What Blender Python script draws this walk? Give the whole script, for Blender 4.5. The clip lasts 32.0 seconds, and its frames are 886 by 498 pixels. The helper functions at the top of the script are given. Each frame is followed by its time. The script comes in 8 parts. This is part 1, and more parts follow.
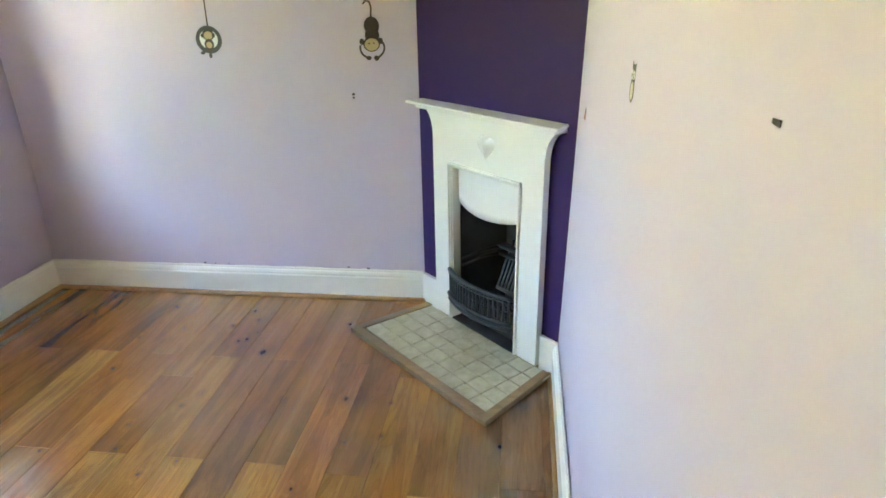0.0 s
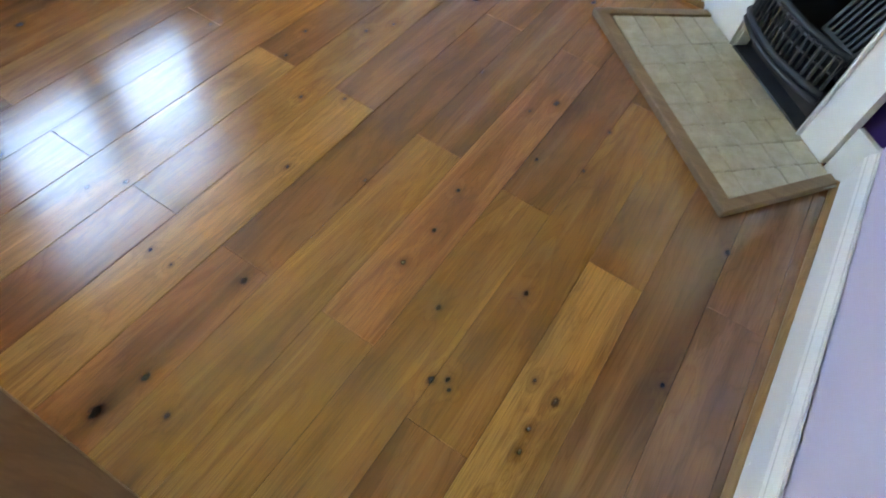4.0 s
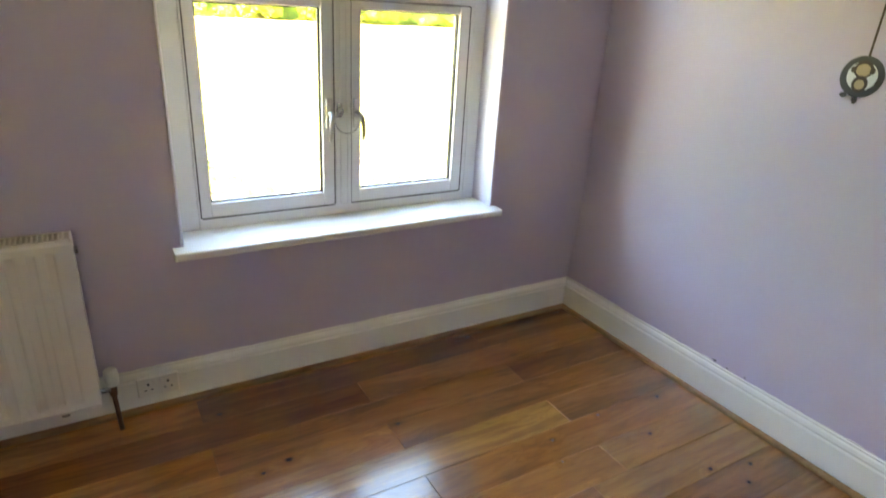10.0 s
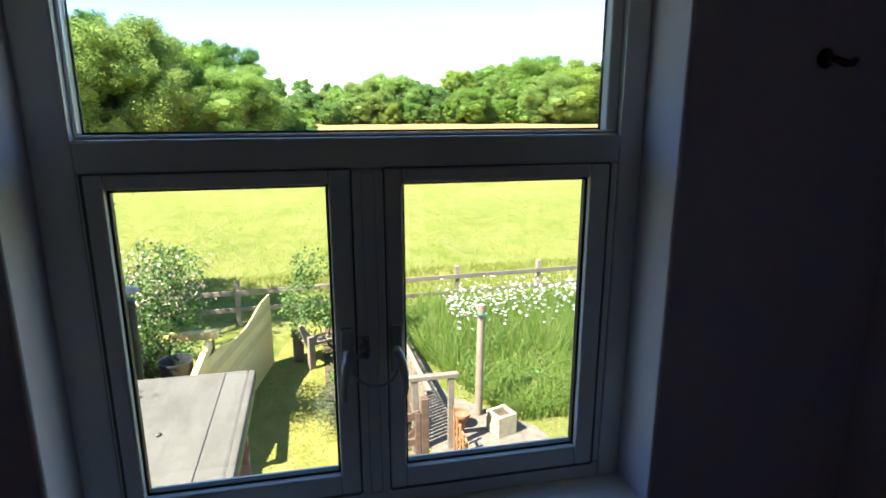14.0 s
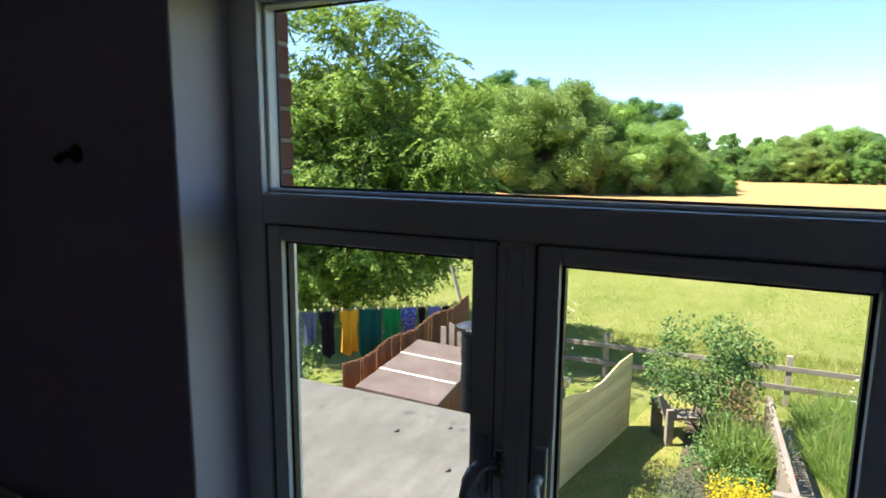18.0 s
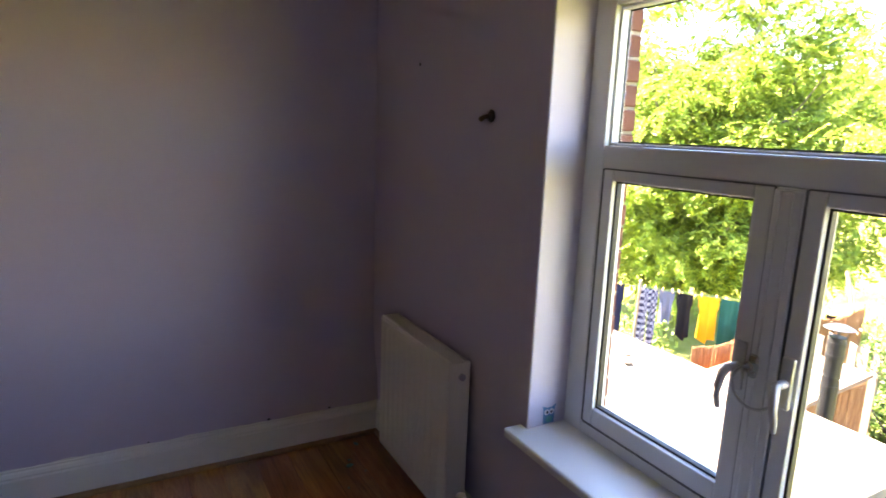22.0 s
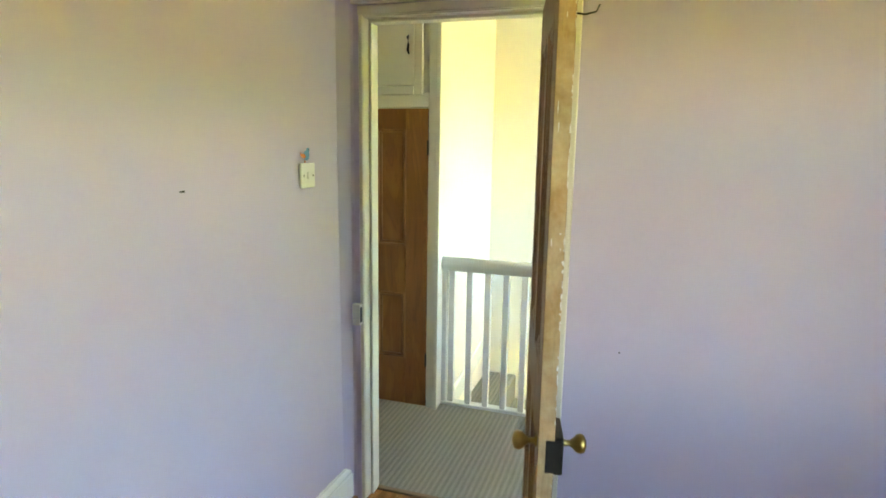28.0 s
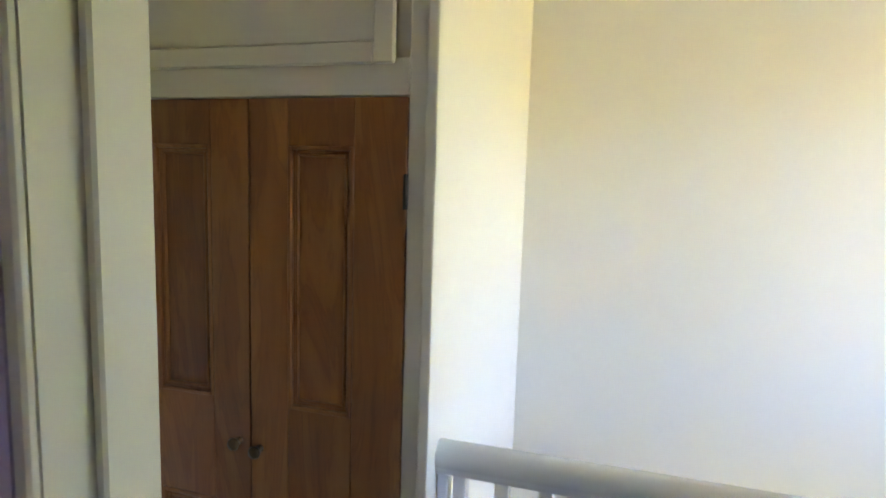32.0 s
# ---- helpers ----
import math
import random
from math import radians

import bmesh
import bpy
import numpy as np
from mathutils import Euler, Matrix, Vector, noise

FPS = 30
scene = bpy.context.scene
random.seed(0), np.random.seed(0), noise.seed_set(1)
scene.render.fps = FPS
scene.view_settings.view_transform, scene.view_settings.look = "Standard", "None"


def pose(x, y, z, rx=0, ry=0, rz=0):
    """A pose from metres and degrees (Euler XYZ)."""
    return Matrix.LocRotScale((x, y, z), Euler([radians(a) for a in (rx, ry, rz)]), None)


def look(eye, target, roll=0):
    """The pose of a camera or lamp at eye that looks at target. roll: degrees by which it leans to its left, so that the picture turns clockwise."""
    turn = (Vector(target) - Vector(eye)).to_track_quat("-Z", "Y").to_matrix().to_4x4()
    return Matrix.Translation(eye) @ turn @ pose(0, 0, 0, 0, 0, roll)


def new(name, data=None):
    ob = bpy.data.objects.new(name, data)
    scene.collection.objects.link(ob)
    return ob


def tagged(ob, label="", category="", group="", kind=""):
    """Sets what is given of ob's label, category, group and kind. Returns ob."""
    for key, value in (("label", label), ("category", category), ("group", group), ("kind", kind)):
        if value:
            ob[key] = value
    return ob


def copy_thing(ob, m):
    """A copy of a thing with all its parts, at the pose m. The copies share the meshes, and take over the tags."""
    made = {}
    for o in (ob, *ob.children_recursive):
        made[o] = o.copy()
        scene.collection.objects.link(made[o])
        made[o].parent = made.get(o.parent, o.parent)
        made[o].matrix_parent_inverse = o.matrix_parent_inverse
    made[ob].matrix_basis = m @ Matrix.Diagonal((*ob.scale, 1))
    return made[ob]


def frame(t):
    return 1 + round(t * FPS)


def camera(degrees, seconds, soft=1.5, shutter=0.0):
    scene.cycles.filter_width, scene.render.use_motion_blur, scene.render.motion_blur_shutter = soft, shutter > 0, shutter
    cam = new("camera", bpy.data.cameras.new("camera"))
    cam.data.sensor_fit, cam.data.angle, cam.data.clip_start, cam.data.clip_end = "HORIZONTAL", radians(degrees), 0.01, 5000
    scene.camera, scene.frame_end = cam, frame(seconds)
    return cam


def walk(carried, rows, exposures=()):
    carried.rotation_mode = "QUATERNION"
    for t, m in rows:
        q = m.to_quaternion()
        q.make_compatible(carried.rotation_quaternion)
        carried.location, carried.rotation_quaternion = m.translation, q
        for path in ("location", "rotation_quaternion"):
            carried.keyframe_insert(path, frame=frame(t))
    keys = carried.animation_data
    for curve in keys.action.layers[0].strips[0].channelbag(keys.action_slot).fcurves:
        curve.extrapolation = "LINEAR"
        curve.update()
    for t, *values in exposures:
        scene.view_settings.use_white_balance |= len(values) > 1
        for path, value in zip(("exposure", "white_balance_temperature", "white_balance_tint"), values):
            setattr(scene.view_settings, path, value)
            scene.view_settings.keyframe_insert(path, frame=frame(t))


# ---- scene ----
cam = camera(73.06, 32.0, soft=1.6, shutter=0.35)
# seconds, eye, yaw, pitch, roll
ROWS = [
    (0, -0.008, -0.001, 1.486, 7.11, -22.54, -1.10),
    (0.5, -0.015, 0.077, 1.489, 8.74, -23.69, -1.40),
    (1, -0.056, 0.206, 1.495, 8.14, -23.66, -0.57),
    (1.5, -0.114, 0.326, 1.489, 6.78, -23.96, 0.43),
    (2, -0.089, 0.437, 1.469, 11.13, -26.08, 1.09),
    (2.5, -0.094, 0.492, 1.434, 16.09, -29.89, 1.45),
    (3, -0.164, 0.521, 1.356, 18.94, -40.59, 4.67),
    (3.5, -0.266, 0.495, 1.250, 21.40, -49.52, 9.70),
    (4, -0.303, 0.483, 1.199, 23.48, -54.32, 11.54),
    (4.5, -0.335, 0.472, 1.140, 24.22, -58.58, 12.96),
    (6.5, -0.447, 0.512, 1.151, 25.79, -61.30, 12.23),
    (7, -0.516, 0.595, 1.211, 27.57, -60.46, 9.08),
    (7.5, -0.562, 0.739, 1.232, 32.29, -57.93, 9.70),
    (8, -0.526, 0.812, 1.275, 42.35, -52.06, 7.89),
    (8.5, -0.528, 0.818, 1.326, 49.38, -46.07, 6.02),
    (9, -0.514, 0.785, 1.388, 53.12, -38.22, 5.46),
    (9.5, -0.512, 0.764, 1.436, 55.75, -29.70, 4.49),
    (10, -0.465, 0.763, 1.465, 58.60, -22.05, 3.44),
    (10.5, -0.479, 0.813, 1.507, 61.07, -17.45, 3.30),
    (11, -0.585, 0.863, 1.552, 62.07, -15.21, 2.58),
    (11.5, -0.704, 0.922, 1.579, 62.14, -14.05, 2.31),
    (12, -0.804, 1.084, 1.582, 65.35, -13.71, 2.61),
    (12.5, -0.938, 1.258, 1.619, 70.13, -14.23, 3.10),
    (13, -1.139, 1.345, 1.616, 72.04, -14.41, 2.78),
    (13.5, -1.309, 1.444, 1.614, 74.71, -14.08, 0.93),
    (15.5, -1.772, 1.777, 1.600, 88.15, -14.43, 0.83),
    (16, -1.852, 1.842, 1.604, 92.89, -14.55, 0.71),
    (16.5, -1.896, 1.936, 1.611, 101.22, -13.18, 1.03),
    (17, -1.892, 1.979, 1.621, 107.72, -11.79, 0.54),
    (17.5, -1.856, 1.978, 1.624, 112.37, -9.88, 0.50),
    (18, -1.776, 1.992, 1.622, 115.81, -8.96, 0.54),
    (18.5, -1.668, 2.074, 1.608, 117.28, -9.42, 0.17),
    (19, -1.588, 2.212, 1.623, 119.02, -10.46, 0.49),
    (19.5, -1.631, 2.395, 1.624, 125.01, -11.12, 1.93),
    (20, -1.648, 2.495, 1.613, 131.16, -10.02, 1.77),
    (20.5, -1.619, 2.508, 1.604, 134.45, -9.63, 0.91),
    (21, -1.574, 2.449, 1.594, 139.37, -10.42, 1.36),
    (21.5, -1.525, 2.428, 1.573, 146.05, -11.05, 2.13),
    (22, -1.491, 2.429, 1.563, 151.09, -11.20, 2.17),
    (22.5, -1.452, 2.436, 1.547, 156.33, -11.75, 2.69),
    (23, -1.440, 2.452, 1.554, 162.58, -13.14, 2.80),
    (23.5, -1.411, 2.461, 1.555, 167.10, -13.43, 2.15),
    (24, -1.396, 2.488, 1.560, 172.31, -13.47, 1.63),
    (24.5, -1.350, 2.500, 1.561, 177.02, -13.14, 1.83),
    (25, -1.358, 2.497, 1.561, -177.93, -13.17, 1.52),
    (25.5, -1.314, 2.512, 1.572, -173.24, -13.48, 1.21),
    (26, -1.269, 2.521, 1.585, -167.94, -14.33, 0.86),
    (26.5, -1.228, 2.406, 1.538, -162.69, -14.26, 0.78),
    (28.5, -0.863, 1.654, 1.526, -161.82, -8.84, 1.10),
    (29, -0.756, 1.422, 1.533, -163.06, -8.31, 0.34),
    (29.5, -0.666, 1.180, 1.532, -166.15, -9.23, 0.44),
    (30, -0.619, 0.947, 1.535, -165.51, -9.12, 0.85),
    (30.5, -0.477, 0.702, 1.545, -164.75, -9.12, 0.92),
    (31, -0.379, 0.468, 1.542, -167.12, -9.64, 0.25),
    (31.5, -0.426, 0.211, 1.555, -164.83, -9.32, 0.98),
    (32, -0.320, -0.012, 1.536, -162.92, -6.85, 1.76),
]


def eye_pose(x, y, z, yaw, pitch, roll):
    """A pose from the eye and its yaw (from +y to the left), pitch (up) and roll."""
    a, b = radians(yaw), radians(pitch)
    return look((x, y, z), (x - math.sin(a) * math.cos(b), y + math.cos(a) * math.cos(b), z + math.sin(b)), roll)


# seconds, stops, kelvin, tint
EXPOSURES = [(0, 6.91, 10900, 8), (2.5, 6.96, 11600, 7), (4, 6.63, 10560, 14), (7, 7.06, 11440, 12), (8, 7.10, 11440, 11), (9, 6.93, 11440, 3), (10, 6.38, 11000, 11), (10.5, 6.13, 9450, 10),
             (11, 5.25, 8720, 11), (11.5, 4.25, 8300, 16), (12, 3.67, 7600, 14), (13, 2.87, 7500, 13), (13.5, 2.52, 6900, 9), (15.5, 1.89, 6350, 10), (18, 1.94, 6350, 14),
             (19, 2.34, 6600, 20), (20, 2.97, 6450, 22), (20.5, 3.17, 6600, 23), (21, 3.47, 6900, 22), (22, 4.80, 8400, 27), (23, 6.01, 10340, 18), (24, 6.43, 11000, 15),
             (26.5, 6.61, 9000, 4), (28.5, 6.33, 9600, 10), (30, 6.08, 9000, 17), (31, 5.78, 7700, 28), (32, 5.68, 7050, 32)]
walk(cam, [(r[0], eye_pose(*r[1:])) for r in ROWS], EXPOSURES)

# ---- light: clear summer sky, sun high in the south, lit field behind the house ----
SUN_ELEV, SUN_AZ = 53.5, 154.0   # degrees; azimuth clockwise from north (+y)
sky_world = bpy.data.worlds.new("sky")
sky_world.use_nodes = True
wn = sky_world.node_tree.nodes
sky = wn.new("ShaderNodeTexSky")
sky.sky_type = "NISHITA"
sky.sun_disc = False
sky.sun_elevation, sky.sun_rotation = radians(SUN_ELEV), radians(SUN_AZ)
sky.air_density, sky.dust_density, sky.ozone_density = 0.9, 0.0, 6.0
sky_world.node_tree.links.new(sky.outputs["Color"], wn["Background"].inputs["Color"])
wn["Background"].inputs["Strength"].default_value = 0.095
scene.world = sky_world
sun_data = bpy.data.lights.new("sun", "SUN")
sun_data.energy, sun_data.angle, sun_data.color = 4.8, radians(0.5), (1.0, 0.95, 0.86)
sun = new("sun", sun_data)
_a, _e = radians(SUN_AZ), radians(SUN_ELEV)
SUN_DIR = Vector((math.sin(_a) * math.cos(_e), math.cos(_a) * math.cos(_e), math.sin(_e)))
sun.matrix_world = look(SUN_DIR * 60, (0, 0, 0))


# ---- mesh helpers ----
def link_mesh(name, bm, material, smooth=False):
    me = bpy.data.meshes.new(name)
    bm.normal_update()
    bm.to_mesh(me)
    bm.free()
    if material is not None:
        me.materials.append(material)
    if smooth:
        for p in me.polygons:
            p.use_smooth = True
    return new(name, me)


def part(name, bm, material, parent, label="", smooth=False):
    """One mesh object under a thing or a part."""
    ob = link_mesh(name, bm, material, smooth)
    ob.parent = parent
    if parent is not None:
        ob.matrix_parent_inverse = parent.matrix_basis.inverted() if parent.parent is None else Matrix()
    return tagged(ob, label)


def thing(name, at, label, category, group="", kind=""):
    """A top-level thing: an empty at its base."""
    ob = new(name)
    ob.empty_display_size = 0.1
    ob.matrix_basis = at if isinstance(at, Matrix) else Matrix.Translation(at)
    return tagged(ob, label, category, group, kind)


def piece(name, mesh, parent, m=None):
    """An object on a shared mesh, under its thing."""
    ob = new(name, mesh)
    ob.parent = parent
    if m is not None:
        ob.matrix_basis = m
    return ob


def structure(name, bm, material, label, category="", smooth=False):
    return tagged(link_mesh(name, bm, material, smooth), label, category or name.split("_")[0], kind="structure")


def box(bm, a, b, bevel=0.0, m=None):
    """A box between two corners, its edges rounded."""
    a, b = Vector(a), Vector(b)
    mid, size = (a + b) / 2, Vector([abs(v) for v in (b - a)])
    made = bmesh.ops.create_cube(bm, size=1.0, matrix=Matrix.Translation(mid) @ Matrix.Diagonal((*size, 1)))
    vs = made["verts"]
    if bevel:
        es = list({e for v in vs for e in v.link_edges})
        out = bmesh.ops.bevel(bm, geom=es, offset=bevel, segments=2 if bevel > 0.004 else 1, affect="EDGES", profile=0.6)
        vs = list({v for f in out["faces"] for v in f.verts} | {v for v in vs if v.is_valid})
    if m is not None:
        bmesh.ops.transform(bm, matrix=m, verts=vs)
    return vs


def boxes(*pairs, bevel=0.0, m=None):
    bm = bmesh.new()
    for a, b in pairs:
        box(bm, a, b, bevel, m)
    return bm


def rod(bm, p, q, r, r2=None, seg=12, caps=True):
    """A round bar from p to q."""
    p, q = Vector(p), Vector(q)
    d = q - p
    m = Matrix.Translation((p + q) / 2) @ d.to_track_quat("Z", "Y").to_matrix().to_4x4()
    bmesh.ops.create_cone(bm, cap_ends=caps, segments=seg, radius1=r, radius2=r if r2 is None else r2, depth=d.length, matrix=m)


def tube(bm, pts, r, seg=8, radii=None):
    """A round tube along points."""
    pts = [Vector(p) for p in pts]
    rings = []
    for i, p in enumerate(pts):
        d = (pts[min(i + 1, len(pts) - 1)] - pts[max(i - 1, 0)]).normalized()
        q = d.to_track_quat("Z", "Y")
        rr = radii[i] if radii else r
        rings.append([bm.verts.new(p + q @ Vector((rr * math.cos(k * math.tau / seg), rr * math.sin(k * math.tau / seg), 0))) for k in range(seg)])
    for a, b in zip(rings, rings[1:]):
        for k in range(seg):
            bm.faces.new((a[k], a[(k + 1) % seg], b[(k + 1) % seg], b[k]))
    bm.faces.new(list(reversed(rings[0])))
    bm.faces.new(rings[-1])


def lathe(bm, profile, seg=20, m=None):
    """Turn (radius, height) points round the z axis."""
    rings = []
    for r, h in profile:
        rings.append([bm.verts.new((r * math.cos(k * math.tau / seg), r * math.sin(k * math.tau / seg), h)) for k in range(seg)])
    for a, b in zip(rings, rings[1:]):
        for k in range(seg):
            bm.faces.new((a[k], a[(k + 1) % seg], b[(k + 1) % seg], b[k]))
    bm.faces.new(list(reversed(rings[0])))
    bm.faces.new(rings[-1])
    if m is not None:
        bmesh.ops.transform(bm, matrix=m, verts=[v for r in rings for v in r])


def prism(bm, outline, axis_from, axis_to, m=None):
    """Extrude a closed 2D outline (local x, y) from one height to another along local z."""
    lo = [bm.verts.new((x, y, axis_from)) for x, y in outline]
    hi = [bm.verts.new((x, y, axis_to)) for x, y in outline]
    n = len(lo)
    bm.faces.new(list(reversed(lo)))
    bm.faces.new(hi)
    for k in range(n):
        bm.faces.new((lo[k], lo[(k + 1) % n], hi[(k + 1) % n], hi[k]))
    if m is not None:
        bmesh.ops.transform(bm, matrix=m, verts=lo + hi)
    bmesh.ops.recalc_face_normals(bm, faces=list({f for v in lo + hi for f in v.link_faces}))


def run(bm, profile, p, q, out, cut0=0.0, cut1=0.0):
    """Sweep a profile of (proud, height) along the floor line p to q; out is the way into the room. cut: mitre, metres per metre proud."""
    p, q, out = Vector((*p, 0)) if len(p) == 2 else Vector(p), Vector((*q, 0)) if len(q) == 2 else Vector(q), Vector((*out, 0))
    d = (q - p).normalized()
    a = [bm.verts.new(p + out * o + d * (cut0 * o) + Vector((0, 0, h))) for o, h in profile]
    b = [bm.verts.new(q + out * o - d * (cut1 * o) + Vector((0, 0, h))) for o, h in profile]
    n = len(a)
    for k in range(n):
        bm.faces.new((a[k], a[(k + 1) % n], b[(k + 1) % n], b[k]))
    bm.faces.new(list(reversed(a)))
    bm.faces.new(b)
    bmesh.ops.recalc_face_normals(bm, faces=list({f for v in a + b for f in v.link_faces}))


# ---- materials ----
class Nodes:
    """A short hand for a node material with one Principled shader."""

    def __init__(self, name, rough=0.5, metal=0.0, spec=0.5):
        self.mat = bpy.data.materials.new(name)
        self.mat.use_nodes = True
        self.tree = self.mat.node_tree
        self.bsdf = self.tree.nodes["Principled BSDF"]
        self.bsdf.inputs["Roughness"].default_value = rough
        self.bsdf.inputs["Metallic"].default_value = metal
        self.bsdf.inputs["Specular IOR Level"].default_value = spec
        self.coords = self.tree.nodes.new("ShaderNodeTexCoord")
        self.object_info = self.tree.nodes.new("ShaderNodeObjectInfo")

    def node(self, kind, **values):
        n = self.tree.nodes.new(kind)
        for k, v in values.items():
            n.inputs[k.replace("_", " ")].default_value = v
        return n

    def join(self, a, b):
        self.tree.links.new(a, b)

    def place(self, scale=(1, 1, 1), shift=None, world=False):
        """Coordinates in metres, stretched, and shifted by a random amount for each object if shift is set."""
        src = self.tree.nodes.new("ShaderNodeNewGeometry").outputs["Position"] if world else self.coords.outputs["Object"]
        if shift:
            add = self.node("ShaderNodeVectorMath")
            mul = self.node("ShaderNodeVectorMath")
            mul.operation = "SCALE"
            comb = self.node("ShaderNodeCombineXYZ")
            for k in range(3):
                self.join(self.object_info.outputs["Random"], comb.inputs[k])
            self.join(comb.outputs[0], mul.inputs[0])
            mul.inputs["Scale"].default_value = shift
            self.join(src, add.inputs[0])
            self.join(mul.outputs[0], add.inputs[1])
            src = add.outputs[0]
        m = self.node("ShaderNodeMapping")
        m.inputs["Scale"].default_value = scale
        self.join(src, m.inputs["Vector"])
        return m.outputs[0]

    def noise(self, where, scale, detail=4.0, rough=0.55, distort=0.0):
        n = self.node("ShaderNodeTexNoise", Scale=scale, Detail=detail, Roughness=rough, Distortion=distort)
        self.join(where, n.inputs["Vector"])
        return n.outputs["Fac"]

    def ramp(self, fac, *stops):
        r = self.node("ShaderNodeValToRGB")
        while len(r.color_ramp.elements) < len(stops):
            r.color_ramp.elements.new(0.5)
        for e, (p, c) in zip(r.color_ramp.elements, stops):
            e.position, e.color = p, (*c, 1) if not isinstance(c, (int, float)) else (c, c, c, 1)
        self.join(fac, r.inputs["Fac"])
        return r.outputs["Color"]

    def mix(self, fac, a, b, how="MIX"):
        m = self.tree.nodes.new("ShaderNodeMix")
        m.data_type, m.blend_type = "RGBA", how
        for sock, v in ((m.inputs[0], fac), (m.inputs[6], a), (m.inputs[7], b)):
            if isinstance(v, (int, float)):
                sock.default_value = v
            elif isinstance(v, tuple):
                sock.default_value = (*v, 1)
            else:
                self.join(v, sock)
        return m.outputs[2]

    def math(self, how, a, b=0.0, c=0.0):
        m = self.tree.nodes.new("ShaderNodeMath")
        m.operation = how
        for k, v in enumerate((a, b, c)):
            if isinstance(v, (int, float)):
                m.inputs[k].default_value = v
            else:
                self.join(v, m.inputs[k])
        return m.outputs[0]

    def colour(self, c):
        if isinstance(c, tuple):
            self.bsdf.inputs["Base Color"].default_value = (*c, 1)
        else:
            self.join(c, self.bsdf.inputs["Base Color"])
        return self

    def roughness(self, r):
        self.join(r, self.bsdf.inputs["Roughness"])
        return self

    def bump(self, height, strength=0.2, distance=0.002):
        b = self.node("ShaderNodeBump", Strength=strength, Distance=distance)
        self.join(height, b.inputs["Height"])
        self.join(b.outputs[0], self.bsdf.inputs["Normal"])
        return self


def plain(name, colour, rough=0.5, metal=0.0, vary=0.12, scale=12.0, grain=0.15, spec=0.5):
    """Paint, plastic or metal with slight mottling and a fine uneven skin."""
    n = Nodes(name, rough, metal, spec)
    where = n.place()
    big, fine = n.noise(where, scale * 0.25, 3), n.noise(where, scale * 8, 3)
    dark = tuple(v * (1 - vary) for v in colour)
    light = tuple(min(1.0, v * (1 + vary * 0.5)) for v in colour)
    c = n.ramp(big, (0.3, dark), (0.7, light))
    n.colour(c)
    n.roughness(n.math("MULTIPLY_ADD", fine, 0.2 * rough, rough * 0.9))
    n.bump(fine, grain, 0.001)
    return n.mat


def wall_paint(name, colour, scuff=0.06, grime=None, rough=0.62, spec=0.35):
    """Emulsion on old plaster: roller stipple, gentle waves, rubbed patches."""
    n = Nodes(name, rough, 0, spec)
    where = n.place(world=True)
    wave, patch, fine = n.noise(where, 1.3, 4), n.noise(where, 5.0, 5, 0.6), n.noise(where, 260, 2)
    c = n.mix(n.ramp(patch, (0.35, 0.0), (0.75, 1.0)), tuple(v * (1 - scuff) for v in colour), colour)
    c = n.mix(n.ramp(wave, (0.3, 0.0), (0.7, 1.0)), tuple(v * (1 - scuff * 0.7) for v in colour), c)
    if grime:
        g = n.noise(where, 14, 6, 0.7)
        c = n.mix(n.ramp(g, (0.68, 0.0), (0.8, 0.35)), c, grime)
    n.colour(c)
    n.roughness(n.math("MULTIPLY_ADD", patch, 0.15, rough - 0.08))
    h = n.math("MULTIPLY_ADD", wave, 6.0, n.math("MULTIPLY", fine, 0.25))
    n.bump(h, 0.35, 0.0015)
    return n.mat


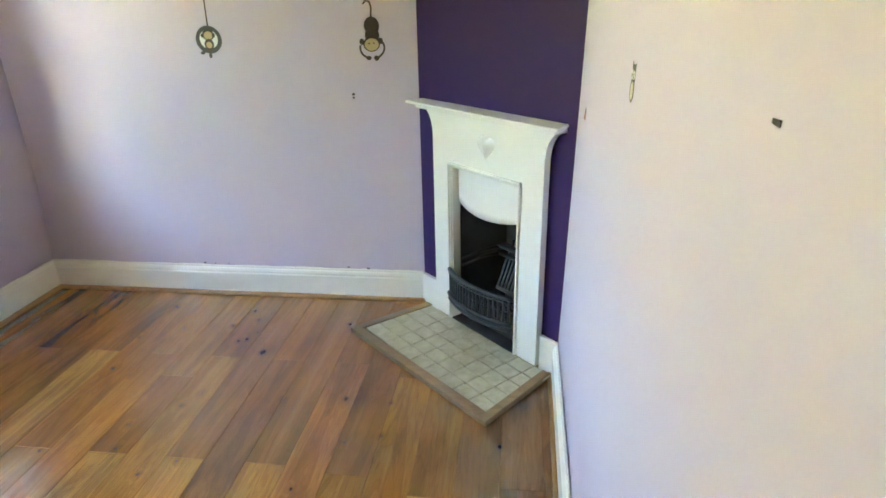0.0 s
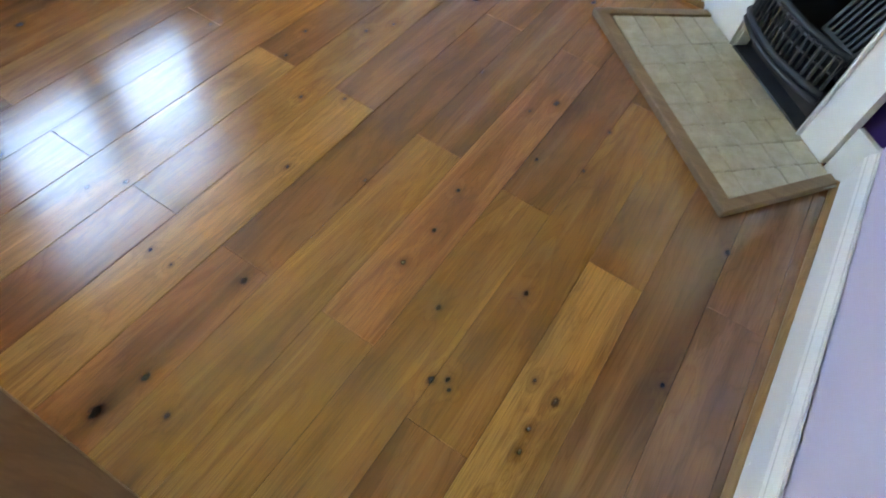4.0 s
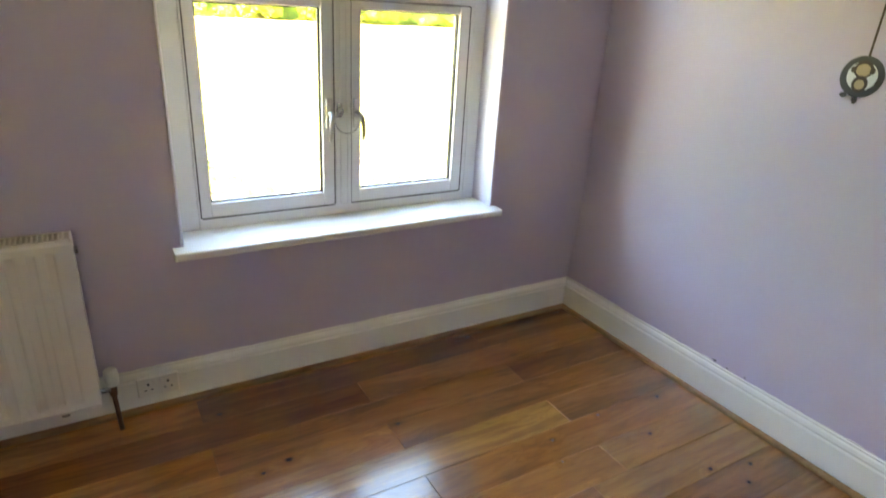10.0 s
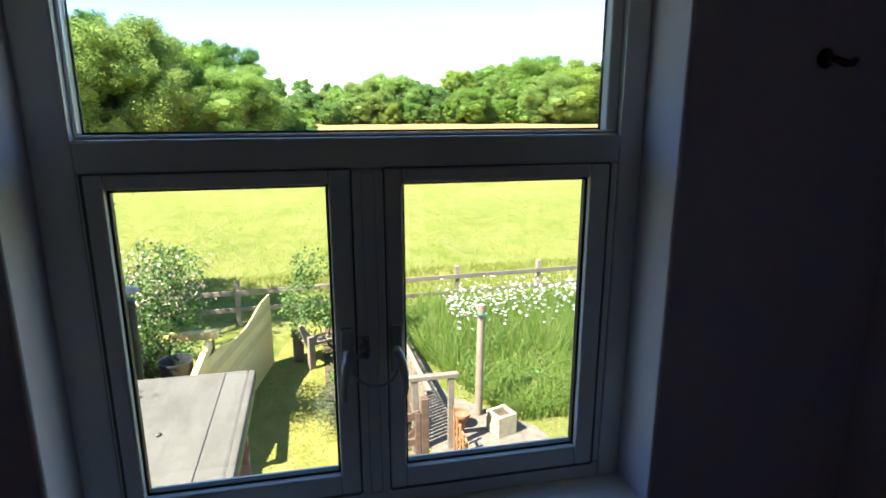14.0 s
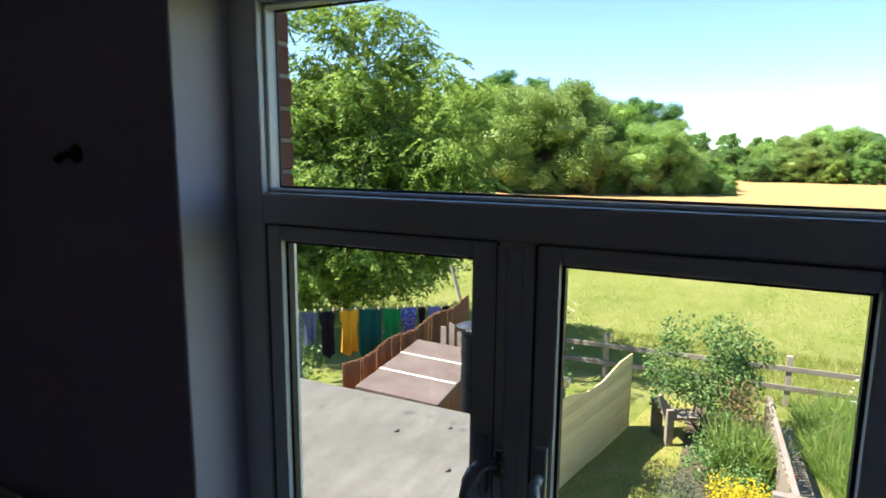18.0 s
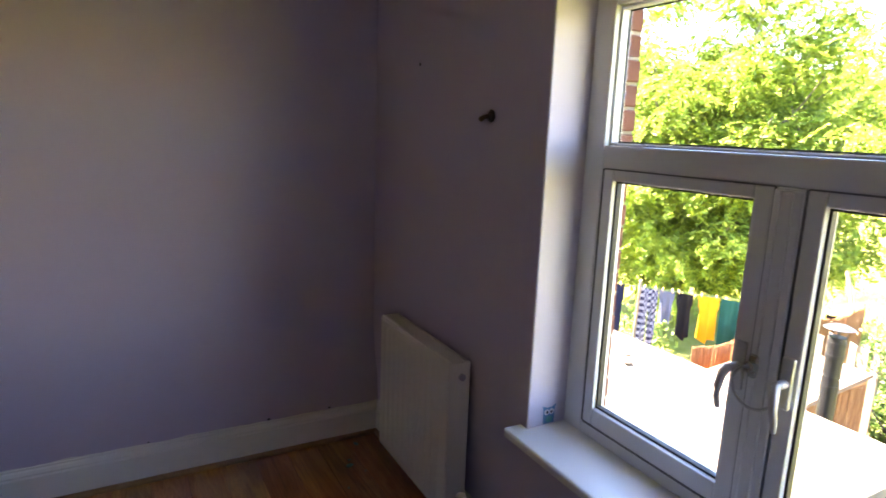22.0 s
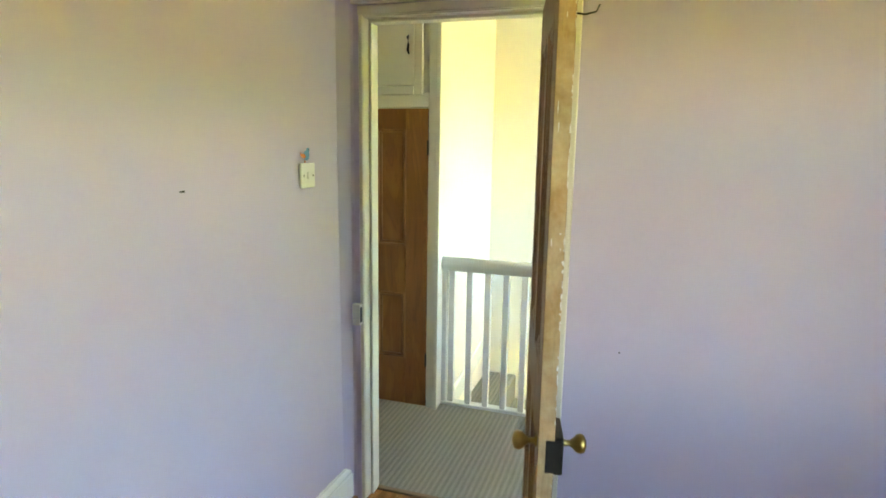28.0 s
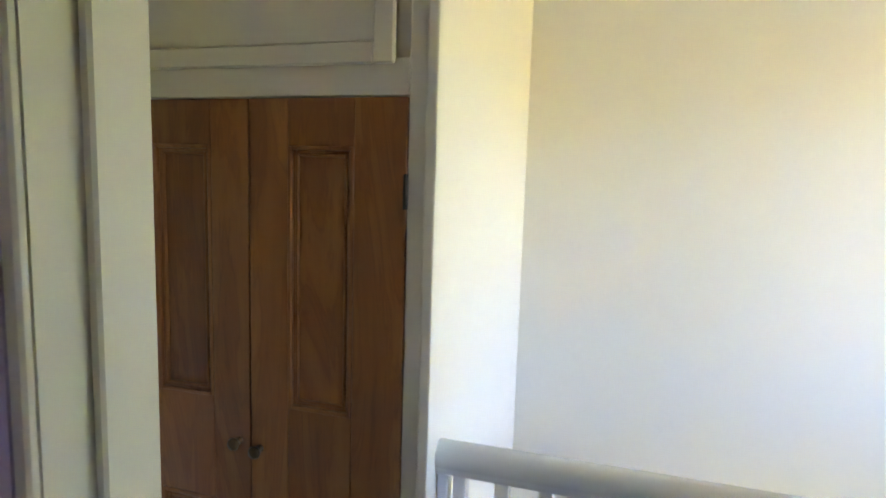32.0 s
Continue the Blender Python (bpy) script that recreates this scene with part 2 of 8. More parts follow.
def timber(name, tones, along="y", rough=0.45, ring=9.0, knots=0.5, shift=7.0, weather=None, coat=0.0):
    """Sawn wood with grain along one axis, cathedral figure and knots."""
    n = Nodes(name, rough, 0, 0.45)
    s = {"x": (0.16, 1, 1), "y": (1, 0.16, 1), "z": (1, 1, 0.16)}[along]
    where = n.place(s, shift)
    figure = n.noise(where, ring, 5, 0.6, 1.2)
    rings = n.math("FRACT", n.math("MULTIPLY", figure, 7.0))
    rings = n.math("ABSOLUTE", n.math("SUBTRACT", rings, 0.5))
    fine_s = {"x": (0.03, 1, 1), "y": (1, 0.03, 1), "z": (1, 1, 0.03)}[along]
    fibre = n.noise(n.place(fine_s, shift), 240, 3, 0.6)
    c = n.ramp(figure, (0.28, tones[0]), (0.5, tones[1]), (0.74, tones[2]))
    c = n.mix(n.math("MULTIPLY", n.ramp(rings, (0.0, 1.0), (0.22, 0.0)), 0.35), c, tuple(v * 0.62 for v in tones[0]))
    c = n.mix(n.math("MULTIPLY", n.ramp(fibre, (0.3, 0.0), (0.7, 1.0)), 0.30), c, tuple(v * 0.75 for v in tones[1]))
    vary = n.math("MULTIPLY_ADD", n.object_info.outputs["Random"], 0.5, 0.75)
    c = n.mix(1.0, c, n.ramp(vary, (0.0, 0.0), (1.0, 1.0)), "MULTIPLY")
    if knots:
        ks = {"x": (0.55, 1, 1), "y": (1, 0.55, 1), "z": (1, 1, 0.55)}[along]
        v = n.node("ShaderNodeTexVoronoi", Scale=2.6)
        n.join(n.place(ks, shift * 1.7), v.inputs["Vector"])
        k = n.ramp(v.outputs["Distance"], (0.03, 1.0), (0.075, 0.25), (0.16, 0.0))
        c = n.mix(n.math("MULTIPLY", k, knots), c, tuple(w * 0.16 for w in tones[0]))
    if weather:
        w = n.noise(n.place((1, 1, 1), shift), 6, 6, 0.7)
        c = n.mix(n.ramp(w, (0.4, 0.0), (0.75, 0.8)), c, weather)
    n.colour(c)
    n.roughness(n.math("MULTIPLY_ADD", fibre, 0.18, rough - 0.06))
    n.bump(n.math("ADD", n.math("MULTIPLY", fibre, 0.5), rings), 0.18, 0.0012)
    if coat:
        n.bsdf.inputs["Coat Weight"].default_value = coat
        n.bsdf.inputs["Coat Roughness"].default_value = 0.12
    return n.mat


def glass_pane():
    m = bpy.data.materials.new("window_glass")
    m.use_nodes = True
    t = m.node_tree
    t.nodes.remove(t.nodes["Principled BSDF"])
    clear, gloss, fres, mixer = (t.nodes.new(k) for k in ("ShaderNodeBsdfTransparent", "ShaderNodeBsdfGlossy", "ShaderNodeLayerWeight", "ShaderNodeMixShader"))
    clear.inputs["Color"].default_value = (0.96, 0.975, 0.965, 1)
    gloss.inputs["Roughness"].default_value = 0.02
    power, lift = t.nodes.new("ShaderNodeMath"), t.nodes.new("ShaderNodeMath")
    power.operation, lift.operation = "POWER", "MULTIPLY_ADD"
    power.inputs[1].default_value = 5.0
    lift.inputs[1].default_value, lift.inputs[2].default_value = 0.7, 0.03
    t.links.new(fres.outputs["Facing"], power.inputs[0])
    t.links.new(power.outputs[0], lift.inputs[0])
    t.links.new(lift.outputs[0], mixer.inputs[0])
    t.links.new(clear.outputs[0], mixer.inputs[1])
    t.links.new(gloss.outputs[0], mixer.inputs[2])
    t.links.new(mixer.outputs[0], t.nodes["Material Output"].inputs["Surface"])
    return m


LILAC = wall_paint("lilac_wall_paint", (0.60, 0.53, 0.665), 0.05)
PURPLE = wall_paint("deep_purple_paint", (0.042, 0.018, 0.098), 0.12, rough=0.62, spec=0.15)
CREAM = wall_paint("cream_landing_paint", (0.80, 0.755, 0.65), 0.04)
CEILING = wall_paint("ceiling_paint", (0.86, 0.86, 0.84), 0.03)
GLOSS_WHITE = plain("white_gloss_paint", (0.86, 0.86, 0.83), 0.26, vary=0.04, scale=6, grain=0.03)
JOINERY = plain("cream_joinery_paint", (0.74, 0.70, 0.58), 0.35, vary=0.06, scale=6)
UPVC = plain("white_upvc", (0.78, 0.79, 0.80), 0.25, vary=0.03)
GASKET = plain("black_gasket", (0.02, 0.02, 0.022), 0.6)
RADIATOR_WHITE = plain("radiator_enamel", (0.78, 0.76, 0.72), 0.3, vary=0.04)
IRON_BLACK = plain("blackened_cast_iron", (0.048, 0.052, 0.055), 0.45, 0.35, vary=0.4, scale=30, grain=0.5)
BRASS = plain("aged_brass", (0.42, 0.28, 0.10), 0.3, 1.0, vary=0.3, scale=60)
DARK_BRASS = plain("tarnished_brass", (0.16, 0.10, 0.045), 0.32, 1.0, vary=0.4, scale=60)
LOCK_IRON = plain("dark_lock_iron", (0.06, 0.052, 0.045), 0.45, 0.8, vary=0.3, scale=60)
# dark brown for shade painted into the creases round door panels
CREASE_SHADE = plain("dark_crease_shade", (0.045, 0.018, 0.008), 0.5)
CHROME = plain("brushed_chrome", (0.62, 0.62, 0.62), 0.22, 1.0, vary=0.1)
PLASTIC = plain("white_switch_plastic", (0.80, 0.79, 0.75), 0.32, vary=0.03)
COPPER = plain("dull_copper_pipe", (0.20, 0.10, 0.06), 0.5, 0.6, vary=0.3, scale=60)
PINE = timber("stripped_pine", ((0.20, 0.098, 0.042), (0.285, 0.150, 0.070), (0.36, 0.205, 0.105)), "z", 0.5, 7.0, 0.55)
PINE_EDGE = timber("worn_pine_edge", ((0.33, 0.18, 0.070), (0.46, 0.275, 0.120), (0.57, 0.375, 0.185)), "z", 0.55, 8.0, 0.7, weather=(0.68, 0.57, 0.38))
PINE_DARK = timber("waxed_pine", ((0.235, 0.086, 0.021), (0.335, 0.128, 0.034), (0.43, 0.185, 0.053)), "z", 0.38, 7.0, 0.35)
OAK_BEAD = timber("oak_bead", ((0.30, 0.15, 0.055), (0.38, 0.20, 0.08), (0.45, 0.26, 0.11)), "y", 0.4, 10.0, 0.0)
OAK_FRAME = timber("hearth_frame_oak", ((0.24, 0.145, 0.075), (0.31, 0.19, 0.10), (0.38, 0.25, 0.14)), "x", 0.5, 10.0, 0.2)
GLASS = glass_pane()


def oak_floor():
    """Lacquered oak boards: grain along y that bends round the knots, a tone for each board, sapwood streaks and pores."""
    n = Nodes("lacquered_oak_boards", 0.26, 0, 0.5)
    pos = n.tree.nodes.new("ShaderNodeNewGeometry").outputs["Position"]
    squash = n.node("ShaderNodeVectorMath")
    squash.operation = "MULTIPLY"
    squash.inputs[1].default_value = (1, 0.72, 0)
    n.join(pos, squash.inputs[0])
    near = None
    for x, y, r in KNOTS_EAST + KNOTS_WEST:
        d = n.node("ShaderNodeVectorMath")
        d.operation = "DISTANCE"
        n.join(squash.outputs[0], d.inputs[0])
        d.inputs[1].default_value = (x, y * 0.72, 0.0)
        q = n.math("DIVIDE", d.outputs["Value"], 0.60 * r)
        near = q if near is None else n.math("MINIMUM", near, q)
    swirl = n.ramp(n.math("MULTIPLY", near, 0.125), (0.0, 1.0), (0.25, 0.5), (0.8, 0.0))
    figure = n.noise(n.place((1, 0.085, 1), 9.0), 10.0, 4, 0.5, 0.9)
    bent = n.math("MULTIPLY_ADD", swirl, 0.16, figure)
    rings = n.math("ABSOLUTE", n.math("SUBTRACT", n.math("FRACT", n.math("MULTIPLY", bent, 17.0)), 0.5))
    broad = n.math("ABSOLUTE", n.math("SUBTRACT", n.math("FRACT", n.math("MULTIPLY", bent, 6.0)), 0.5))
    fibre = n.noise(n.place((1, 0.02, 1), 9.0), 420, 3, 0.65)
    pores = n.noise(n.place((1, 0.035, 1), 4.0), 260, 2, 0.5)
    c = n.mix(1.0, n.object_info.outputs["Color"], n.ramp(n.object_info.outputs["Random"], (0.0, (0.92, 0.90, 0.88)), (0.5, (1.0, 1.0, 1.0)), (1.0, (1.08, 1.09, 1.10))), "MULTIPLY")
    c = n.mix(1.0, c, n.ramp(figure, (0.32, 0.70), (0.5, 1.0), (0.66, 1.20)), "MULTIPLY")
    c = n.mix(1.0, c, n.ramp(rings, (0.0, (0.80, 0.75, 0.69)), (0.14, (0.98, 0.97, 0.96)), (0.5, (1.03, 1.03, 1.03))), "MULTIPLY")
    c = n.mix(1.0, c, n.ramp(broad, (0.0, (0.86, 0.82, 0.78)), (0.3, (1.0, 1.0, 1.0)), (0.5, (1.06, 1.06, 1.04))), "MULTIPLY")
    c = n.mix(n.math("MULTIPLY", n.ramp(fibre, (0.42, 0.0), (0.62, 1.0)), 0.34), c, (0.18, 0.075, 0.025))
    c = n.mix(n.math("MULTIPLY", n.ramp(pores, (0.60, 0.0), (0.70, 1.0)), 0.35), c, (0.12, 0.050, 0.018))
    heart = n.noise(n.place((1, 0.20, 1), 23.0), 6.0, 4, 0.6, 0.8)
    c = n.mix(1.0, c, n.ramp(heart, (0.32, (0.66, 0.60, 0.54)), (0.46, (0.96, 0.95, 0.93)), (0.66, (1.16, 1.16, 1.12))), "MULTIPLY")
    sap = n.noise(n.place((1, 0.035, 1), 31.0), 20, 3, 0.5, 0.5)
    c = n.mix(n.ramp(sap, (0.62, 0.0), (0.74, 0.28)), c, (0.56, 0.30, 0.115))
    dark = n.noise(n.place((1, 0.16, 1), 15.0), 15, 5, 0.65, 0.4)
    c = n.mix(n.ramp(dark, (0.57, 0.0), (0.73, 0.62)), c, (0.135, 0.052, 0.018))
    ragged = n.math("MULTIPLY_ADD", n.noise(n.place((1, 0.6, 1), world=True), 110, 5, 0.8), 1.8, n.math("ADD", near, -0.80))
    c = n.mix(n.ramp(n.math("MULTIPLY", ragged, 0.2), (0.0, 1.0), (0.14, 0.95), (0.21, 0.42), (0.36, 0.16), (0.8, 0.0)), c, (0.050, 0.015, 0.006))
    n.colour(c)
    worn = n.noise(n.place(world=True), 3.0, 4)
    n.roughness(n.math("MULTIPLY_ADD", worn, 0.10, n.math("MULTIPLY_ADD", fibre, 0.05, 0.14)))
    n.bump(n.math("ADD", n.math("MULTIPLY", fibre, 0.6), n.math("MULTIPLY", rings, 0.5)), 0.10, 0.0008)
    n.bsdf.inputs["Coat Weight"].default_value = 0.85
    n.bsdf.inputs["Coat Roughness"].default_value = 0.18
    n.bsdf.inputs["Coat IOR"].default_value = 1.62
    return n.mat


# knots: place on the floor and radius
KNOTS_EAST = [(-0.978, 0.932, 0.016), (-0.712, 1.201, 0.011), (-0.706, 1.330, 0.012), (-0.728, 1.484, 0.010), (-0.571, 1.146, 0.012), (-0.420, 1.308, 0.012), (-0.486, 0.984, 0.015), (-0.456, 1.006, 0.011),
              (-0.441, 0.988, 0.009), (-0.993, 0.536, 0.027), (-0.973, 0.642, 0.016), (-0.877, 0.609, 0.011), (-0.483, 1.980, 0.010), (-0.479, 1.778, 0.010), (-0.610, 1.730, 0.010), (-0.674, 1.990, 0.017),
              (-0.725, 1.900, 0.008), (-0.947, 1.356, 0.007), (-0.295, 1.119, 0.011), (-0.235, 1.101, 0.018), (-0.256, 1.013, 0.010), (-0.249, 0.959, 0.010), (-0.246, 0.826, 0.014), (-0.224, 0.806, 0.012),
              (-0.046, 1.283, 0.010), (-0.032, 1.760, 0.016), (-0.934, 1.960, 0.010), (-0.817, 2.597, 0.017), (-0.990, -0.045, 0.011), (-1.015, 0.180, 0.011), (0.005, 0.220, 0.018), (-0.240, 0.322, 0.010)]
KNOTS_WEST = [(-1.190, 1.575, 0.009), (-1.293, 1.500, 0.011), (-1.139, 1.264, 0.010), (-2.133, 1.203, 0.017), (-2.139, 1.630, 0.015), (-1.732, 1.576, 0.008), (-1.796, 2.111, 0.015), (-1.834, 2.381, 0.011),
              (-1.654, 2.485, 0.013), (-1.415, 2.533, 0.012), (-1.364, 2.693, 0.014), (-1.307, 2.602, 0.011), (-1.323, 2.392, 0.011), (-1.290, 2.413, 0.010), (-1.260, 2.480, 0.008), (-1.162, 2.302, 0.026),
              (-1.488, 1.748, 0.011), (-1.342, 1.884, 0.011), (-1.297, 1.976, 0.009), (-1.452, 1.613, 0.011), (-1.688, 2.069, 0.009), (-1.813, 2.705, 0.013), (-1.718, 0.835, 0.026), (-1.513, 0.591, 0.012),
              (-1.439, 0.538, 0.022), (-1.209, 0.866, 0.009), (-1.140, 0.864, 0.008), (-1.472, 0.905, 0.009), (-1.415, 0.973, 0.011), (-2.106, 1.107, 0.011), (-2.490, 1.040, 0.011), (-1.197, -0.230, 0.010)]
OAK = oak_floor()

# ---- the room: plan in metres ----
WEST, NORTH, EAST, SOUTH, TOP = -2.658, 2.902, 0.226, -0.335, 2.45
SK, FLOOR = 0.137, -0.033                    # top of the skirting, face of the boards
WIN_Y0, WIN_Y1, WIN_Z0, WIN_Z1 = 0.985, 2.330, 0.588, 2.03
DOOR_X0, DOOR_X1, DOOR_Z = -0.648, 0.092, 2.0
HALL_N, HALL_S, HALL_W, HALL_E = -0.445, -2.52, -2.62, 1.15
CUP_Y, CUP_X = -1.296, 0.100                  # face of the landing cupboard, and its free edge
HALL_Z = -0.03

PLASTER = -2.622                             # the window wall's face, which swells above the skirting


def west_wall():
    bm = boxes(((-2.84, SOUTH - 0.11, -0.25), (WEST, WIN_Y0, TOP)), ((-2.84, WIN_Y1, -0.25), (WEST, NORTH + 0.11, TOP)),
               ((-2.84, WIN_Y0, -0.25), (WEST, WIN_Y1, WIN_Z0)), ((-2.84, WIN_Y0, WIN_Z1), (WEST, WIN_Y1, TOP)))
    for z in (SK, 0.30, 0.45, 0.585):
        bmesh.ops.bisect_plane(bm, geom=bm.verts[:] + bm.edges[:] + bm.faces[:], plane_co=(0, 0, z), plane_no=(0, 0, 1))
    for v in bm.verts:
        if abs(v.co.x - WEST) < 1e-4:
            u = min(1.0, max(0.0, (v.co.z - SK) / (0.585 - SK)))
            v.co.x = WEST + (PLASTER - WEST) * u * u * (3 - 2 * u)
    structure("wall_west", bm, LILAC, "lilac painted window wall with a deep white reveal", "wall")


west_wall()
structure("wall_north", boxes(((WEST, NORTH, -0.25), (EAST, NORTH + 0.11, TOP))), LILAC, "pale lilac painted plaster wall with small scuffs", "wall")


def east_at(y, z=0.0):
    """Inner face of the east wall: a little out of square, leaning out towards the chimney breast and hollow in the middle."""
    u = y - SOUTH
    hollow = 0.030 * math.sin(math.pi * min(1.0, max(0.0, u / 2.57))) * min(1.0, z / 1.2)
    return 0.160 + 0.0142 * u + 0.018 * z * min(1.0, max(0.0, u / 1.3)) + hollow


def east_wall():
    bm = bmesh.new()
    ys = [SOUTH + (NORTH - SOUTH) * k / 40 for k in range(41)]
    zs = [-0.25, 0.0, 0.4, 0.8, 1.2, 1.8, TOP]
    inner = [[bm.verts.new((east_at(y, max(0.0, z)), y, z)) for z in zs] for y in ys]
    outer = [[bm.verts.new((EAST + 0.25, y, z)) for z in zs] for y in ys]
    n, m = len(ys) - 1, len(zs) - 1
    for sheet in (inner, outer):
        for i in range(n):
            for j in range(m):
                bm.faces.new((sheet[i][j], sheet[i + 1][j], sheet[i + 1][j + 1], sheet[i][j + 1]))
    for i in range(n):
        bm.faces.new((inner[i][0], outer[i][0], outer[i + 1][0], inner[i + 1][0]))
        bm.faces.new((inner[i][m], inner[i + 1][m], outer[i + 1][m], outer[i][m]))
    for j in range(m):
        bm.faces.new((inner[0][j], inner[0][j + 1], outer[0][j + 1], outer[0][j]))
        bm.faces.new((inner[n][j], outer[n][j], outer[n][j + 1], inner[n][j + 1]))
    bmesh.ops.recalc_face_normals(bm, faces=bm.faces)
    return bm


structure("wall_east", east_wall(), LILAC, "pale lilac painted plaster wall beside the door", "wall")
structure("wall_south", boxes(((WEST, SOUTH - 0.11, -0.25), (DOOR_X0 - 0.02, SOUTH, TOP)), ((DOOR_X1 + 0.02, SOUTH - 0.11, -0.25), (EAST, SOUTH, TOP)),
                              ((DOOR_X0 - 0.02, SOUTH - 0.11, DOOR_Z + 0.02), (DOOR_X1 + 0.02, SOUTH, TOP))),
          LILAC, "lilac painted partition wall with a doorway", "wall")
structure("ceiling", boxes(((-2.84, SOUTH - 0.11, TOP), (EAST + 0.25, NORTH + 0.11, TOP + 0.15))), CEILING, "plain white painted ceiling", "ceiling")

# plaster lining of the window reveal, whiter than the wall
REVEAL = wall_paint("white_reveal_paint", (0.68, 0.64, 0.73), 0.05)
structure("trim_reveal", boxes(((-2.785, WIN_Y0, WIN_Z0 + 0.03), (PLASTER + 0.002, WIN_Y0 + 0.012, WIN_Z1)), ((-2.785, WIN_Y1 - 0.012, WIN_Z0 + 0.03), (PLASTER + 0.002, WIN_Y1, WIN_Z1)),
                               ((-2.785, WIN_Y0 + 0.012, WIN_Z1 - 0.012), (PLASTER + 0.002, WIN_Y1 - 0.012, WIN_Z1)), bevel=0.003),
          REVEAL, "white painted plaster reveal round the window", "trim")

# ---- floor boards ----
floor_ob = structure("floor", boxes(((WEST - 0.1, SOUTH - 0.11, -0.25), (EAST + 0.1, NORTH + 0.1, FLOOR - 0.0195))), PINE, "lacquered oak board floor with knots", "floor")
BOARD, SEAM0, LONG = 0.152, -0.787, 1.275
# end joint of each row of boards, and the tone of the board before, between and after its joints
# dark and grey put the shade by the west and east walls into the colour
TONES = {"dark": (0.23, 0.085, 0.024), "gold": (0.46, 0.210, 0.052), "light": (0.56, 0.277, 0.077), "pink": (0.49, 0.190, 0.058), "brown": (0.34, 0.140, 0.040), "grey": (0.30, 0.137, 0.050), "orange": (0.45, 0.179, 0.042), "olive": (0.40, 0.183, 0.046)}
ROW_JOINTS = {1: 1.567, 2: 0.885, 3: 1.495, 4: 0.885, 5: 1.557, 6: 0.885}
# first (south) tones of rows -1 to -11 are lightened to imitate brighter light
ROW_TONES = {"dark": (0.23, 0.088, 0.024), 6: "grey grey brown", 5: "brown grey grey", 4: "brown grey brown", 3: "orange light olive", 2: "brown gold olive", 1: "orange gold brown", 0: "gold pink brown", -1: "gold olive brown",
             -2: "pink brown orange", -3: "gold light brown", -4: "pink gold brown", -5: "gold light brown", -6: "pink orange gold", -7: "gold gold orange", -8: "gold light brown",
             -9: "pink orange brown", -10: "orange brown dark", -11: "gold dark brown", -12: "orange dark dark"}


def lay_boards():
    rng = random.Random(4)
    for row in range(-13, 8):
        x0, x1 = max(SEAM0 + row * BOARD, WEST), min(SEAM0 + (row + 1) * BOARD, EAST)
        if x1 - x0 < 0.02:
            continue
        low = SOUTH - 0.085 if DOOR_X0 < (x0 + x1) / 2 < DOOR_X1 else SOUTH
        joint = ROW_JOINTS.get(row, 0.976 if row % 2 == 0 else 1.592)
        cuts = [low] + [c for c in (joint - LONG, joint, joint + LONG) if low + 0.15 < c < NORTH - 0.05] + [NORTH]
        tones = ROW_TONES.get(row, "brown orange brown").split()
        if row == -5:
            cuts.insert(-1, 2.083)
        for k, (a, b) in enumerate(zip(cuts, cuts[1:])):
            bm = bmesh.new()
            g = 0.0003
            box(bm, (-(x1 - x0) / 2 + g, -(b - a) / 2 + g, -0.018), ((x1 - x0) / 2 - g, (b - a) / 2 - g, 0.0), 0.0010)
            ob = link_mesh("board", bm, OAK)
            ob.parent = floor_ob
            ob.color = (*TONES[tones[k % 3]], 1)
            ob.matrix_basis = Matrix.Translation(((x0 + x1) / 2, (a + b) / 2, FLOOR + rng.uniform(-0.0004, 0.0004)))


# ---- skirting with an oak bead at its foot ----
SKIRT = [(0, FLOOR), (0.02, FLOOR), (0.02, SK - 0.042), (0.016, SK - 0.034), (0.017, SK - 0.026), (0.012, SK - 0.014), (0.006, SK - 0.008), (0.006, SK), (0, SK)]
BEAD = [(0.02, FLOOR), (0.036, FLOOR), (0.0355, FLOOR + 0.008), (0.031, FLOOR + 0.016), (0.025, FLOOR + 0.021), (0.02, FLOOR + 0.021)]
RUNS = {"west": ((WEST, SOUTH), (WEST, NORTH), (1, 0), 1, 1), "north": ((WEST, NORTH), (-0.472, NORTH), (0, -1), 1, -0.41),
        "east": ((east_at(2.2336), 2.2336), (east_at(SOUTH), SOUTH), (-1, 0), -0.41, 0), "south": ((DOOR_X0 - 0.09, SOUTH), (WEST, SOUTH), (0, 1), 0, 1)}
for side, (p, q, out, c0, c1) in RUNS.items():
    bm = bmesh.new()
    run(bm, SKIRT, p, q, out, c0, c1)
    structure("baseboard_" + side, bm, GLOSS_WHITE, "white gloss painted moulded skirting board", "baseboard")
    bm = bmesh.new()
    run(bm, BEAD, p, q, out, c0, c1)
    structure("trim_bead_" + side, bm, OAK_BEAD, "oak bead along the foot of the skirting", "trim")


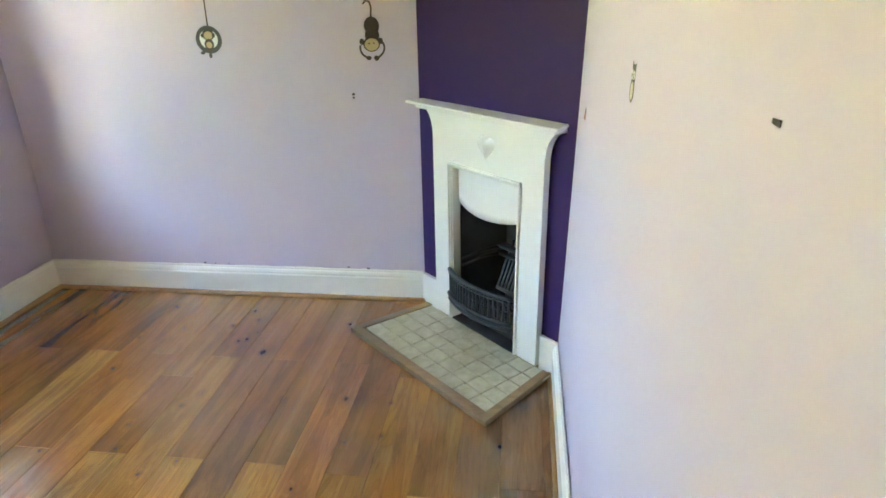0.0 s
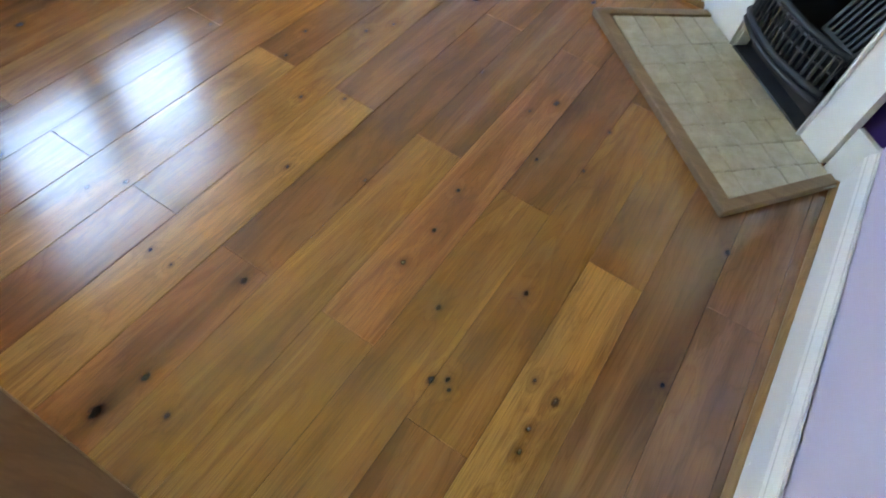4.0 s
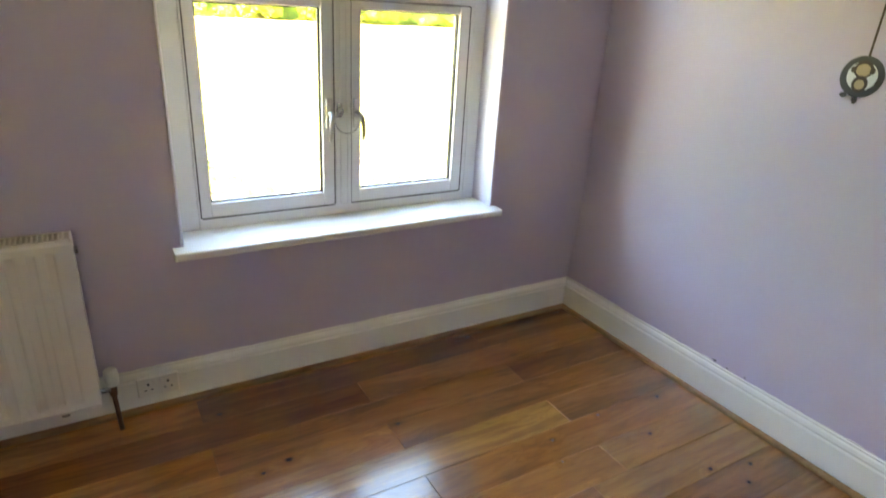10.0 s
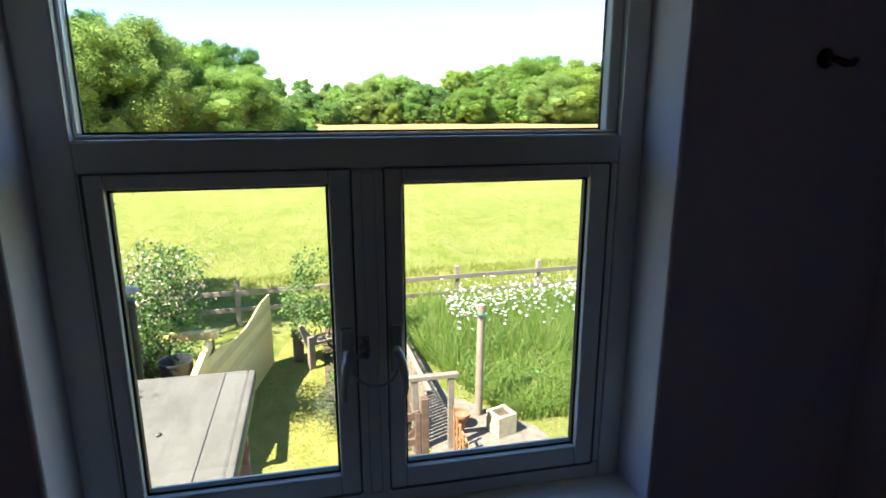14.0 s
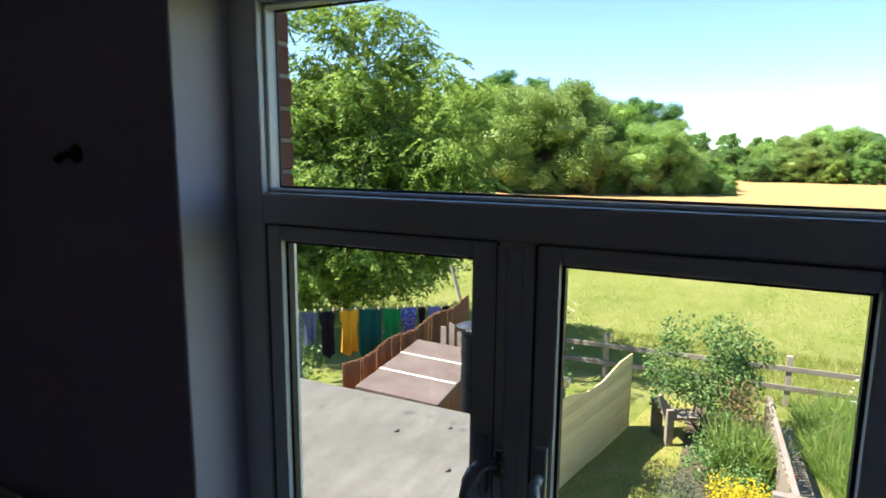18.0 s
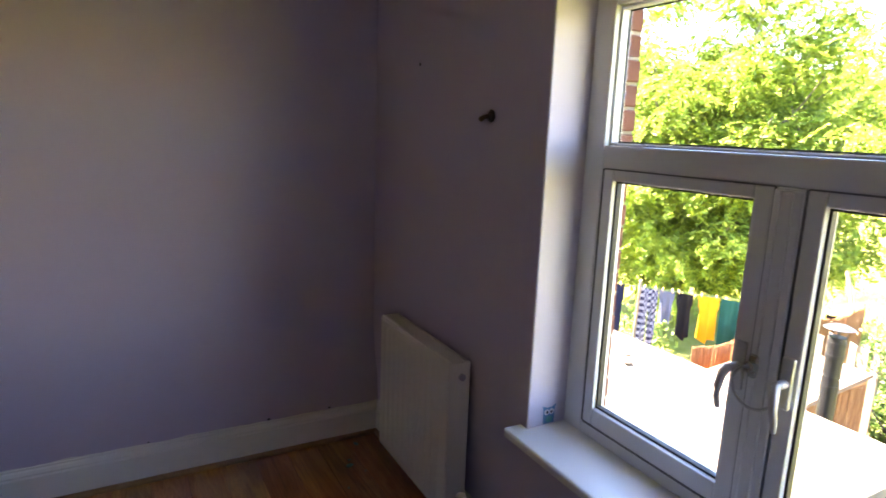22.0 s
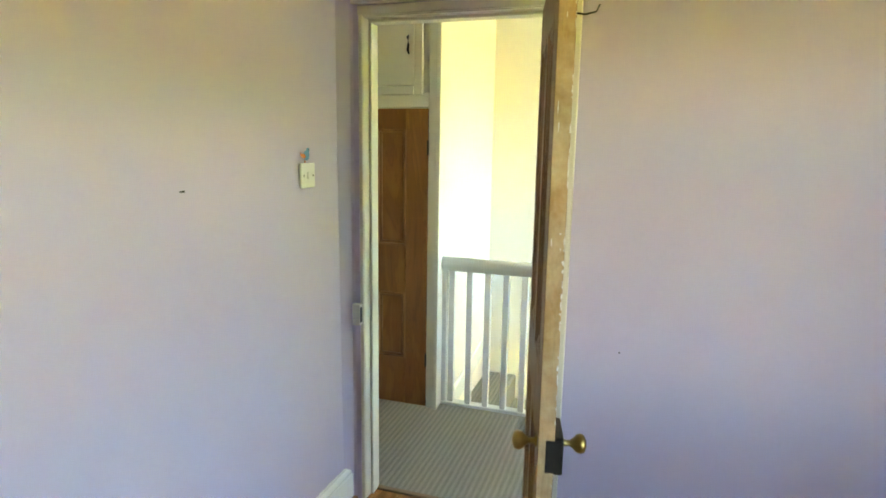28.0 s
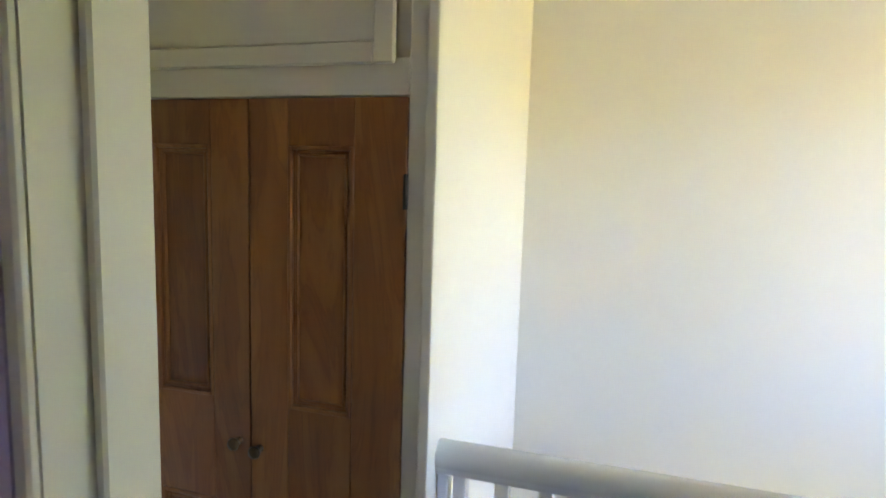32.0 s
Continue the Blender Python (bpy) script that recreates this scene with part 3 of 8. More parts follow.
# the gloss paint strays a little above the skirting, as a hand-painted line
def paint_line(side, p, q, out, seed):
    rng = np.random.default_rng(seed)
    p, q = Vector((*p, 0)), Vector((*q, 0))
    d, o = (q - p).normalized(), Vector((*out, 0))
    n = int((q - p).length / 0.022)
    rise = np.convolve(rng.uniform(0, 1, n + 8), np.ones(6) / 6, "same")[4:4 + n] * 0.016 - 0.004 + 0.0015 * rng.uniform(-1, 1, n)
    bm = bmesh.new()
    rows = []
    for k in range(n):
        at = p + d * ((q - p).length * k / (n - 1))
        rows.append([bm.verts.new(at + o * e + Vector((0, 0, z))) for e, z in ((0.0, SK - 0.001), (0.0012, SK - 0.001), (0.0012, SK + max(0.0005, rise[k])), (0.0, SK + max(0.0005, rise[k])))])
    for a, b in zip(rows, rows[1:]):
        for k in range(4):
            bm.faces.new((a[k], a[(k + 1) % 4], b[(k + 1) % 4], b[k]))
    bm.faces.new(rows[0])
    bm.faces.new(list(reversed(rows[-1])))
    bmesh.ops.recalc_face_normals(bm, faces=bm.faces)
    structure("trim_paint_line_" + side, bm, GLOSS_WHITE, "uneven brushed line of white paint above the skirting", "trim")


for k, (side, (p, q, out, c0, c1)) in enumerate(RUNS.items()):
    paint_line(side, p, q, out, 50 + k)

# ---- corner fireplace: x runs from the east wall to the north wall along the breast, y out into the room ----
FIRE = pose(0.204, 2.226, 0, 0, 0, 135)
BREAST = 0.956
OPEN0, OPEN1, OPEN_Z = 0.205, 0.630, 0.775     # fire opening
UPRIGHT = Matrix(((1, 0, 0, 0), (0, 0, 1, 0), (0, 1, 0, 0), (0, 0, 0, 1)))
bm = bmesh.new()
prism(bm, [(-0.16, -0.06), (OPEN0 + 0.04, -0.06), (OPEN0 + 0.04, OPEN_Z), (OPEN1 + 0.04, OPEN_Z), (OPEN1 + 0.04, -0.06), (BREAST, -0.06), (BREAST, TOP), (-0.16, TOP)], -0.03, 0.0, FIRE @ UPRIGHT)
structure("wall_chimney_breast", bm, PURPLE, "deep purple painted corner chimney breast", "wall")
bm = bmesh.new()
box(bm, (0.002, 0, FLOOR), (0.097, 0.02, SK), 0.002, FIRE)
box(bm, (0.812, 0, FLOOR), (BREAST - 0.006, 0.02, SK), 0.002, FIRE)
structure("baseboard_breast", bm, GLOSS_WHITE, "short white skirting blocks beside the fireplace", "baseboard")


def fireplace():
    top = thing("fireplace", FIRE @ Matrix.Translation((0.415, 0, 0)), "white painted cast iron bedroom fireplace with a heart", "fireplace")
    F, D = FIRE @ Matrix.Translation((0.04, -0.045, 0)), 0.08
    X0, X1, FOOT = 0.062, 0.768, FLOOR + 0.018
    # front plate: narrow body, flared under the shelf, drawn as one outline with its opening
    def side(s, x):
        pts = []
        for k in range(9):
            a = k / 8 * math.pi / 2
            pts.append((x + s * (0.07 - 0.07 * math.cos(a)), 0.90 + 0.125 * math.sin(a)))
        return pts
    left, right = side(1, X1), side(-1, X0)
    def plate(name, outline, d0, d1, label=""):
        bm = bmesh.new()
        prism(bm, outline, d0, d1, F @ Matrix(((1, 0, 0, 0), (0, 0, 1, 0), (0, 1, 0, 0), (0, 0, 0, 1))))
        bmesh.ops.recalc_face_normals(bm, faces=bm.faces)
        return part(name, bm, GLOSS_WHITE, top, label)
    plate("jamb", [(X0, FOOT), (OPEN0 - 0.024, FOOT), (OPEN0 - 0.024, 0.80), (X0, 0.80)], 0.047, D, "white cast iron jamb")
    plate("jamb", [(OPEN1 + 0.024, FOOT), (X1, FOOT), (X1, 0.80), (OPEN1 + 0.024, 0.80)], 0.047, D, "white cast iron jamb")
    plate("frieze", [(X0, 0.80), (X1, 0.80)] + left + list(reversed(right)), 0.047, D, "white frieze flaring up to the shelf")
    # stepped moulding round the opening
    for k, (w, d) in enumerate(((0.024, 0.094), (0.014, 0.086), (0.007, 0.078))):
        a, b, z = OPEN0 - w, OPEN1 + w, 0.775 + w
        e = 0.010 if k == 0 else 0.007
        bm = boxes(((a, 0.01, FOOT), (a + e, d, z)), ((b - e, 0.01, FOOT), (b, d, z)), ((a + e, 0.01, z - e), (b - e, d, z)), bevel=0.003, m=F)
        part("moulding", bm, GLOSS_WHITE, top)
    # hood with its curved lower lip, bulging forward
    bm = bmesh.new()
    cols, rows = 14, 6
    grid = []
    for i in range(cols + 1):
        u = i / cols
        x = OPEN0 + 0.002 + (OPEN1 - OPEN0 - 0.004) * u
        zlow = 0.594 - 0.020 * math.sin(u * math.pi) + 0.012 * (2 * u - 1) ** 4
        col = []
        for j in range(rows + 1):
            w = j / rows
            z = zlow + (0.775 - zlow) * w
            y = 0.04 + 0.03 * math.sin(math.pi * u) * (1 - w) ** 1.2
            col.append((x, y, z))
        grid.append(col)
    front = [[bm.verts.new(F @ Vector(p)) for p in c] for c in grid]
    back = [[bm.verts.new(F @ Vector((p[0], p[1] - 0.008, p[2]))) for p in c] for c in grid]
    for i in range(cols):
        for j in range(rows):
            bm.faces.new((front[i][j], front[i + 1][j], front[i + 1][j + 1], front[i][j + 1]))
            bm.faces.new((back[i][j + 1], back[i + 1][j + 1], back[i + 1][j], back[i][j]))
        bm.faces.new((front[i + 1][0], front[i][0], back[i][0], back[i + 1][0]))
    bmesh.ops.recalc_face_normals(bm, faces=bm.faces)
    part("hood", bm, GLOSS_WHITE, top, "glossy white curved hood over the fire", smooth=True)
    # shelf with a thin moulded edge
    bm = bmesh.new()
    prism(bm, [(-0.020, 0.047), (0.885, 0.047), (0.885, 0.150), (-0.055, 0.150)], 1.048, 1.060, F)
    bmesh.ops.bevel(bm, geom=list(bm.edges), offset=0.003, segments=1, affect="EDGES")
    part("shelf", bm, GLOSS_WHITE, top, "white mantel shelf with dust along its back")
    bm = bmesh.new()
    box(bm, (-0.015, 0.047, 1.026), (0.85, 0.118, 1.048), 0.006, F)
    part("shelf_moulding", bm, GLOSS_WHITE, top)
    # raised heart
    bm = bmesh.new()
    ring, n = [], 36
    for k in range(n):
        a = k / n * math.tau
        hx = 16 * math.sin(a) ** 3
        hz = 13 * math.cos(a) - 5 * math.cos(2 * a) - 2 * math.cos(3 * a) - math.cos(4 * a)
        ring.append((0.395 + hx * 0.0034, 0.912 + hz * 0.0034))
    mid = bm.verts.new(F @ Vector((0.395, D + 0.020, 0.917)))
    outer = [bm.verts.new(F @ Vector((x, D - 0.001, z))) for x, z in ring]
    inner = [bm.verts.new(F @ Vector((0.395 + (x - 0.395) * 0.8, D + 0.014, 0.915 + (z - 0.915) * 0.8))) for x, z in ring]
    for k in range(n):
        bm.faces.new((outer[k], outer[(k + 1) % n], inner[(k + 1) % n], inner[k]))
        bm.faces.new((inner[k], inner[(k + 1) % n], mid))
    bmesh.ops.recalc_face_normals(bm, faces=bm.faces)
    part("heart", bm, GLOSS_WHITE, top, "raised heart moulding", smooth=True)
    # fire box: sides, sloping ribbed back
    for s, x in ((1, OPEN0), (-1, OPEN1)):
        bm = bmesh.new()
        prism(bm, [(x, 0.03), (x + s * 0.005, 0.03), (x + s * 0.085, -0.20), (x + s * 0.08, -0.20)], FOOT, 0.72, F)
        part("fire_cheek", bm, IRON_BLACK, top, "sooty black cast iron cheek")
    bm = bmesh.new()
    prism(bm, [(OPEN0 + 0.07, -0.20), (OPEN1 - 0.07, -0.20), (OPEN1 - 0.07, -0.215), (OPEN0 + 0.07, -0.215)], FOOT, 0.72, F)
    part("fire_back", bm, IRON_BLACK, top, "sooty black cast iron fire back")
    part("throat", boxes(((OPEN0, -0.2, 0.70), (OPEN1, 0.03, 0.715)), m=F), IRON_BLACK, top)
    for zz in (0.30, 0.34, 0.52):
        bm = boxes(((OPEN0 + 0.05, -0.196, zz), (OPEN1 - 0.05, -0.15, zz + 0.018)), bevel=0.004, m=F)
        part("ledge", bm, IRON_BLACK, top)
    # twin rails along both cheeks, meeting those of the back
    for s, x in ((1, OPEN0), (-1, OPEN1)):
        for zz in (0.30, 0.335):
            bm = bmesh.new()
            tube(bm, [F @ Vector((x + s * 0.012, 0.025, zz - 0.03)), F @ Vector((x + s * 0.050, -0.08, zz)), F @ Vector((x + s * 0.088, -0.185, zz + 0.008))], 0.008, 8)
            part("cheek_rail", bm, IRON_BLACK, top, smooth=True)
    part("inner_hearth", boxes(((OPEN0 + 0.001, -0.199, FOOT), (OPEN1 - 0.001, 0.088, FOOT + 0.012)), bevel=0.002, m=F), IRON_BLACK, top, "sooty inner hearth slab")
    # sloping fire back plate with ribs
    tilt = F @ Matrix.Translation((0.39, -0.10, 0.14)) @ pose(0, 0, 0, 24, 0, 0)
    bm = boxes(((-0.095, -0.012, 0.0), (0.125, 0.0, 0.29)), bevel=0.006, m=tilt)
    part("back_plate", bm, IRON_BLACK, top)
    part("plate_rim", boxes(((-0.095, 0.0, 0.268), (0.125, 0.014, 0.29)), bevel=0.005, m=tilt), IRON_BLACK, top)
    for k in range(9):
        x = -0.077 + k * 0.0225
        bm = boxes(((x - 0.006, 0.0, 0.02), (x + 0.006, 0.014, 0.262)), bevel=0.003, m=tilt)
        part("rib", bm, IRON_BLACK, top)
    # bowed front bars
    def bow(z, r, x):
        u = (x - 0.4175) / 0.2195
        return F @ Vector((x, 0.096 + 0.048 * (1 - u * u), z))
    xs = [0.198 + 0.439 * k / 16 for k in range(17)]
    for z, r, name in ((0.265, 0.011, "top_bar"), (0.245, 0.006, "top_bar"), (0.135, 0.015, "bottom_bar"), (0.108, 0.011, "bottom_bar")):
        bm = bmesh.new()
        tube(bm, [bow(z, r, x) for x in xs], r, 8)
        part(name, bm, IRON_BLACK, top, smooth=True)
    for k in range(18):
        x = 0.212 + 0.411 * k / 17
        bm = bmesh.new()
        rod(bm, bow(0.135, 0, x), bow(0.265, 0, x), 0.0065, seg=8)
        part("bar", bm, IRON_BLACK, top)
    bm = bmesh.new()
    tube(bm, [bow(0.20, 0, x) for x in xs], 0.004, 6)
    part("cross_bar", bm, IRON_BLACK, top)
    bm = boxes(((0.225, 0.0, 0.112), (0.605, 0.10, 0.125)), bevel=0.002, m=F)
    part("grate_floor", bm, IRON_BLACK, top)
    bm = boxes(((OPEN0 + 0.007, 0.005, FOOT), (OPEN1 - 0.007, 0.02, 0.11)), bevel=0.003, m=F)
    part("ash_front", bm, plain("ash_pan_iron", (0.055, 0.045, 0.04), 0.6, 0.3, vary=0.4, scale=30), top)


fireplace()


def hearth():
    SLAB = FIRE @ Matrix.Translation((0, 0, FLOOR))
    top = thing("hearth", SLAB @ Matrix.Translation((0.40, 0.3, 0)), "cream tiled hearth with an oak edging frame", "hearth")
    fl, fr, br, bl = Vector((0.914, 0.497)), Vector((-0.050, 0.465)), Vector((0.012, 0.037)), Vector((0.885, 0.037))
    def strip(p, q, inward, w, z1, name):
        d = (q - p).normalized()
        bm = bmesh.new()
        prism(bm, [p, q, q + inward * w - d * (w if name == "front" else 0), p + inward * w + d * (w if name == "front" else 0)], 0.001, z1, SLAB)
        es = [e for e in bm.edges]
        bmesh.ops.bevel(bm, geom=es, offset=0.003, segments=1, affect="EDGES")
        part("edging", bm, OAK_FRAME, top, "oak edging board")
    strip(fl, fr, Vector((0, -1)), 0.045, 0.030, "front")
    strip(bl, fl + Vector((0, -0.004)), Vector((-1, 0)), 0.040, 0.030, "side")
    strip(fr + Vector((0, -0.004)), br, Vector((1, 0)), 0.040, 0.030, "side")
    bm = bmesh.new()
    prism(bm, [bl - Vector((0.036, 0)), Vector((0.872, 0.452)), Vector((-0.006, 0.424)), br + Vector((0.036, 0))], 0.001, 0.016, SLAB)
    part("mortar_bed", bm, plain("tile_grout", (0.13, 0.105, 0.07), 0.9, vary=0.3, scale=60, grain=0.6), top)
    tile = Nodes("cream_hearth_tile", 0.3, 0, 0.5)
    w = tile.place((1, 1, 1), 11.0)
    c = tile.mix(tile.ramp(tile.noise(w, 18, 5, 0.65), (0.35, 0.0), (0.7, 1.0)), (0.44, 0.40, 0.27), (0.60, 0.57, 0.44))
    c = tile.mix(tile.ramp(tile.noise(w, 42, 6, 0.75), (0.62, 0.0), (0.74, 0.75)), c, (0.16, 0.12, 0.07))
    tile.colour(c).bump(tile.noise(w, 30, 4), 0.2, 0.002)
    bm = bmesh.new()
    box(bm, (-0.0473, -0.0376, 0), (0.0473, 0.0376, 0.008), 0.0018)
    me = bpy.data.meshes.new("tile")
    bm.to_mesh(me)
    bm.free()
    me.materials.append(tile.mat)
    rng = random.Random(2)
    for i in range(9):
        for j in range(5):
            x, y = 0.052 + i * 0.0985, 0.078 + j * 0.0790
            if i == 8:
                x = 0.834
            m = SLAB @ Matrix.Translation((x, y, 0.0135 + rng.uniform(0, 0.0015))) @ pose(0, 0, 0, rng.uniform(-0.5, 0.5), rng.uniform(-0.5, 0.5), rng.uniform(-0.7, 0.7))
            ob = piece("tile", me, top)
            ob.matrix_parent_inverse = top.matrix_basis.inverted()
            ob.matrix_basis = m


hearth()


# ---- window ----
SATIN = plain("satin_silver_handle", (0.56, 0.56, 0.57), 0.38, 0.25, vary=0.06)
# dark grey that stands in for shadow round the sashes
GAP_SHADE = plain("grey_sash_gap_shade", (0.16, 0.16, 0.165), 0.7)


def window():
    top = thing("window_1", (-2.79, 1.66, WIN_Z0), "white plastic window with a fixed toplight over two casements", "window", kind="structure")
    XF, XB = -2.770, -2.838                    # room face and outer face of the frame
    Y0, Y1, Z0, Z1 = 0.997, 2.318, WIN_Z0 + 0.030, WIN_Z1 - 0.012
    MID0, MID1 = 1.620, 1.694
    TR0, TR1 = 1.470, 1.538
    def bars(name, label, pairs, bevel=0.006):
        for a, b in pairs:
            bm = bmesh.new()
            box(bm, a, b, bevel)
            part(name, bm, UPVC, top, label)
    bars("frame", "white outer frame bar", (((XB, Y0, Z0), (XF, 1.077, Z1)), ((XB, 2.258, Z0), (XF, Y1, Z1)), ((XB, 1.077, Z0), (XF, 2.258, Z0 + 0.045)),
                                            ((XB, 1.077, 1.930), (XF, 2.258, Z1))))
    bars("frame", "white outer frame bar", (((XB, 1.077, Z0 + 0.045), (XF, 1.087, TR0)), ((XB, 2.236, Z0 + 0.045), (XF, 2.258, TR0))))
    bars("transom", "white transom bar", (((XB, 1.077, TR0), (XF, 2.258, TR1)),))
    bars("mullion", "white centre mullion", (((XB, MID0, Z0 + 0.045), (XF, MID1, TR0)), ((XF, MID0 + 0.003, Z0 + 0.047), (XF + 0.010, MID1 - 0.003, TR0 - 0.004)),
                                                ((XF + 0.010, MID0 + 0.022, Z0 + 0.050), (XF + 0.014, MID1 - 0.022, TR0 - 0.007))))
    # glazing beads of the toplight
    bars("bead", "", (((-2.82, 1.077, TR1), (-2.788, 2.258, TR1 + 0.008)), ((-2.82, 1.077, 1.922), (-2.788, 2.258, 1.930)), ((-2.82, 1.077, TR1 + 0.008), (-2.788, 1.085, 1.922)), ((-2.82, 2.228, TR1 + 0.008), (-2.788, 2.258, 1.922))), 0.003)
    # casements
    for n_, (a, b, ga, gb) in enumerate(((1.087, MID0, 1.126, 1.572), (MID1, 2.236, 1.735, 2.187))):
        c0, c1, g0, g1 = Z0 + 0.046, TR0 - 0.001, 0.720, 1.436
        xf, XS = XF + 0.002, -2.820
        sash = bmesh.new()
        box(sash, (XS, a, c0), (xf, ga, c1), 0.006)
        cas = part("casement", sash, UPVC, top, "white casement stile")
        for p, q in (((XS, gb, c0), (xf, b, c1)), ((XS, ga, c0), (xf, gb, g0)), ((XS, ga, g1), (xf, gb, c1))):
            bm = bmesh.new()
            box(bm, p, q, 0.006)
            part("rail", bm, UPVC, cas)
        bm = boxes(((-2.802, ga, g0), (-2.784, gb, g0 + 0.006)), ((-2.802, ga, g1 - 0.006), (-2.784, gb, g1)), ((-2.802, ga, g0 + 0.006), (-2.784, ga + 0.006, g1 - 0.006)),
                   ((-2.802, gb - 0.006, g0 + 0.006), (-2.784, gb, g1 - 0.006)))
        part("gasket", bm, GASKET, cas)
        # grey strips put in as the shadow of the gap between sash and frame
        for p, q in (((XF - 0.004, a - 0.004, c0), (XF + 0.0026, a + 0.001, c1)), ((XF - 0.004, b - 0.001, c0), (XF + 0.0026, b + 0.004, c1)),
                     ((XF - 0.004, a + 0.002, c0 - 0.005), (XF + 0.0026, b - 0.002, c0 + 0.001)), ((XF - 0.004, a + 0.002, c1 - 0.001), (XF + 0.0026, b - 0.002, c1 + 0.003))):
            part("seal", boxes((p, q)), GAP_SHADE, cas)
        bm = boxes(((-2.796, ga + 0.0062, g0 + 0.0062), (-2.792, gb - 0.0062, g1 - 0.0062)))
        pane = part("pane", bm, GLASS, cas, "clear glass pane")
        pane.visible_shadow = False
    bm = boxes(((-2.815, 1.0855, TR1 + 0.0082), (-2.811, 2.2275, 1.9218)))
    pane = part("pane", bm, GLASS, top, "clear glass toplight pane")
    pane.visible_shadow = False
    bm = boxes(((-2.822, 1.0855, TR1 + 0.0082), (-2.817, 2.2275, TR1 + 0.013)), ((-2.822, 1.0855, 1.917), (-2.817, 2.2275, 1.9215)), ((-2.822, 1.0855, TR1 + 0.013), (-2.817, 1.0895, 1.917)), ((-2.822, 2.2235, TR1 + 0.013), (-2.817, 2.2275, 1.917)))
    part("gasket", bm, GASKET, top)
    # handles: a rose and a swept lever
    for y, s in ((1.598, -1), (1.714, 1)):
        bm = bmesh.new()
        box(bm, (XF + 0.002, y - 0.014, 0.985), (XF + 0.014, y + 0.014, 1.105), 0.005)
        h = part("handle_plate", bm, SATIN, top, "silver handle back plate")
        bm = bmesh.new()
        rod(bm, (XF + 0.012, y, 1.045), (XF + 0.048, y, 1.045), 0.010)
        tube(bm, [(XF + 0.046, y, 1.05), (XF + 0.058, y + s * 0.006, 1.03), (XF + 0.062, y + s * 0.010, 1.00), (XF + 0.058, y + s * 0.013, 0.97), (XF + 0.05, y + s * 0.012, 0.942)], 0.008, 8, [0.010, 0.011, 0.010, 0.008, 0.006])
        part("lever", bm, SATIN, h, "silver swept lever", smooth=True)
    # restrictor: a cable loop between two small bosses
    bm = bmesh.new()
    rod(bm, (XF + 0.010, 1.638, 1.058), (XF + 0.034, 1.638, 1.058), 0.013)
    box(bm, (XF + 0.0135, 1.627, 1.030), (XF + 0.020, 1.649, 1.086), 0.004)
    boss = part("restrictor", bm, CHROME, top, "round restrictor boss")
    bm = bmesh.new()
    pts = [(XF + 0.034, 1.638, 1.058)]
    for k in range(19):
        a = math.radians(128 + 236 * k / 18)
        pts.append((XF + 0.044, 1.662 + 0.052 * math.cos(a), 1.020 + 0.050 * math.sin(a)))
    tube(bm, pts, 0.0034, 8)
    part("cable", bm, plain("grey_coated_cable", (0.42, 0.42, 0.43), 0.35), boss, "curved white restrictor cable", smooth=True)


window()
bm = bmesh.new()
prism(bm, [(-2.777, 0.985), (PLASTER, 0.985), (PLASTER, 0.958), (-2.553, 0.958), (-2.553, 2.346), (PLASTER, 2.346), (PLASTER, 2.330), (-2.777, 2.330)], 0.588, 0.6185)
bmesh.ops.bevel(bm, geom=[e for e in bm.edges if all(v.co.x > PLASTER + 0.001 for v in e.verts)], offset=0.009, segments=3, affect="EDGES", profile=0.5)
structure("sill_board", bm, GLOSS_WHITE, "white painted window board with a rounded nose", "window sill")


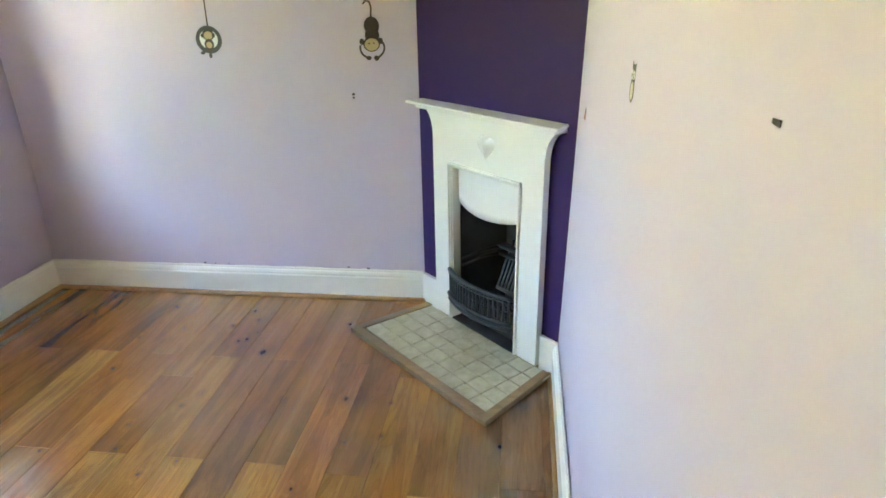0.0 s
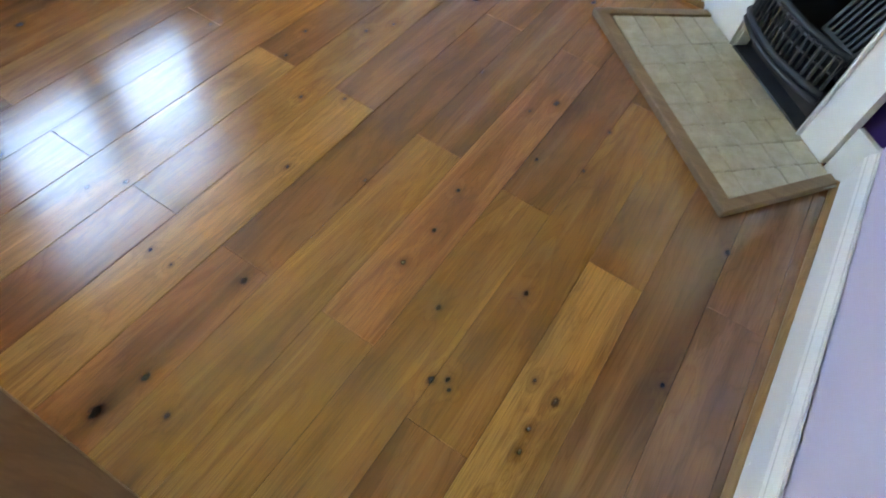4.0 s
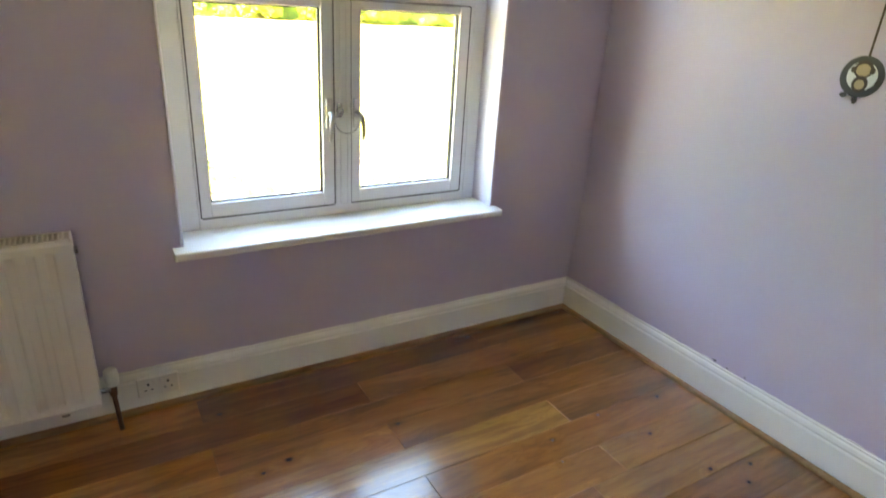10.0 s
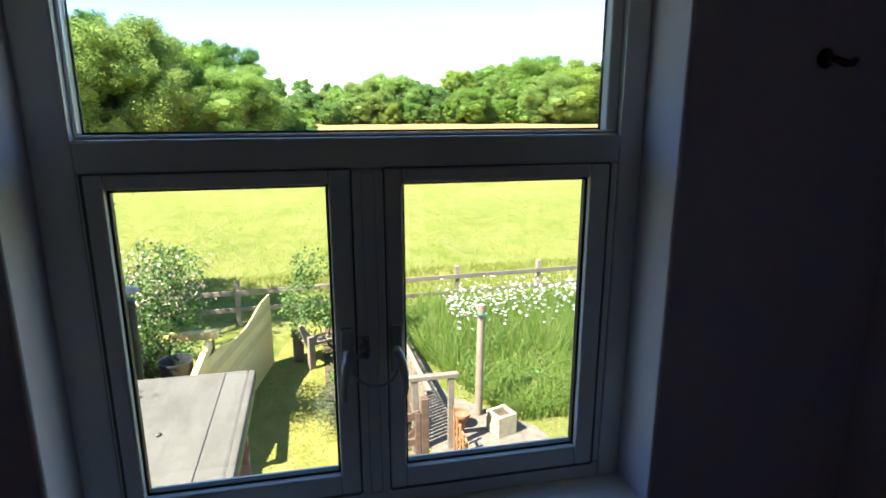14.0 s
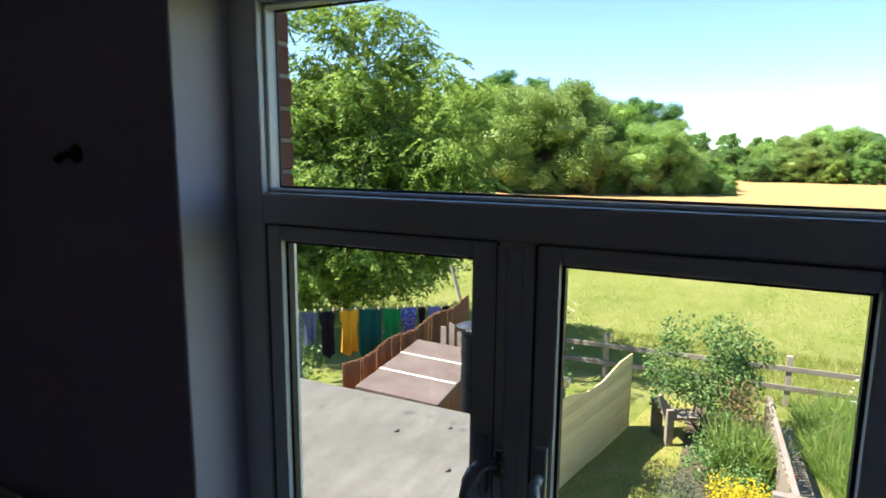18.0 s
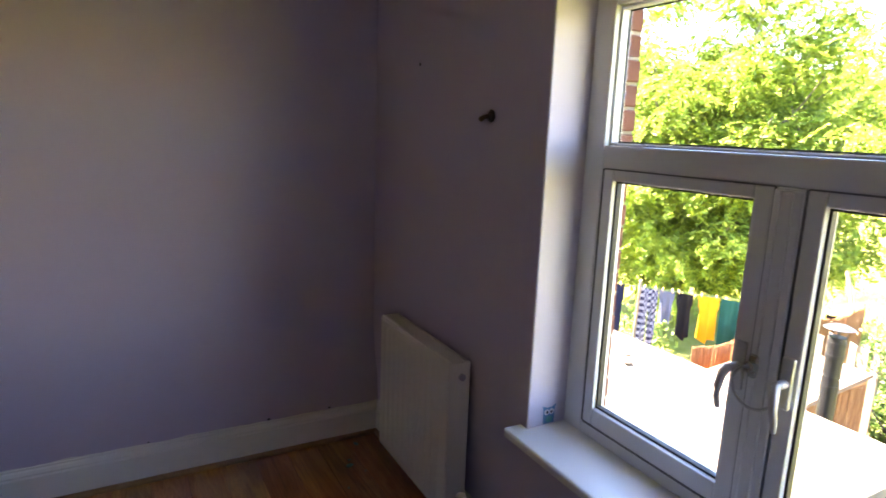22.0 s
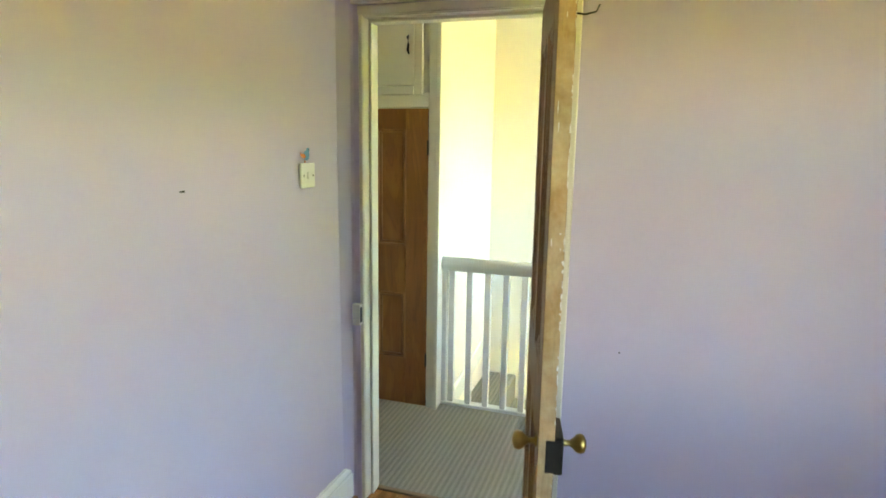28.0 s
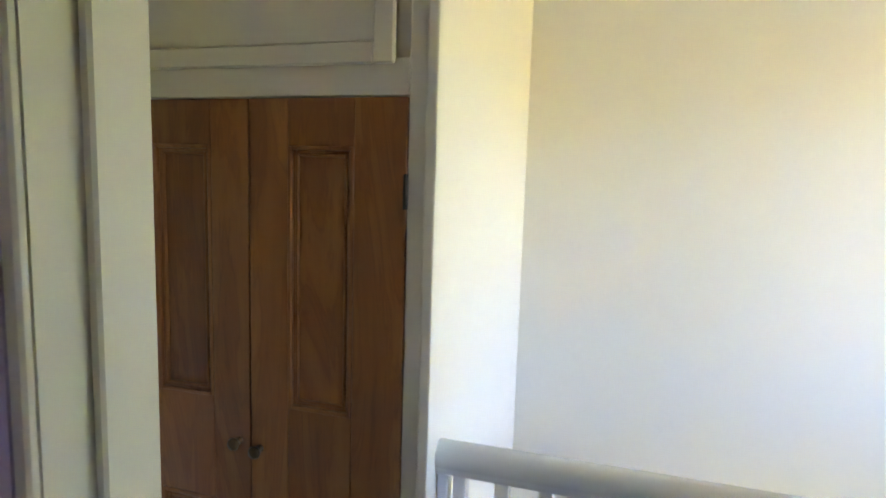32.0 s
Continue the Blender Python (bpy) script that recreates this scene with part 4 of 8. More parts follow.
# ---- radiator ----
def radiator():
    y0, y1, z0, z1, xf, xb = 0.034, 0.665, 0.111, 0.730, -2.510, -2.612
    top = thing("radiator", (-2.56, 0.35, 0), "white enamelled panel radiator under the window wall", "radiator")
    # pressed front panel with vertical flutes
    for name, xo, lab in (("front_panel", xf, "fluted white front panel"), ("rear_panel", xb + 0.03, "")):
        bm = bmesh.new()
        n = 76
        pitch = 0.0333 * 1.55
        def wave(y):
            if y < y0 + 0.035 or y > y1 - 0.035:
                return 0.0
            u = ((y - y0) / pitch) % 1.0
            return -0.0032 * max(0.0, min(1.0, (math.cos(u * math.tau) + 0.35) * 1.3))
        lo, hi = z0 + 0.045, z1 - 0.045
        cols = []
        for k in range(n * 2 + 1):
            y = y0 + (y1 - y0) * k / (n * 2)
            w = wave(y)
            cols.append([bm.verts.new((xo + d, y, z)) for z, d in ((z0, -0.004), (z0 + 0.012, 0), (lo - 0.012, 0), (lo, w), (hi, w), (hi + 0.012, 0), (z1 - 0.012, 0), (z1, -0.004))])
        for a, b in zip(cols, cols[1:]):
            for j in range(7):
                bm.faces.new((a[j], b[j], b[j + 1], a[j + 1]))
        made = bmesh.ops.extrude_face_region(bm, geom=list(bm.faces))
        bmesh.ops.translate(bm, vec=(-0.012, 0, 0), verts=[v for v in made["geom"] if isinstance(v, bmesh.types.BMVert)])
        bmesh.ops.recalc_face_normals(bm, faces=bm.faces)
        part(name, bm, RADIATOR_WHITE, top, lab, smooth=False)
    for y in (y0 - 0.002, y1 - 0.006):
        bm = boxes(((xb + 0.012, y, z0 + 0.01), (xf - 0.002, y + 0.008, z1 + 0.006)), bevel=0.003)
        part("end_panel", bm, RADIATOR_WHITE, top, "white end cover")
    grille = boxes(((xb + 0.02, y0 + 0.006, z1 - 0.002), (xb + 0.030, y1 - 0.006, z1 + 0.006)), ((xf - 0.014, y0 + 0.006, z1 - 0.002), (xf - 0.003, y1 - 0.006, z1 + 0.006)))
    g = part("grille", grille, RADIATOR_WHITE, top, "slotted white top grille")
    bm = bmesh.new()
    box(bm, (xb + 0.031, -0.0022, -0.003), (xf - 0.015, 0.0022, 0.003), 0)
    me = bpy.data.meshes.new("slat")
    bm.to_mesh(me)
    bm.free()
    me.materials.append(RADIATOR_WHITE)
    for k in range(44):
        ob = piece("slat", me, g)
        ob.matrix_basis = Matrix.Translation((0, y0 + 0.02 + k * (y1 - y0 - 0.04) / 43, z1 + 0.002))
    bm = bmesh.new()
    rod(bm, (-2.562, y1, z1 - 0.05), (-2.562, y1 + 0.012, z1 - 0.05), 0.014, seg=6)
    part("bleed_plug", bm, CHROME, top, "chrome bleed plug")
    for y in (y0 + 0.11, y1 - 0.11):
        bm = boxes(((WEST + 0.0205, y - 0.015, z0 + 0.03), (xb + 0.03, y + 0.015, z1 - 0.08)), bevel=0.002)
        part("bracket", bm, RADIATOR_WHITE, top)
        bm = boxes(((xb + 0.02, y - 0.012, z0 - 0.022), (xf - 0.02, y + 0.012, z0 + 0.005)), bevel=0.003)
        part("foot_lug", bm, plain("grey_lug", (0.32, 0.30, 0.28), 0.6), top)
    # thermostatic valve and its tail of pipe
    bm = bmesh.new()
    rod(bm, (-2.56, y1 - 0.01, 0.142), (-2.56, 0.705, 0.142), 0.009)
    rod(bm, (-2.56, 0.705, 0.118), (-2.56, 0.705, 0.160), 0.014)
    body = part("valve_body", bm, CHROME, top, "chrome valve body")
    bm = bmesh.new()
    lathe(bm, [(0.018, 0.158), (0.0225, 0.163), (0.024, 0.19), (0.023, 0.215), (0.019, 0.222), (0.010, 0.224)], 16, Matrix.Translation((-2.56, 0.705, 0)))
    part("valve_head", bm, PLASTIC, body, "white thermostatic valve head", smooth=True)
    bm = bmesh.new()
    tube(bm, [(-2.56, 0.705, 0.12), (-2.558, 0.708, 0.06), (-2.556, 0.712, FLOOR)], 0.0085, 10)
    part("pipe", bm, COPPER, top, "dull copper pipe tail", smooth=True)


radiator()


def socket(at, name_label, boxed=0.0):
    """A double socket outlet; x along the wall, y out of it."""
    top = thing("socket", at, name_label, "socket")
    bm = bmesh.new()
    box(bm, (-0.073, 0, 0), (0.073, 0.012, 0.083), 0.004)
    part("plate", bm, PLASTIC, top).matrix_parent_inverse = Matrix()
    if boxed:
        bm = boxes(((-0.072, -boxed, 0.001), (0.072, 0.001, 0.082)), bevel=0.003)
        part("back_box", bm, PLASTIC, top, "white surface-mounted back box").matrix_parent_inverse = Matrix()
    for s in (-1, 1):
        bm = boxes(((s * 0.034 - 0.004, 0.0115, 0.048), (s * 0.034 + 0.004, 0.0128, 0.058)), ((s * 0.034 - 0.015, 0.0115, 0.026), (s * 0.034 - 0.008, 0.0128, 0.031)), ((s * 0.034 + 0.008, 0.0115, 0.026), (s * 0.034 + 0.015, 0.0128, 0.031)))
        part("pin_hole", bm, GASKET, top).matrix_parent_inverse = Matrix()
        bm = boxes(((s * 0.012 - 0.006, 0.0115, 0.055), (s * 0.012 + 0.006, 0.016, 0.073)), bevel=0.002)
        part("rocker", bm, PLASTIC, top).matrix_parent_inverse = Matrix()
    return top


socket(pose(WEST + 0.0205, 0.852, 0.030, 0, 0, -90), "white double socket set into the skirting")
socket(pose(east_at(0.69) - 0.0445, 0.69, 0.016, 0, 0, 89.2), "white double socket boxed out from the skirting", 0.026)


# ---- wooden curtain tie hooks ----
HOOK_WOOD = timber("dark_hook_wood", ((0.06, 0.022, 0.012), (0.085, 0.034, 0.018), (0.12, 0.05, 0.025)), "x", 0.35, 9.0, 0.0)


def tie_hook(at):
    top = thing("curtain_hook", at, "dark turned wooden curtain tieback hook", "hook", "curtain tiebacks")
    wood = HOOK_WOOD
    bm = bmesh.new()
    lathe(bm, [(0.006, 0.0), (0.020, 0.001), (0.022, 0.005), (0.015, 0.010), (0.010, 0.014)], 18, pose(0, 0, 0, 0, 90, 0))
    part("rose", bm, wood, top, smooth=True).matrix_parent_inverse = Matrix()
    bm = bmesh.new()
    tube(bm, [(0.012, 0, 0), (0.034, 0.002, -0.004), (0.050, 0.008, -0.012), (0.056, 0.020, -0.012), (0.052, 0.032, -0.004)], 0.008, 10, [0.008, 0.008, 0.009, 0.009, 0.007])
    part("arm", bm, wood, top, "curved wooden arm", smooth=True).matrix_parent_inverse = Matrix()


tie_hook(pose(PLASTER, 0.690, 1.617, 0, 0, 0))
tie_hook(pose(PLASTER, 2.655, 1.703, 0, 0, 0))


# ---- light switch and wall stickers ----
SWITCH_X = east_at(-0.040, 1.36)


def light_switch():
    top = thing("light_switch", (SWITCH_X, -0.040, 1.404), "white single light switch plate on the lilac wall", "light switch")
    bm = boxes(((SWITCH_X - 0.010, -0.047, -0.0445 + 1.404), (SWITCH_X, 0.047, 0.0445 + 1.404)), bevel=0.003)
    bmesh.ops.translate(bm, vec=(0, -0.040, 0), verts=bm.verts)
    part("plate", bm, PLASTIC, top)
    bm = boxes(((SWITCH_X - 0.015, -0.040 - 0.009, 1.392), (SWITCH_X - 0.009, -0.040 + 0.009, 1.418)), bevel=0.002)
    part("rocker", bm, PLASTIC, top)
    for s in (-1, 1):
        bm = bmesh.new()
        rod(bm, (SWITCH_X - 0.0112, -0.040 + s * 0.031, 1.404), (SWITCH_X - 0.0095, -0.040 + s * 0.031, 1.404), 0.004)
        part("screw", bm, CHROME, top, "small steel screw")


light_switch()
INK_BROWN = plain("brown_sticker_ink", (0.055, 0.028, 0.018), 0.55)
INK_TAN = plain("tan_sticker_ink", (0.52, 0.38, 0.22), 0.55)
INK_CREAM = plain("cream_sticker_ink", (0.62, 0.55, 0.40), 0.55)
INK_GREY = plain("grey_sticker_ink", (0.045, 0.042, 0.045), 0.55)
INK_BLUE = plain("blue_sticker_ink", (0.10, 0.30, 0.50), 0.55)
INK_ORANGE = plain("orange_sticker_ink", (0.62, 0.18, 0.05), 0.55)
INK_WHITE = plain("white_sticker_ink", (0.78, 0.78, 0.78), 0.55)


def decal(name, label, m, shapes):
    """A thin wall sticker of discs, rings, bars and outlines; x across, z up, y out of the wall."""
    top = thing(name, m, label, "wall sticker")
    for k, (kind, mat_, *a) in enumerate(shapes):
        bm = bmesh.new()
        y0, y1 = 0.0004 + 0.0005 * k, 0.0009 + 0.0005 * k
        if kind == "disc":
            cx, cz, rx, rz = a
            prism(bm, [(cx + rx * math.cos(i * math.tau / 24), cz + rz * math.sin(i * math.tau / 24)) for i in range(24)], 0, 1)
        elif kind == "shape":
            prism(bm, a[0], 0, 1)
        elif kind == "line":
            pts, w = a
            for (x0, z0), (x1, z1) in zip(pts, pts[1:]):
                d = Vector((x1 - x0, z1 - z0)).normalized()
                n_ = Vector((-d.y, d.x)) * w
                prism(bm, [(x0 - n_.x - d.x * w * 0.5, z0 - n_.y - d.y * w * 0.5), (x1 - n_.x + d.x * w * 0.5, z1 - n_.y + d.y * w * 0.5),
                           (x1 + n_.x + d.x * w * 0.5, z1 + n_.y + d.y * w * 0.5), (x0 + n_.x - d.x * w * 0.5, z0 + n_.y - d.y * w * 0.5)], 0, 1)
        for v in bm.verts:
            v.co = Vector((v.co.x, y0 + (y1 - y0) * v.co.z, v.co.y))
        bmesh.ops.recalc_face_normals(bm, faces=bm.faces)
        part("patch", bm, mat_, top).matrix_parent_inverse = Matrix()
    return top


def arc(cx, cz, rx, rz, a0, a1, n=12):
    return [(cx + rx * math.cos(radians(a0 + (a1 - a0) * k / n)), cz + rz * math.sin(radians(a0 + (a1 - a0) * k / n))) for k in range(n + 1)]


ON_NORTH = lambda x, z, tilt=0: pose(x, NORTH, z) @ pose(0, 0, 0, 0, 0, 180) @ pose(0, 0, 0, 0, tilt, 0)
ON_EAST = lambda y, z, tilt=0: pose(east_at(y, z) - 0.0015, y, z) @ pose(0, 0, 0, 0, 0, 89.19) @ pose(0, 0, 0, 1.03 * min(1.0, (y - SOUTH) / 1.3), 0, 0) @ pose(0, 0, 0, 0, tilt, 0)
decal("ring_sticker", "dark round cartoon animal swing sticker on a cord", ON_NORTH(-1.490, 1.332),
      [("line", INK_BROWN, [(-0.004, 0.06), (-0.014, 0.70)], 0.0035), ("disc", INK_GREY, 0, 0, 0.066, 0.064), ("disc", INK_WHITE, 0, 0.002, 0.046, 0.044),
       ("disc", INK_BROWN, 0.0, 0.022, 0.030, 0.026), ("disc", INK_TAN, 0.0, 0.020, 0.022, 0.019), ("disc", INK_BROWN, 0.0, -0.022, 0.024, 0.026),
       ("disc", INK_TAN, 0.0, -0.024, 0.015, 0.015), ("disc", INK_BROWN, -0.028, 0.02, 0.008, 0.010), ("disc", INK_BROWN, 0.028, 0.02, 0.008, 0.010),
       ("disc", INK_GREY, 0.038, -0.060, 0.012, 0.008), ("disc", INK_GREY, 0.0, -0.072, 0.008, 0.012)])
decal("hanging_sticker", "brown cartoon animal sticker hanging by its tail", ON_NORTH(-0.690, 1.322, 6),
      [("line", INK_BROWN, [(-0.012, 0.085), (-0.022, 0.14), (-0.018, 0.165), (0.0, 0.172), (0.012, 0.16)], 0.004), ("disc", INK_BROWN, -0.012, 0.062, 0.036, 0.040), ("disc", INK_BROWN, -0.008, 0.020, 0.034, 0.034),
       ("line", INK_BROWN, arc(0.0, -0.035, 0.058, 0.048, 20, -70), 0.0045), ("line", INK_BROWN, arc(0.0, -0.035, 0.058, 0.048, 160, 250), 0.0045),
       ("disc", INK_BROWN, 0.0, -0.018, 0.040, 0.034), ("disc", INK_TAN, 0.0, -0.020, 0.034, 0.028), ("disc", INK_BROWN, 0.044, -0.002, 0.012, 0.014), ("disc", INK_BROWN, -0.044, -0.008, 0.012, 0.014),
       ("disc", INK_BROWN, 0.012, -0.014, 0.004, 0.004), ("disc", INK_BROWN, -0.012, -0.014, 0.004, 0.004), ("disc", INK_BROWN, 0.022, -0.078, 0.013, 0.010), ("disc", INK_BROWN, -0.014, -0.082, 0.012, 0.012)])
decal("vine_sticker", "thin brown branch line with blue bird sticker", ON_NORTH(-1.172, 1.535),
      [("disc", INK_BLUE, 0, 0, 0.045, 0.030), ("disc", INK_GREY, 0.03, 0.012, 0.022, 0.02), ("line", INK_BROWN, [(-0.40, 0.02), (-0.46, 0.0), (-0.54, 0.012), (-0.62, 0.03)], 0.004)])
decal("owl_sticker", "grey owl sticker with a cream belly", ON_EAST(1.320, 1.324) @ Matrix.Diagonal((0.80, 0.55, 0.60, 1)),
      [("shape", INK_GREY, [(-0.026, 0.0), (-0.024, 0.048), (-0.030, 0.066), (-0.012, 0.056), (0.012, 0.056), (0.030, 0.066), (0.024, 0.048), (0.026, 0.0)]),
       ("disc", INK_GREY, 0, -0.030, 0.030, 0.042), ("disc", INK_CREAM, 0, -0.032, 0.019, 0.031), ("disc", INK_WHITE, -0.012, 0.022, 0.012, 0.016),
       ("disc", INK_WHITE, 0.012, 0.022, 0.012, 0.016), ("disc", INK_GREY, -0.011, 0.020, 0.005, 0.009), ("disc", INK_GREY, 0.011, 0.020, 0.005, 0.009)])
decal("bird_sticker", "small brown bird sticker near the chimney breast", ON_EAST(2.020, 1.130),
      [("disc", INK_ORANGE, 0, 0, 0.020, 0.016), ("disc", INK_BROWN, -0.006, 0.016, 0.010, 0.012), ("disc", INK_GREY, 0.014, -0.008, 0.010, 0.008)])
decal("bird_sticker", "blue and orange bird sticker standing on the switch", ON_EAST(-0.036, 1.4755) @ Matrix.Scale(0.82, 4),
      [("line", INK_ORANGE, [(0.004, -0.020), (0.004, -0.034)], 0.004), ("disc", INK_BLUE, -0.008, 0.0, 0.024, 0.022), ("disc", INK_BLUE, -0.020, 0.022, 0.013, 0.012),
       ("shape", INK_ORANGE, [(-0.004, -0.006), (0.010, 0.008), (0.030, 0.006), (0.042, 0.014), (0.040, 0.000), (0.026, -0.010), (0.010, -0.014)]), ("disc", INK_GREY, -0.022, 0.024, 0.0035, 0.0035)])
decal("strip_sticker", "small grey strip stuck on the wall", ON_EAST(0.542, 1.385), [("shape", INK_GREY, [(-0.010, -0.003), (0.009, -0.0025), (0.009, 0.0025), (-0.010, 0.003)])])
decal("owl_sticker", "blue owl sticker on the window reveal", pose(-2.705, WIN_Y0 + 0.0125, 0.654) @ pose(0, 0, 0, 0, 0, 0) ,
      [("shape", INK_BLUE, [(-0.022, -0.03), (-0.024, 0.02), (-0.028, 0.034), (-0.010, 0.026), (0.010, 0.026), (0.028, 0.034), (0.024, 0.02), (0.022, -0.03)]), ("disc", INK_WHITE, -0.010, 0.010, 0.010, 0.010),
       ("disc", INK_WHITE, 0.010, 0.010, 0.010, 0.010), ("disc", INK_GREY, -0.009, 0.010, 0.004, 0.005), ("disc", INK_GREY, 0.009, 0.010, 0.004, 0.005), ("disc", plain("teal_sticker_ink", (0.10, 0.42, 0.38), 0.5), 0, -0.014, 0.013, 0.012)])


def nail(at, label="small dark screw standing in the wall", s=1.0):
    bm = bmesh.new()
    lathe(bm, [(0.002 * s, 0.0), (0.004 * s, 0.002), (0.0055 * s, 0.004), (0.005 * s, 0.006), (0.002 * s, 0.007)], 10)
    ob = link_mesh("wall_screw", bm, LOCK_IRON, True)
    ob.matrix_basis = at
    return tagged(ob, label, "screw", "screws left in the walls")


DUST = plain("green_crumb", (0.10, 0.22, 0.12), 0.8, vary=0.4, scale=80)


def crumb(x, y, s, seed):
    """A torn scrap lying on the boards."""
    rng = random.Random(seed)
    bm = bmesh.new()
    ring = [bm.verts.new((s * rng.uniform(0.5, 1.2) * math.cos(i * math.tau / 8), 0.55 * s * rng.uniform(0.5, 1.2) * math.sin(i * math.tau / 8), 0.001 + rng.uniform(0, 0.004))) for i in range(8)]
    bm.faces.new(ring)
    made = bmesh.ops.extrude_face_region(bm, geom=list(bm.faces))
    bmesh.ops.translate(bm, vec=(0, 0, 0.002), verts=[v for v in made["geom"] if isinstance(v, bmesh.types.BMVert)])
    bmesh.ops.recalc_face_normals(bm, faces=bm.faces)
    ob = link_mesh("floor_scrap", bm, DUST)
    ob.matrix_basis = Matrix.Translation((x, y, FLOOR + 0.0006)) @ pose(0, 0, 0, 0, 0, rng.uniform(0, 180))
    tagged(ob, "small pale green scrap lying on the floorboards", "scrap", "scraps by the radiator")


for k, (x, y, s) in enumerate(((-2.397, -0.054, 0.026), (-2.494, -0.23, 0.020), (-2.41, -0.10, 0.009), (-2.33, 0.12, 0.010), (-2.45, 0.02, 0.008))):
    crumb(x, y, s, 60 + k)


def paint_chip(at, s, seed):
    rng = random.Random(seed)
    bm = bmesh.new()
    ring = [bm.verts.new((s * rng.uniform(0.6, 1.2) * math.cos(i * math.tau / 9), 0.6 * s * rng.uniform(0.6, 1.2) * math.sin(i * math.tau / 9), 0.0005)) for i in range(9)]
    bm.faces.new(ring)
    made = bmesh.ops.extrude_face_region(bm, geom=list(bm.faces))
    bmesh.ops.translate(bm, vec=(0, 0, 0.0007), verts=[v for v in made["geom"] if isinstance(v, bmesh.types.BMVert)])
    bmesh.ops.recalc_face_normals(bm, faces=bm.faces)
    ob = link_mesh("paint_chip", bm, INK_GREY)
    ob.matrix_basis = at
    tagged(ob, "small dark chip in the painted wall edge", "paint chip", "chips in the paint")


for k, (x, s) in enumerate(((-0.891, 0.008), (-0.782, 0.010), (-1.72, 0.009), (-1.66, 0.005), (-1.58, 0.004), (-0.95, 0.004))):
    paint_chip(pose(x, NORTH - 0.0012, SK + 0.012 - 0.004 * (k % 2), 90, 0, 0), s, 80 + k)
for k, (x, s) in enumerate(((-2.08, 0.009), (-2.385, 0.008), (-1.55, 0.004))):
    paint_chip(pose(x, SOUTH + 0.0012, SK + 0.010, -90, 0, 0), s, 90 + k)
nail(pose(-0.793, NORTH, 1.075, 90, 0, 0), s=1.3)
nail(pose(-0.793, NORTH, 1.058, 90, 0, 0), s=1.1)
nail(pose(PLASTER, 0.135, 1.825, 0, 90, 0), s=1.0)
nail(pose(-0.935, SOUTH, 0.78, -90, 0, 0), s=0.6)


